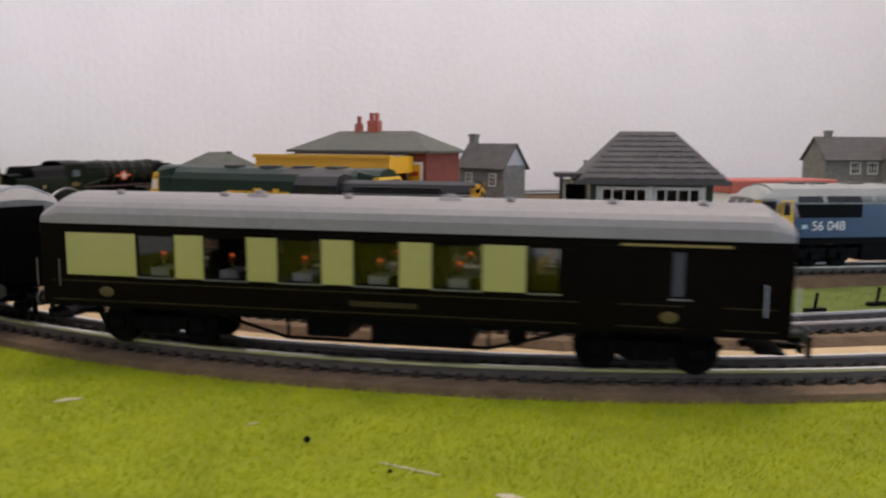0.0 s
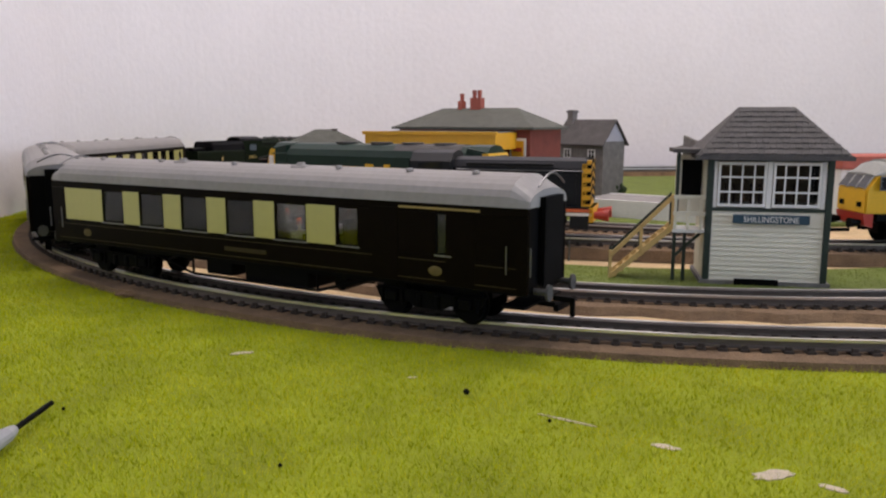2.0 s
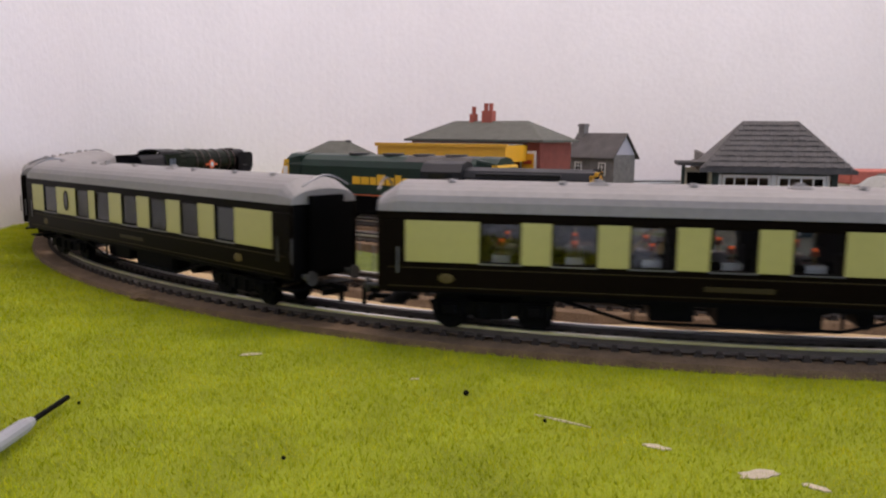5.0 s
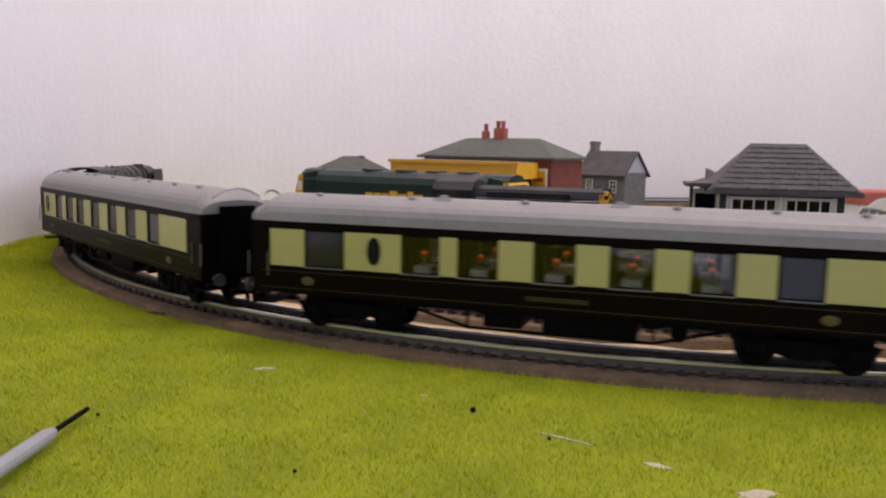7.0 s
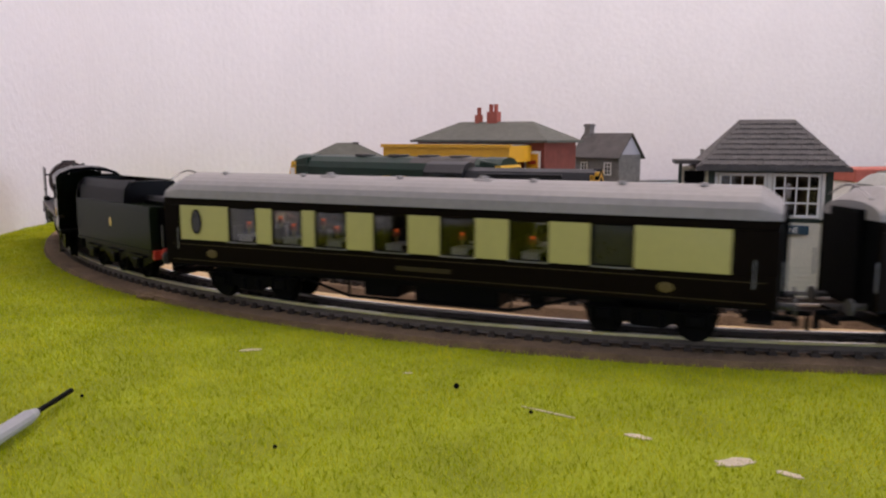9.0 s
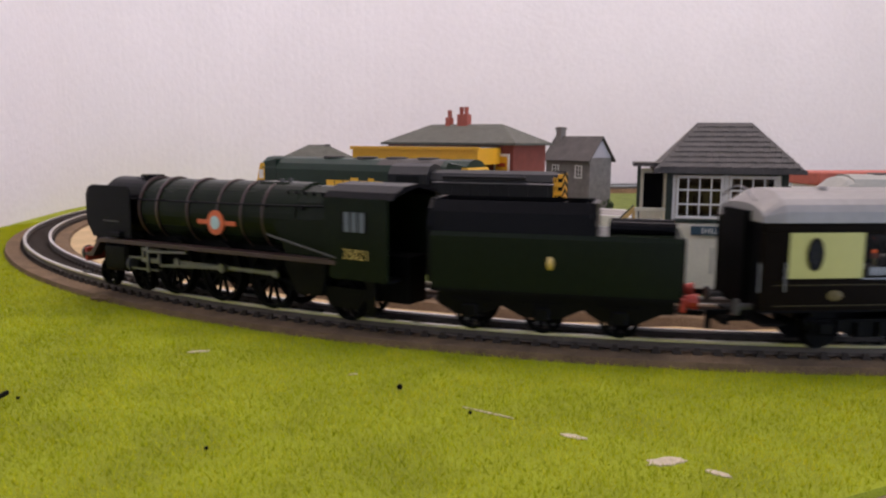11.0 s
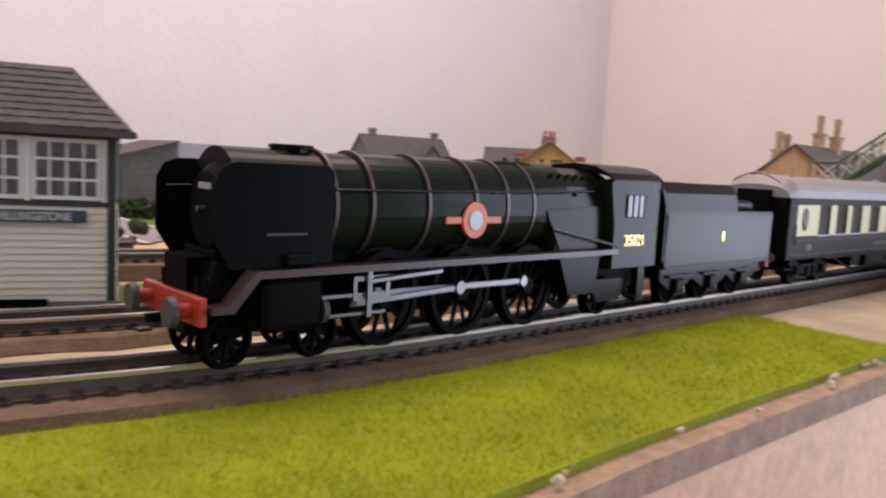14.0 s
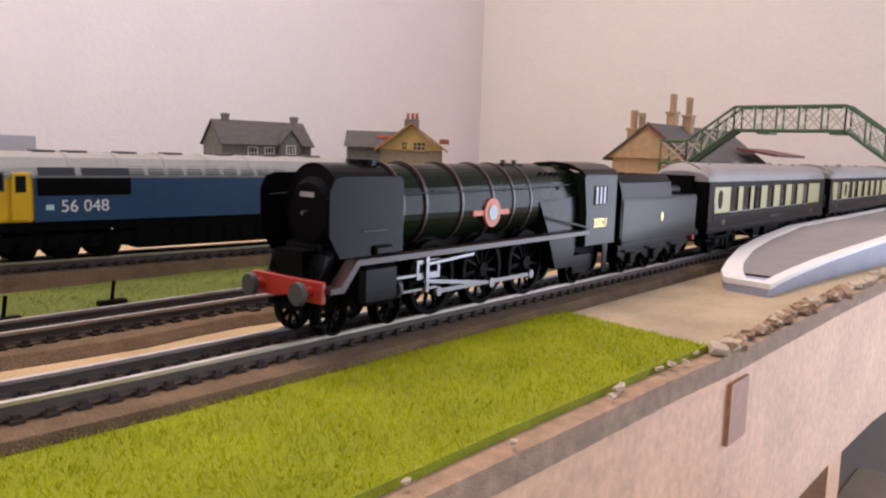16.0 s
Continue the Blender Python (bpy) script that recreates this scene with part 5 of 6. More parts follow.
    part("landing", B(x0 - 0.0185, x0, y0 + 0.002, y0 + 0.019, 0.0265, 0.0282), M["white"], th, "white timber landing")
    for x in (x0 - 0.0180, x0 - 0.0105, x0 - 0.003):
        part("baluster", B(x, x + 0.0016, y0 + 0.002, y0 + 0.0036, 0.0282, 0.0455), M["box_cream"], th)
    for z in (0.0355, 0.0440):
        part("landing_rail", B(x0 - 0.0185, x0, y0 + 0.0016, y0 + 0.0036, z, z + 0.0018), M["box_cream"], th)
    for x in (x0 - 0.0180, x0 - 0.0120):
        part("landing_leg", B(x, x + 0.002, y0 + 0.004, y0 + 0.006, -0.001, 0.0265), M["box_green"], th)
    part("brace", C((x0 - 0.0165, y0 + 0.005, 0.014), (x0 - 0.002, y0 + 0.005, 0.026), 0.0009, n=6), M["box_green"], th)
    # stairs
    xa, za, xb, zb = x0 - 0.0185, 0.027, x0 - 0.055, -0.001
    for y in (y0 + 0.004, y0 + 0.017):
        st = part("stringer", P([(xa, za), (xa, za + 0.004), (xb, zb + 0.004), (xb - 0.001, zb)], "y", y, y + 0.0014), M["wood_yellow"], th, "pale cream stair stringer")
        rail_m = M["wood_yellow"] if y < y0 + 0.01 else M["box_green"]
        part("stair_rail", P([(xa, za + 0.0165), (xa, za + 0.0195), (xb, zb + 0.0155), (xb, zb + 0.0125)], "y", y, y + 0.0014), rail_m, th, "sloping stair handrail")
        for f in (0.0, 0.5, 1.0):
            x, z = xa + (xb - xa) * f, za + (zb - za) * f
            part("stair_post", B(x - 0.0009, x + 0.0009, y, y + 0.0014, z, z + 0.017), rail_m, th)
    for k in range(9):
        f = (k + 0.5) / 9
        x, z = xa + (xb - xa) * f, za + (zb - za) * f + 0.001
        part("tread", B(x - 0.0022, x + 0.0022, y0 + 0.005, y0 + 0.0175, z, z + 0.0008), M["wood_yellow"], th)


signal_box()


STATION_AT = placed(0.12, 0.80, 0.1430, 0.7790, -41.6, 0.8700, 0.8300, 1.1869)


def station():
    th = thing("station_building", STATION_AT, "red brick station building with hipped slate roof", "building")
    x0, x1, y0, y1 = 0.040, 0.203, 0.800, 0.880
    part("wall", B(x0, x1, y0, y1, 0.0, 0.068), M["brick_red"], th, "red brick wall")
    part("roof", roof_hip(x0 - 0.006, x1 + 0.006, y0 - 0.006, y1 + 0.006, 0.068, 0.0833, 0.040), M["slate_green"], th, "greenish grey slate hipped roof")
    for x, w, h in ((0.096, 0.005, 0.0950), (0.112, 0.013, 0.0975)):
        c = part("chimney", B(x, x + w, 0.836, 0.846, 0.078, h - 0.006), M["clay_red"], th, "red brick chimney stack")
        for k in range(max(1, round(w / 0.0055))):
            part("chimney_pot", C((x + 0.003 + k * 0.0065, 0.841, h - 0.006), (x + 0.003 + k * 0.0065, 0.841, h), 0.0022, 0.0026, 12), M["clay_red"], c)
    p = part("poster", B(0.181, 0.199, y0 - 0.0016, y0, 0.042, 0.060), M["white"], th, "framed yellow poster")
    part("poster_sheet", B(0.183, 0.197, y0 - 0.0022, y0 - 0.0014, 0.044, 0.058), M["canopy_yellow"], p)
    part("lettering_bar", B(0.185, 0.195, y0 - 0.0026, y0 - 0.0020, 0.050, 0.053), M["red"], p, "unreadable bar of lettering")
    # maroon frames and dark panes stand in for the canopy's shadow on them
    for x in (0.05, 0.075, 0.1, 0.13, 0.155):
        window(th, x, x + 0.012, 0.022, 0.044, y0 - 0.0006, 2, 3, M["maroon"], M["dark_glass"])
    can = thing("platform_canopy", placed(0.12, 0.80, 0.1675, 0.7565, -33.5, 0.8625, 0.8625, 1.1831), "bright orange-yellow platform canopy on posts", "canopy")
    part("roof", P([(0.735, 0.0615), (0.80, 0.0635), (0.80, 0.0655), (0.735, 0.0640)], "x", 0.008, 0.148), M["slate_green"], can, "flat canopy roof")
    bm = B(0.006, 0.150, 0.7325, 0.7350, 0.0525, 0.0645)
    part("valance", bm, M["canopy_yellow"], can, "orange-yellow canopy fascia")
    part("valance", B(0.1475, 0.150, 0.7350, 0.80, 0.0525, 0.0645), M["canopy_yellow"], can, "orange-yellow canopy fascia")
    part("valance", B(0.006, 0.0085, 0.7350, 0.80, 0.0525, 0.0645), M["canopy_yellow"], can, "orange-yellow canopy fascia")
    part("fascia_lip", B(0.004, 0.152, 0.7305, 0.7345, 0.0630, 0.0655), M["canopy_yellow"], can)
    for x in (0.02, 0.06, 0.10, 0.14):
        part("post", C((x, 0.742, 0.010), (x, 0.742, 0.054), 0.0011, n=8), M["white"], can)
    pl = part("station_platform", B(-0.072, 0.21, 0.705, 0.7995, -0.001, 0.011), M["tarmac"], at=STATION_AT)
    tagged(pl, "grey station platform", "platform", kind="structure")
    tagged(part("trim_3", B(-0.072, 0.21, 0.700, 0.7048, -0.001, 0.0115), M["stone_grey"], at=STATION_AT), "pale platform edging", "platform", kind="structure")


station()


def waiting_hut():
    th = thing("waiting_hut", placed(-0.03, 0.738, 0.0212, 0.92, 7.0, 1.15, 1.0, 1.21, 0.0133), "small brick hut with grey-green hipped roof", "building")
    part("wall", B(-0.066, 0.006, 0.738, 0.782, 0, 0.037), M["brick_red"], th, "red brick wall")
    part("roof", roof_hip(-0.072, 0.014, 0.733, 0.787, 0.037, 0.053, 0.034), M["slate_green"], th, "grey-green slate hipped roof")
    part("ridge_vent", B(-0.022, -0.017, 0.757, 0.763, 0.0515, 0.0535), M["slate"], th)
    for x in (-0.055, -0.032, -0.012):
        window(th, x, x + 0.010, 0.014, 0.030, 0.7374, 2, 2, M["maroon"], M["dark_glass"])


waiting_hut()


def gable_house(name, label, x, y, rz, w, d, wall_h, roof_h, wall_m, roof_m, chimneys=(), windows=(), gable_m=None, porch=False):
    th = thing(name, pose(x, y, 0, 0, 0, rz), label, "house", "model houses")
    part("wall", B(-w / 2, w / 2, 0, d, 0, wall_h), wall_m, th)
    for sx in (-1, 1):
        part("gable", P([(0, wall_h), (d, wall_h), (d / 2, wall_h + roof_h)], "x", *sorted((sx * w / 2, sx * (w / 2 - 0.0015)))), gable_m or wall_m, th)
    for y0, y1 in ((-0.004, d / 2), (d + 0.004, d / 2)):
        q = roof_h * 0.004 / (d / 2)
        bm = bmesh.new()
        prism(bm, [(y0, wall_h - q), (y1, wall_h + roof_h), (y1, wall_h + roof_h + 0.0016), (y0, wall_h - q + 0.0016)], "x", -w / 2 - 0.003, w / 2 + 0.003)
        part("roof", bm, roof_m, th, "grey slate roof slope")
    for cx, h, mt in chimneys:
        c = part("chimney", B(cx - 0.004, cx + 0.004, d / 2 - 0.004, d / 2 + 0.004, wall_h + roof_h - 0.008, h, bevel=0.0003), mt, th, "chimney stack")
        part("chimney_cap", B(cx - 0.0048, cx + 0.0048, d / 2 - 0.0048, d / 2 + 0.0048, h - 0.003, h - 0.001), mt, c)
    for a, b, z0, z1, nx, nz in windows:
        window(th, a, b, z0, z1, -0.0006, nx, nz, M["white"], M["dark_glass"], 0.0007)
    if porch:
        px = w * 0.22
        g = part("front_gable", P([(px - 0.014, 0), (px + 0.014, 0), (px + 0.014, wall_h), (px, wall_h + roof_h * 0.62), (px - 0.014, wall_h)], "y", -0.008, 0.004), wall_m, th, "small gabled front bay")
        for sx in (-1, 1):
            part("bay_roof", P([(px, wall_h + roof_h * 0.62), (px + sx * 0.016, wall_h - 0.002), (px + sx * 0.016, wall_h), (px, wall_h + roof_h * 0.62 + 0.002)], "y", -0.010, d * 0.4), roof_m, g)
        window(g, px - 0.007, px + 0.007, wall_h - 0.014, wall_h - 0.002, -0.0086, 3, 2, M["white"], M["dark_glass"], 0.0007)
    return th


# grey cottage beside the station: light on the gable end painted as pale lilac
gable_house("cottage", "small grey stone cottage, its lit gable painted pale", 0.292, 0.872, -60, 0.065, 0.035, 0.0655, 0.0215, M["stone_grey"], M["slate"],
            [(-0.027, 0.099, M["stone_grey"])], [(0.012, 0.022, 0.043, 0.057, 2, 3), (-0.022, -0.012, 0.043, 0.057, 2, 3)], gable_m=M["wall_lilac"])
gable_house("stone_house", "grey stone house with two end chimneys and front bay", 0.8565, 0.929, -9.6, 0.129, 0.056, 0.073, 0.0273, M["stone_grey"], M["slate"],
            [(-0.0473, 0.110, M["stone_grey"]), (0.0537, 0.110, M["stone_grey"])], [(-0.03, -0.016, 0.052, 0.068, 3, 2), (-0.006, 0.008, 0.052, 0.068, 3, 2)], porch=True)


def boarded_house():
    """House with a yellow boarded gable turned to the viewer."""
    th = thing("boarded_house", placed(0, 0, 0.961, 0.772, -50.4, 1.066, 1.066, 0.986), "grey-roofed house with yellow boarded gable and red ridge", "house", "model houses")
    part("wall", B(-0.038, 0.038, 0, 0.075, 0, 0.075), M["stone_buff"], th)
    part("gable", P([(-0.038, 0.072), (0.038, 0.072), (0, 0.102)], "y", -0.0004, 0.0016), M["wood_yellow"], th, "yellow boarded gable")
    for k in range(11):
        z = 0.071 + k * 0.0027
        w = 0.038 * (1 - max(0, z - 0.072) / 0.030)
        if w > 0.003:
            part("board", B(-w, w, -0.0016, -0.0002, z, z + 0.0021), M["wood_yellow"], th)
    for a in (-0.012, 0.002):
        window(th, a, a + (0.008 if a < 0 else 0.016), 0.070, 0.082, -0.002, 2 if a < 0 else 3, 2, M["wood_yellow"], M["dark_glass"], 0.0008)
    for sx in (-1, 1):
        part("roof", P([(0, 0.104), (sx * 0.044, 0.069), (sx * 0.044, 0.071), (0, 0.106)], "y", -0.006, 0.08), M["slate"], th, "grey slate roof slope")
        part("bargeboard", P([(0, 0.1035), (sx * 0.044, 0.0680), (sx * 0.044, 0.0712), (0, 0.1065)], "y", -0.0075, -0.006), M["timber_dark"], th)
    part("rear_wing", B(-0.080, -0.02, 0.02, 0.062, 0, 0.074), M["stone_grey"], th)
    part("wing_roof", P([(0.014, 0.073), (0.041, 0.095), (0.068, 0.073)], "x", -0.083, 0.0), M["slate"], th, "grey slate wing roof")
    part("ridge_tiles", B(-0.044, -0.018, 0.028, 0.034, 0.0860, 0.0885), M["orange"], th, "orange-red tile flashing")
    part("side_roof", B(0.034, 0.046, 0.01, 0.05, 0.080, 0.086), M["clay_red"], th)
    c = part("chimney", B(-0.010, 0.008, 0.030, 0.042, 0.092, 0.112), M["stone_grey"], th, "chimney stack with red pots")
    for x in (-0.006, 0.0, 0.005):
        part("chimney_pot", C((x, 0.036, 0.112), (x, 0.036, 0.120), 0.0022, 0.0018, 10), M["clay_red"], c)


boarded_house()


def buff_station():
    th = thing("buff_station", placed(0, 0, 1.0652, 0.4500, -1.6, 0.888, 0.888, 0.956), "buff station building with tall ornate chimneys", "building")
    part("wall", B(-0.05, 0.20, -0.025, 0.075, 0, 0.072), M["buff"], th)
    part("gable", P([(-0.03, 0.072), (0.080, 0.072), (0.025, 0.110)], "x", -0.055, -0.050), M["buff"], th, "brown gable wall")
    for y0 in (-0.035, 0.085):
        part("roof", P([(y0, 0.068), (0.025, 0.110), (0.025, 0.1125), (y0, 0.0705)], "x", -0.058, 0.2), M["slate"], th, "blue-grey roof slope")
    part("bargeboard", P([(-0.037, 0.066), (0.025, 0.109), (0.025, 0.1135), (-0.037, 0.0715)], "x", -0.060, -0.0581), M["maroon"], th)
    part("awning", P([(-0.075, 0.078), (-0.02, 0.086), (-0.02, 0.089), (-0.075, 0.081)], "x", 0.12, 0.24), M["maroon"], th, "maroon platform awning")
    part("white_wall", B(-0.06, 0.20, -0.034, -0.030, 0.011, 0.066), M["white"], th, "white painted lower wall")
    for x, y, h in ((-0.030, 0.058, 0.128), (-0.012, 0.056, 0.126), (0.022, 0.030, 0.150), (0.045, 0.018, 0.147)):
        bm = B(x - 0.006, x + 0.006, y - 0.006, y + 0.006, 0.085, h - 0.022, bevel=0.0005)
        c = part("chimney", bm, M["buff"], th, "tall buff chimney shaft")
        for o in (-0.003, 0.003):
            bm = C((x + o, y, h - 0.022), (x + o, y, h - 0.003), 0.0030, n=10)
            cyl(bm, (x + o, y, h - 0.006), (x + o, y, h), 0.0038, 0.0034, 10)
            part("flue", bm, M["buff"], c)
        part("chimney_collar", B(x - 0.0072, x + 0.0072, y - 0.0072, y + 0.0072, h - 0.024, h - 0.021), M["buff"], c)


buff_station()


def shed():
    th = thing("grey_shed", placed(0.42, 0.76, 0.463, 0.815, 0, 1.0, 1.0, 0.88), "long grey shed with sloping roof", "building")
    part("wall", B(0.375, 0.47, 0.76, 0.83, 0, 0.066), M["stone_grey"], th)
    part("side", P([(0.76, 0.066), (0.83, 0.066), (0.83, 0.081)], "x", 0.375, 0.378), M["stone_grey"], th)
    part("roof", P([(0.365, 0.0620), (0.428, 0.082), (0.428, 0.0835), (0.365, 0.0640)], "y", 0.752, 0.84), M["slate"], th, "dark sloping roof")
    part("upper_wall", B(0.428, 0.470, 0.758, 0.84, 0.064, 0.0815), M["wall_lilac"], th, "plain grey end wall")
    part("gable_panel", P([(0.370, 0.0625), (0.428, 0.0625), (0.428, 0.081)], "y", 0.7585, 0.7600), M["stone_grey"], th)
    hut = thing("maroon_hut", placed(0.395, 0.62, 0.452, 0.66, 0, 1.0, 1.0, 1.10), "dull maroon goods hut with lower lean-to", "building")
    part("wall", B(0.395, 0.50, 0.62, 0.66, 0, 0.042), M["white"], hut)
    part("roof", B(0.392, 0.503, 0.616, 0.664, 0.042, 0.0525, bevel=0.001), M["clay_red"], hut, "flat red roof")
    part("lean_to", B(0.402, 0.425, 0.604, 0.62, 0, 0.036), M["hut_pink"], hut)


shed()


def hedge(name, x0, x1, y, h, seed):
    rnd = random.Random(seed)
    bm = bmesh.new()
    n = int((x1 - x0) / 0.0035)
    for k in range(n * 3):
        r = bmesh.ops.create_icosphere(bm, subdivisions=1, radius=rnd.uniform(0.003, 0.0055))
        bmesh.ops.transform(bm, matrix=pose(rnd.uniform(x0, x1), y + rnd.uniform(-0.004, 0.004), rnd.uniform(0.003, h - 0.004), rnd.uniform(0, 90), rnd.uniform(0, 90), 0), verts=r["verts"])
    return tagged(part(name, bm, M["hedge"]), "dark green scenic hedge", "hedge", "hedges", "stuff")


hedge("hedge", 0.20, 0.34, 0.86, 0.022, 1)
hedge("hedge", 0.40, 0.75, 0.80, 0.022, 2)
hedge("hedge", 0.315, 0.352, 0.60, 0.020, 3)
hedge("hedge", 0.20, 0.33, 0.93, 0.03, 4)


# ---------- standing locomotives ----------
def diesel_bogie(th, x, axles=(-0.020, 0.0, 0.020), r=0.0066):
    b = part("bogie", B(x - 0.030, x + 0.030, -0.005, 0.005, 0.006, 0.012), M["black"], th, "black locomotive bogie")
    for sy in (-1, 1):
        fr = P([(x - 0.031, 0.0125), (x - 0.029, 0.0060), (x + 0.029, 0.0060), (x + 0.031, 0.0125)], "y", *sorted((sy * 0.0135, sy * 0.0150)))
        for a in axles:
            box(fr, x + a - 0.003, x + a + 0.003, *Y2(sy, 0.0145, 0.0165), 0.0048, 0.0100, 0.0005)
            box(fr, x + a + 0.006, x + a + 0.011, *Y2(sy, 0.0145, 0.0162), 0.0060, 0.0120, 0.0005)
        part("side_frame", fr, M["black"], b)
    for a in axles:
        wheelset(b, x + a, r, M["black"])


def diesel_blue():
    L = 0.124
    th = thing("blue_diesel", pose(0.4628, 0.4817, RAIL_Z, 0, 0, 173.5), "blue diesel locomotive with yellow cab and grey roof", "diesel locomotive")
    hw = 0.0176
    sec = [(-hw, 0.0195), (-hw, 0.0415), (-hw + 0.0016, 0.0450), (-0.0125, 0.0495), (-0.006, 0.0518), (0, 0.0522), (0.006, 0.0518), (0.0125, 0.0495), (hw - 0.0016, 0.0450), (hw, 0.0415), (hw, 0.0195)]
    low = [(-hw, 0.0195), (-hw, 0.0400), (hw, 0.0400), (hw, 0.0195)]
    up = [(-hw, 0.0402)] + sec[1:-1] + [(hw, 0.0402)]
    part("body", P(low, "x", -L + 0.030, L - 0.030), M["rail_blue"], th, "plain deep blue body side")
    part("roof", P(up, "x", -L + 0.030, L - 0.016), M["roof_grey"], th, "pale grey weathered roof")
    part("underframe", B(-L + 0.008, L - 0.008, -0.0155, 0.0155, 0.0150, 0.0195), M["black"], th)
    part("fuel_tank", B(-0.046, 0.046, -0.0150, 0.0150, 0.0040, 0.0155, bevel=0.001), M["black"], th, "dark underslung fuel tank")
    for k in range(6):
        part("tank_rib", B(-0.028 + k * 0.010, -0.024 + k * 0.010, -0.0156, 0.0156, 0.0065, 0.0140), M["black"], th)
    for x in (-0.078, 0.078):
        diesel_bogie(th, x)
    for sx in (-1, 1):
        # cab: yellow box with raked windscreen and rounded grey crown
        prof = [(sx * (L - 0.030), 0.0195), (sx * L, 0.0195), (sx * L, 0.0345), (sx * (L - 0.0065), 0.0435), (sx * (L - 0.030), 0.0435)]
        bm = bmesh.new()
        prism(bm, prof, "y", -hw, hw)
        for v in bm.verts:
            if abs(v.co.x) > L - 0.008:
                v.co.y *= 0.90
        bmesh.ops.bevel(bm, geom=bm.edges[:], offset=0.0009, segments=2, affect="EDGES")
        cab = part("cab", bm, M["yellow"], th, "bright yellow cab")
        bm = bmesh.new()
        ra = [bm.verts.new((sx * (L - 0.030), y, z)) for y, z in up]
        rb = [bm.verts.new((sx * (L - 0.012), y * 0.96, 0.0430 + (z - 0.0402) * 0.62)) for y, z in up]
        rc = [bm.verts.new((sx * (L - 0.0045), y * 0.86, 0.0425 + (z - 0.0402) * 0.12)) for y, z in up]
        for p, q in ((ra, rb), (rb, rc)):
            for i in range(len(up) - 1):
                bm.faces.new((p[i], p[i + 1], q[i + 1], q[i]))
        bm.faces.new(rc)
        bmesh.ops.recalc_face_normals(bm, faces=bm.faces)
        part("cab_crown", bm, M["roof_grey"], cab, "grey rounded cab crown")
        for y0, y1 in ((-0.0140, -0.0050), (-0.0042, 0.0042), (0.0050, 0.0140)):
            bm = P([(sx * (L - 0.0002), 0.0350), (sx * (L + 0.0006), 0.0352), (sx * (L - 0.0052), 0.0430), (sx * (L - 0.0060), 0.0428)], "y", y0, y1)
            part("windscreen", bm, M["dark_glass"], cab, "dark raked windscreen pane")
            for yy in (y0, y1):
                part("screen_pillar", P([(sx * (L - 0.0002), 0.0345), (sx * (L + 0.0008), 0.0347), (sx * (L - 0.0052), 0.0434), (sx * (L - 0.0060), 0.0432)], "y", yy - 0.0004, yy + 0.0004), M["roof_grey"], cab)
        for sy in (-1, 1):
            part("cab_window", B(*sorted((sx * (L - 0.0075), sx * (L - 0.0170))), *Y2(sy, hw - 0.0002, hw + 0.0003), 0.0345, 0.0420), M["dark_glass"], cab, "cab side window")
            part("cab_window_frame", _ring(*sorted((sx * (L - 0.0070), sx * (L - 0.0175))), sy * (hw + 0.0002), 0.0340, 0.0425, 0.0006, 0.0006), M["steel"], cab)
            d = part("cab_door", B(*sorted((sx * (L - 0.0205), sx * (L - 0.0282))), *Y2(sy, hw - 0.0006, hw + 0.0003), 0.0205, 0.0425, bevel=0.0003), M["yellow"], cab, "yellow cab door")
            part("door_window", B(*sorted((sx * (L - 0.0222), sx * (L - 0.0265))), *Y2(sy, hw + 0.0002, hw + 0.0005), 0.0335, 0.0410), M["dark_glass"], d)
            part("buffer", C((sx * L, sy * 0.0113, 0.0138), (sx * (L + 0.007), sy * 0.0113, 0.0138), 0.0018, 0.0032, 12), M["black"], th)
            part("light_cluster", B(*sorted((sx * L, sx * (L + 0.0008))), sy * 0.0095 - 0.002, sy * 0.0095 + 0.002, 0.0235, 0.0265), M["black"], cab)
        part("buffer_beam", P([(sx * (L - 0.006), 0.0195), (sx * (L + 0.0005), 0.0195), (sx * (L - 0.001), 0.0125), (sx * (L - 0.006), 0.0110)], "y", -0.0150, 0.0150), M["red"], th, "dull red buffer beam cowl")
        part("coupling", B(*sorted((sx * L, sx * (L + 0.012))), -0.0014, 0.0014, 0.0070, 0.0090), M["black"], th)
    # side details, both sides
    for sy in (-1, 1):
        part("grille_panel", B(0.0490, L - 0.0315, *Y2(sy, hw - 0.0004, hw + 0.0004), 0.0318, 0.0402), M["black"], th, "black louvred side panel")
        for a, b in ((0.0755, L - 0.0320), (0.0495, 0.0725)):
            part("roof_grille", P([(sy * (hw - 0.0002), 0.0412), (sy * (hw + 0.0004), 0.0412), (sy * (hw - 0.0013), 0.0450), (sy * (hw - 0.0019), 0.0450)], "x", a, b), M["dark_glass"], th, "black roof-edge window panel")
        for k in range(9):
            x = 0.046 - k * 0.0105
            part("louvre_panel", P([(sy * (hw - 0.0004), 0.0412), (sy * (hw + 0.0004), 0.0412), (sy * (hw - 0.0040), 0.0468), (sy * (hw - 0.0050), 0.0468)], "x", x - 0.0045, x + 0.0045), M["roof_grey"], th, "grey louvred panel")
            for q in range(4):
                z = 0.0418 + q * 0.0012
                part("louvre", B(x - 0.0040, x + 0.0040, *Y2(sy, hw - 0.0012 - q * 0.0009, hw + 0.0006 - q * 0.0009), z, z + 0.0004), M["slate"], th)
        txt = bpy.data.curves.new("running_number", "FONT")
        txt.body, txt.size, txt.align_x, txt.extrude = "56 048", 0.0082, "CENTER", 0.0001
        me = bpy.data.meshes.new_from_object(bpy.data.objects.new("t", txt))
        me.materials.append(M["white"])
        ob = new("running_number", me)
        ob.parent = th
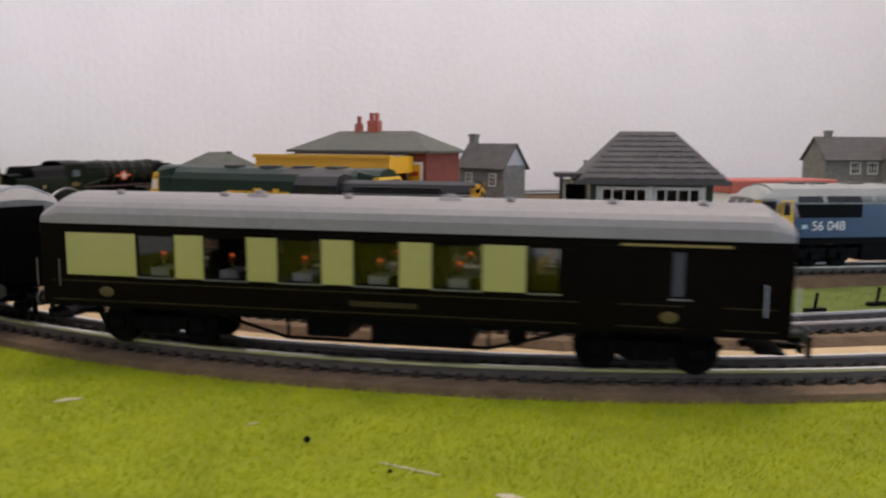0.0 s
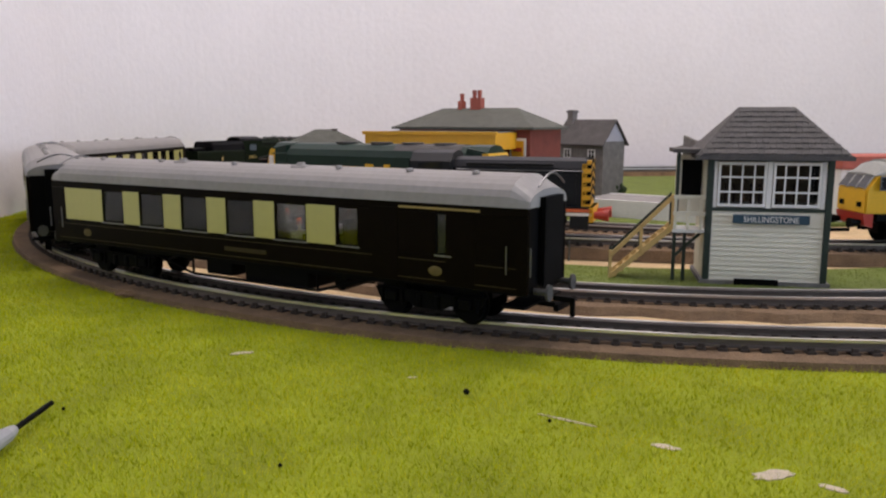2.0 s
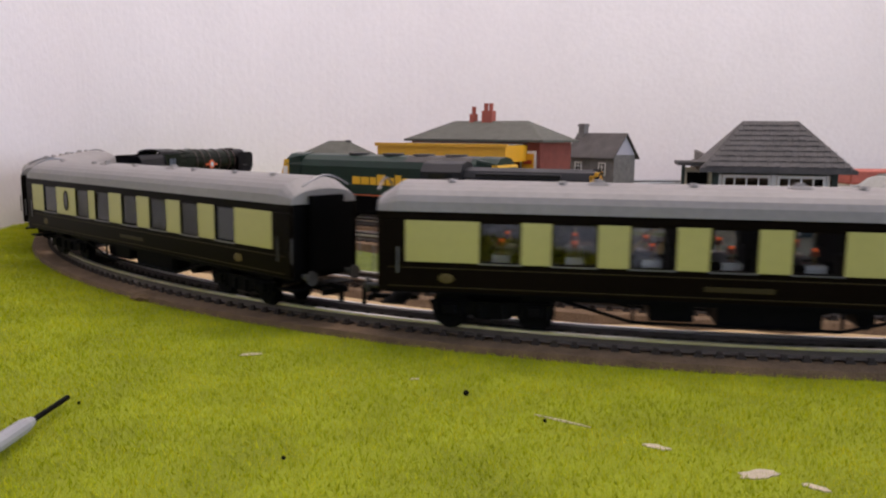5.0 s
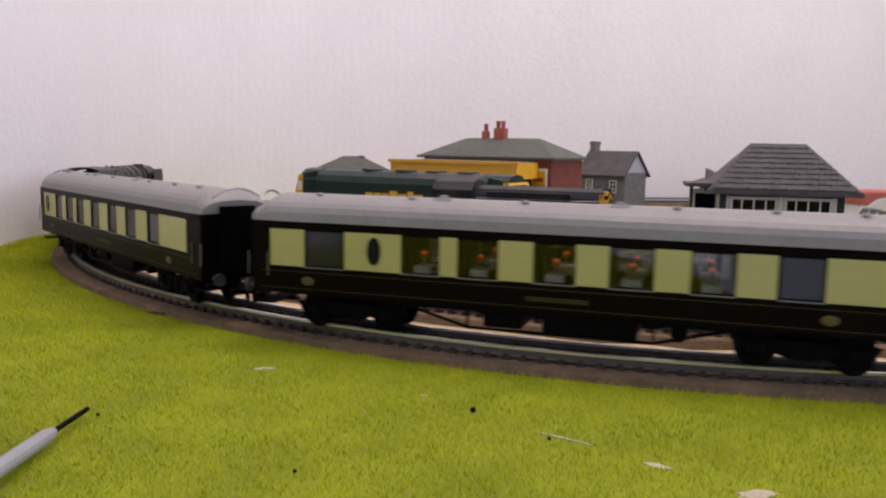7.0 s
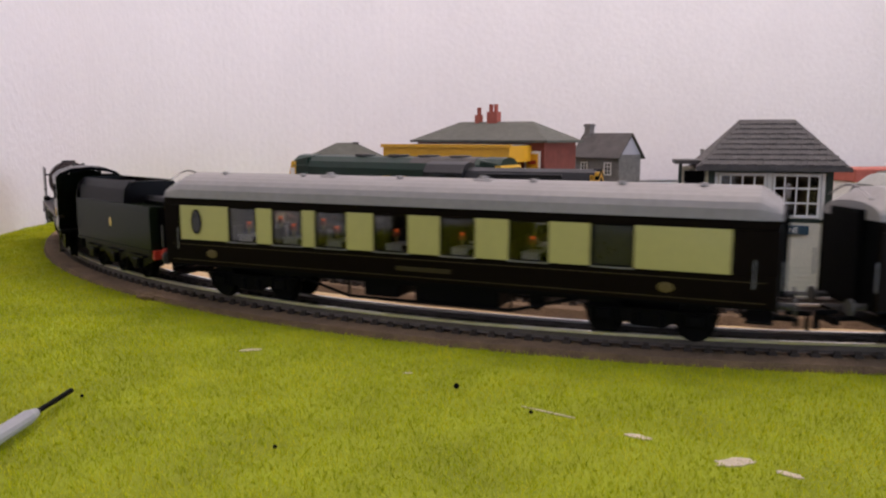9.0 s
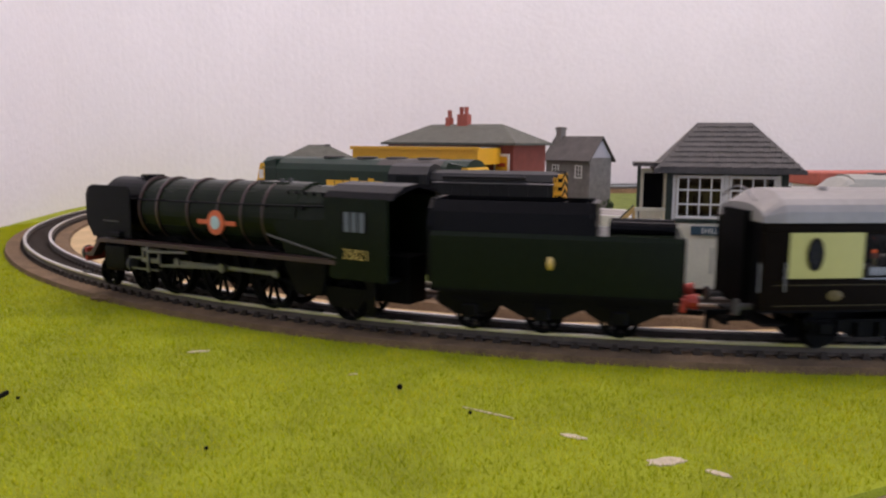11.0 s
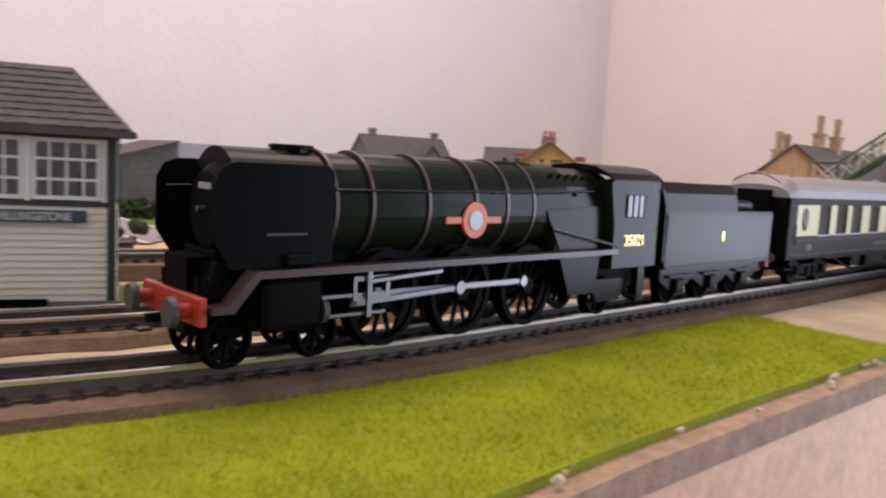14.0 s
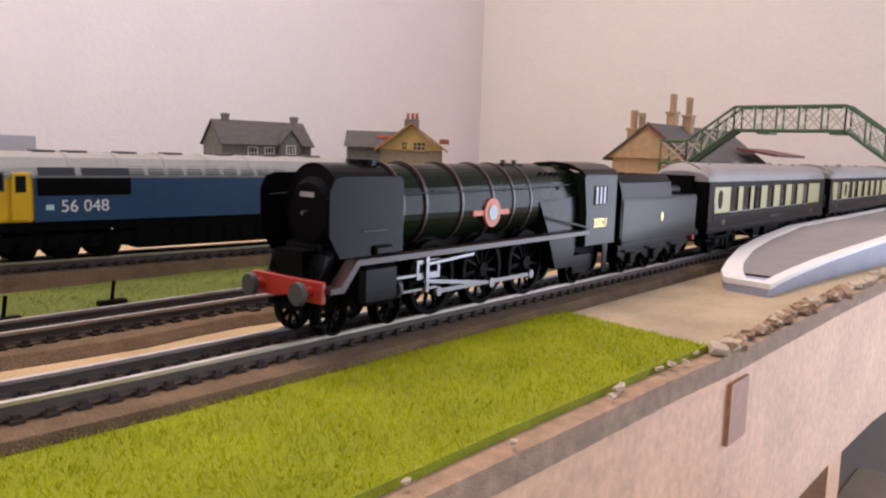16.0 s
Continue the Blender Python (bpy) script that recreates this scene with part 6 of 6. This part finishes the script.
        ob.matrix_basis = pose(0.0712, sy * (hw + 0.0003), 0.0240, 90, 0, 180 if sy > 0 else 0)
        part("data_panel", B(0.0855, 0.0890, *Y2(sy, hw - 0.0003, hw + 0.0003), 0.0250, 0.0275), M["pale_blue"], th)
        bm = B(-0.046, -0.030, *Y2(sy, hw - 0.0003, hw + 0.0003), 0.0325, 0.0345)
        prism(bm, [(-0.032, 0.0390), (-0.040, 0.0390), (-0.047, 0.0350), (-0.039, 0.0350)], "y", *sorted((sy * (hw - 0.0003), sy * (hw + 0.0003))))
        part("white_emblem", bm, M["white"], th, "white double-barred emblem")
    for x in (0.085, 0.070, 0.045, 0.020, -0.01, -0.04, -0.07):
        part("roof_hatch", B(x - 0.005, x + 0.005, -0.005, 0.005, 0.0518, 0.0530, bevel=0.0004), M["slate"], th)
    for x in (0.0775, 0.0540, 0.030, 0.005, -0.02):
        part("roof_seam", P([(a * 1.004, b + 0.0003) for a, b in up], "x", x - 0.0004, x + 0.0004), M["roof_grey"], th)


diesel_blue()


def diesel_green():
    L = 0.108
    th = thing("green_diesel", placed(0, 0, 0.0645, 0.7150, 141.0, 1.03, 1.0, 1.166, RAIL_Z), "dark green diesel locomotive with yellow cab end", "diesel locomotive")
    hw = 0.0174
    sec = [(-hw, 0.0185), (-hw, 0.0395), (-0.0150, 0.0440), (-0.0090, 0.0475), (0, 0.0486), (0.0090, 0.0475), (0.0150, 0.0440), (hw, 0.0395), (hw, 0.0185)]
    part("body", P(sec, "x", -L + 0.022, L - 0.022), M["fl_green"], th, "dark green body")
    part("underframe", B(-L + 0.004, L - 0.004, -0.0160, 0.0160, 0.0140, 0.0185), M["black"], th)
    part("fuel_tank", B(-0.030, 0.030, -0.0150, 0.0150, 0.0050, 0.0150, bevel=0.001), M["black"], th)
    for x in (-0.068, 0.068):
        diesel_bogie(th, x)
    for sx in (-1, 1):
        bm = P([(sx * (L - 0.022), 0.0185), (sx * L, 0.0185), (sx * L, 0.0310), (sx * (L - 0.004), 0.0440), (sx * (L - 0.022), 0.0470)], "y", -hw + 0.0006, hw - 0.0006)
        bmesh.ops.bevel(bm, geom=bm.edges[:], offset=0.0010, segments=2, affect="EDGES")
        cab = part("cab", bm, M["fl_green"], th, "green cab")
        part("yellow_front", P([(sx * (L - 0.0070), 0.0195), (sx * (L + 0.0010), 0.0195), (sx * (L + 0.0010), 0.0312), (sx * (L - 0.0030), 0.0436), (sx * (L - 0.0080), 0.0436)], "y", -0.0172, 0.0172), M["yellow"], cab, "yellow cab front")
        for a, b in ((-0.0140, -0.0010), (0.0010, 0.0140)):
            part("windscreen", P([(sx * (L + 0.0006), 0.0325), (sx * (L + 0.0014), 0.0327), (sx * (L - 0.0018), 0.0420), (sx * (L - 0.0026), 0.0418)], "y", a, b), M["dark_glass"], cab, "dark windscreen")
        for sy in (-1, 1):
            part("cab_window", B(*sorted((sx * (L - 0.0015), sx * (L - 0.0065))), *Y2(sy, hw - 0.0004, hw), 0.0315, 0.0385), M["white"], cab, "pale cab side window")
            part("buffer", C((sx * L, sy * 0.0113, 0.0138), (sx * (L + 0.006), sy * 0.0113, 0.0138), 0.0018, 0.0032, 12), M["black"], th)
        part("cab_roof", P([(a * 1.01, b + 0.0004) for a, b in sec[1:-1]], "x", *sorted((sx * (L - 0.022), sx * (L - 0.0045)))), M["fl_green"], cab)
    for sy in (-1, 1):
        for k, (a, b) in enumerate(((0.030, 0.022), (0.021, 0.013), (0.012, 0.006), (0.005, -0.003), (-0.004, -0.012), (-0.013, -0.019), (-0.020, -0.028))):
            part("emblem_bar", B(*sorted((a, b)), *Y2(sy, hw - 0.0003, hw + 0.0003), 0.0270, 0.0325 if k not in (3, 5) else 0.0345), M["yellow"], th, "yellow bar of brand lettering")
        part("orange_line", B(-L + 0.022, L - 0.022, *Y2(sy, hw - 0.0003, hw + 0.0003), 0.0190, 0.0196), M["orange"], th)
        for k in range(5):
            part("side_door", B(-0.080 + k * 0.009, -0.073 + k * 0.009, *Y2(sy, hw - 0.0003, hw + 0.0004), 0.0205, 0.0385), M["black"], th)
    for x in (-0.06, -0.03, 0.0, 0.035):
        part("roof_fan", C((x, 0, 0.0482), (x, 0, 0.0496), 0.009, n=20), M["slate"], th)
    part("roof_panel", P([(a * 1.004, b + 0.0003) for a, b in sec[2:-2]], "x", -0.08, -0.02), M["slate"], th, "grey roof panel")


diesel_green()


def shunter():
    th = thing("shunter", placed(0, 0, 0.1335, 0.5690, -26.0, 1.2, 1.0, 1.13, RAIL_Z), "black diesel shunter with yellow and black striped nose", "diesel shunter")
    k = M["shunter_grey"]
    part("frame", B(-0.054, 0.052, -0.0162, 0.0162, 0.0130, 0.0185), k, th)
    bm = P([(-0.0125, 0.0185), (-0.0125, 0.0400), (-0.0095, 0.0440), (0, 0.0458), (0.0095, 0.0440), (0.0125, 0.0400), (0.0125, 0.0185)], "x", -0.026, 0.048)
    part("hood", bm, k, th, "long black engine hood")
    bm = P([(-0.0172, 0.0185), (-0.0172, 0.0430), (-0.0110, 0.0478), (0, 0.0494), (0.0110, 0.0478), (0.0172, 0.0430), (0.0172, 0.0185)], "x", -0.050, -0.026)
    part("cab", bm, k, th, "black cab")
    for sy in (-1, 1):
        part("cab_window", B(-0.045, -0.031, *Y2(sy, 0.0170, 0.0175), 0.0345, 0.0420), M["dark_glass"], th)
        part("hood_handrail", C((-0.024, sy * 0.0135, 0.0385), (0.046, sy * 0.0135, 0.0385), 0.0004, n=6), M["steel"], th)
        part("hood_pipe", C((-0.018, sy * 0.0130, 0.0420), (0.030, sy * 0.0130, 0.0420), 0.0010, n=8), k, th)
        for q in range(6):
            part("hood_door", B(-0.022 + q * 0.011, -0.0125 + q * 0.011, *Y2(sy, 0.0122, 0.0129), 0.0200, 0.0370), k, th)
        part("buffer", C((0.052, sy * 0.0113, 0.0138), (0.060, sy * 0.0113, 0.0138), 0.0018, 0.0034, 12), M["red"], th, "red buffer")
        for x in (-0.026, 0.0, 0.026):
            spoked_wheel("wheel", th, x, sy, 0.0090, 9)
        part("white_band", B(-0.0535, 0.0515, *Y2(sy, 0.0158, 0.0165), 0.0135, 0.0152), M["white"], th, "white band along the frame")
        part("red_band", B(-0.0535, 0.0515, *Y2(sy, 0.0158, 0.0165), 0.0156, 0.0174), M["orange"], th, "orange-red band along the frame")
        part("steps", B(0.040, 0.050, *Y2(sy, 0.0150, 0.0170), 0.0060, 0.0130), k, th)
    n = part("striped_nose", B(0.048, 0.0500, -0.0126, 0.0126, 0.0185, 0.0445), M["canopy_yellow"], th, "orange-yellow nose end")
    for q in range(5):
        bm = P([(-0.0127, 0.0200 + q * 0.005), (-0.0127, 0.0222 + q * 0.005), (0.0, 0.0262 + q * 0.005), (0.0127, 0.0222 + q * 0.005), (0.0127, 0.0200 + q * 0.005), (0.0, 0.0240 + q * 0.005)], "x", 0.0460, 0.0503)
        part("stripe", bm, M["black"], n)
    part("nose_side", B(0.0455, 0.0481, -0.0127, 0.0127, 0.0185, 0.0425), M["canopy_yellow"], n)
    part("buffer_beam", B(0.0500, 0.0522, -0.0165, 0.0165, 0.0100, 0.0185), M["canopy_yellow"], th, "yellow buffer beam")


shunter()


# ---------- platform, footbridge ----------
def platform():
    """Right-hand platform with a ramped, rounded end and white edges."""
    th = thing("platform", pose(0, 0, 0), "grey model platform with white edges and ramped end", "platform")
    track_side = [(0.605, 0.2360), (0.622, 0.2435), (0.650, 0.2505), (0.695, 0.2595), (0.745, 0.2640), (0.82, 0.2655), (1.78, 0.2655)]
    near_side = [(0.600, 0.2130), (0.622, 0.2125), (0.650, 0.2110), (0.690, 0.2080), (0.745, 0.2020), (0.82, 0.1930), (1.78, 0.115)]

    def zt(x):
        return float(np.interp(x, (0.60, 0.68, 0.775, 0.83), (0.0080, 0.0130, 0.0185, 0.0212)))
    bm = bmesh.new()
    inner = 0.0075
    rows = []
    for (xa, ya), (xb, yb) in zip(track_side, near_side):
        rows.append([bm.verts.new(c) for c in ((xa, ya, -0.001), (xa, ya, zt(xa)), (xb, yb, zt(xb)), (xb, yb + 0.0005, -0.001))])
    for a, b in zip(rows, rows[1:]):
        for k in range(3):
            bm.faces.new((a[k], b[k], b[k + 1], a[k + 1]))
    bm.faces.new(rows[0])
    bmesh.ops.recalc_face_normals(bm, faces=bm.faces)
    part("side", bm, M["platform_side"], th, "blue-grey platform side")
    bm = bmesh.new()
    rows = []
    for (xa, ya), (xb, yb) in zip(track_side, near_side):
        m = (ya + yb) / 2
        rows.append([bm.verts.new((xa if k == 0 else xb, y, zt(xa) + 0.0012)) for k, y in enumerate((min(ya - 0.006, ya), max(yb + 0.006, yb)))])
    for a, b in zip(rows[1:], rows[2:]):
        bm.faces.new((a[0], b[0], b[1], a[1]))
    part("surface", bm, M["tarmac"], th, "grey speckled platform surface")
    for name_, line, s in (("white_edge", track_side, -1), ("white_edge", near_side, 1)):
        bm = bmesh.new()
        rows = []
        for i, (x, y) in enumerate(line):
            w = 0.0085 if s < 0 else 0.0055
            ox = 0.006 if i < 2 else 0
            rows.append([bm.verts.new(c) for c in ((x - 0.0006, y - s * 0.0008, zt(x) - 0.0006), (x - 0.0006, y - s * 0.0008, zt(x) + 0.0016), (x + ox, y + s * w, zt(x) + 0.0016), (x + ox, y + s * w, zt(x) - 0.0006))])
        for a, b in zip(rows, rows[1:]):
            for k in range(4):
                bm.faces.new((a[k], b[k], b[(k + 1) % 4], a[(k + 1) % 4]))
        bm.faces.new(rows[0])
        bmesh.ops.recalc_face_normals(bm, faces=bm.faces)
        part(name_, bm, M["white"], th, "white painted platform edge")
    part("end_edge", P([(0.5995, 0.2125), (0.6045, 0.2365), (0.613, 0.2365), (0.609, 0.2125)], "z", 0.0071, 0.0098), M["white"], th, "white painted ramp nose")


platform()


def lattice(parent, a, b, h0, h1, n, x, horizontal=True):
    """A truss panel run in the plane x = const, from (y, z) a to b: top and bottom chords, posts and crossed bars."""
    def bar(p, q, r, m):
        return part("truss_bar", C((x, p[0], p[1]), (x, q[0], q[1]), r, n=6), m, parent)
    for o, m in ((h0, M["bridge_green"]), (h1, M["bridge_green"])):
        part("chord", C((x, a[0], a[1] + o), (x, b[0], b[1] + o), 0.0013, n=6), m, parent, "green truss chord")
    for k in range(n + 1):
        f = k / n
        y, z = a[0] + (b[0] - a[0]) * f, a[1] + (b[1] - a[1]) * f
        bar((y, z + h0), (y, z + h1), 0.0009, M["bridge_green"])
        if k < n:
            g = (k + 1) / n
            y2, z2 = a[0] + (b[0] - a[0]) * g, a[1] + (b[1] - a[1]) * g
            bar((y, z + h0), (y2, z2 + h1), 0.0007, M["bridge_cream"])
            bar((y, z + h1), (y2, z2 + h0), 0.0007, M["bridge_cream"])


def footbridge():
    th = thing("footbridge", pose(0, 0, 0), "green and cream lattice footbridge over the tracks", "footbridge")
    xa, zb, h = 0.965, 0.098, 0.022
    for x in (xa, xa + 0.022):
        lattice(th, (0.363, zb), (0.266, zb), 0, h, 5, x)
        lattice(th, (0.408, 0.065), (0.363, zb), 0, h, 3, x)
        lattice(th, (0.266, zb), (0.200, 0.050), 0, h, 4, x)
        lattice(th, (0.435, 0.065), (0.408, 0.065), 0, h, 1, x)
    part("deck", B(xa, xa + 0.022, 0.266, 0.363, zb - 0.001, zb + 0.001), M["bridge_green"], th, "green bridge deck")
    part("landing", B(xa, xa + 0.022, 0.408, 0.435, 0.064, 0.066), M["bridge_green"], th, "green stair landing")
    for (y0, z0), (y1, z1) in (((0.408, 0.065), (0.363, zb)), ((0.266, zb), (0.200, 0.050))):
        part("stair_flight", P([(y0, z0), (y1, z1), (y1, z1 + 0.002), (y0, z0 + 0.002)], "x", xa, xa + 0.022), M["bridge_green"], th, "green stair flight")
    for x in (xa, xa + 0.022):
        for y, zt_ in ((0.435, 0.065), (0.408, 0.065), (0.200, 0.050)):
            part("leg", C((x, y, -0.001), (x, y, zt_), 0.0018, n=8), M["bridge_green"], th, "green bridge leg")
    for y in (0.335, 0.272):
        part("deck_bracket", B(xa - 0.001, xa + 0.023, y - 0.006, y + 0.006, zb - 0.0035, zb - 0.001), M["bridge_green"], th)


footbridge()

# second platform behind the loop, under the buff station
tagged(part("station_platform_2", B(0.93, 1.75, 0.378, 0.4150, -0.001, 0.013, bevel=0.0005), M["tarmac"]), "grey platform beside the loop track", "platform", kind="structure")

# point levers and track rods
for x, y in ((0.325, 0.404), (0.37, 0.410)):
    th = thing("point_lever", pose(x, y, 0), "small black point lever beside the loop track", "lever", "point levers")
    part("lever_base", B(-0.006, 0.006, -0.002, 0.002, 0.0, 0.003, bevel=0.0004), M["black"], th)
    part("lever_arm", C((0, 0, 0.003), (0.001, 0, 0.011), 0.0008, n=8), M["black"], th)


motions()
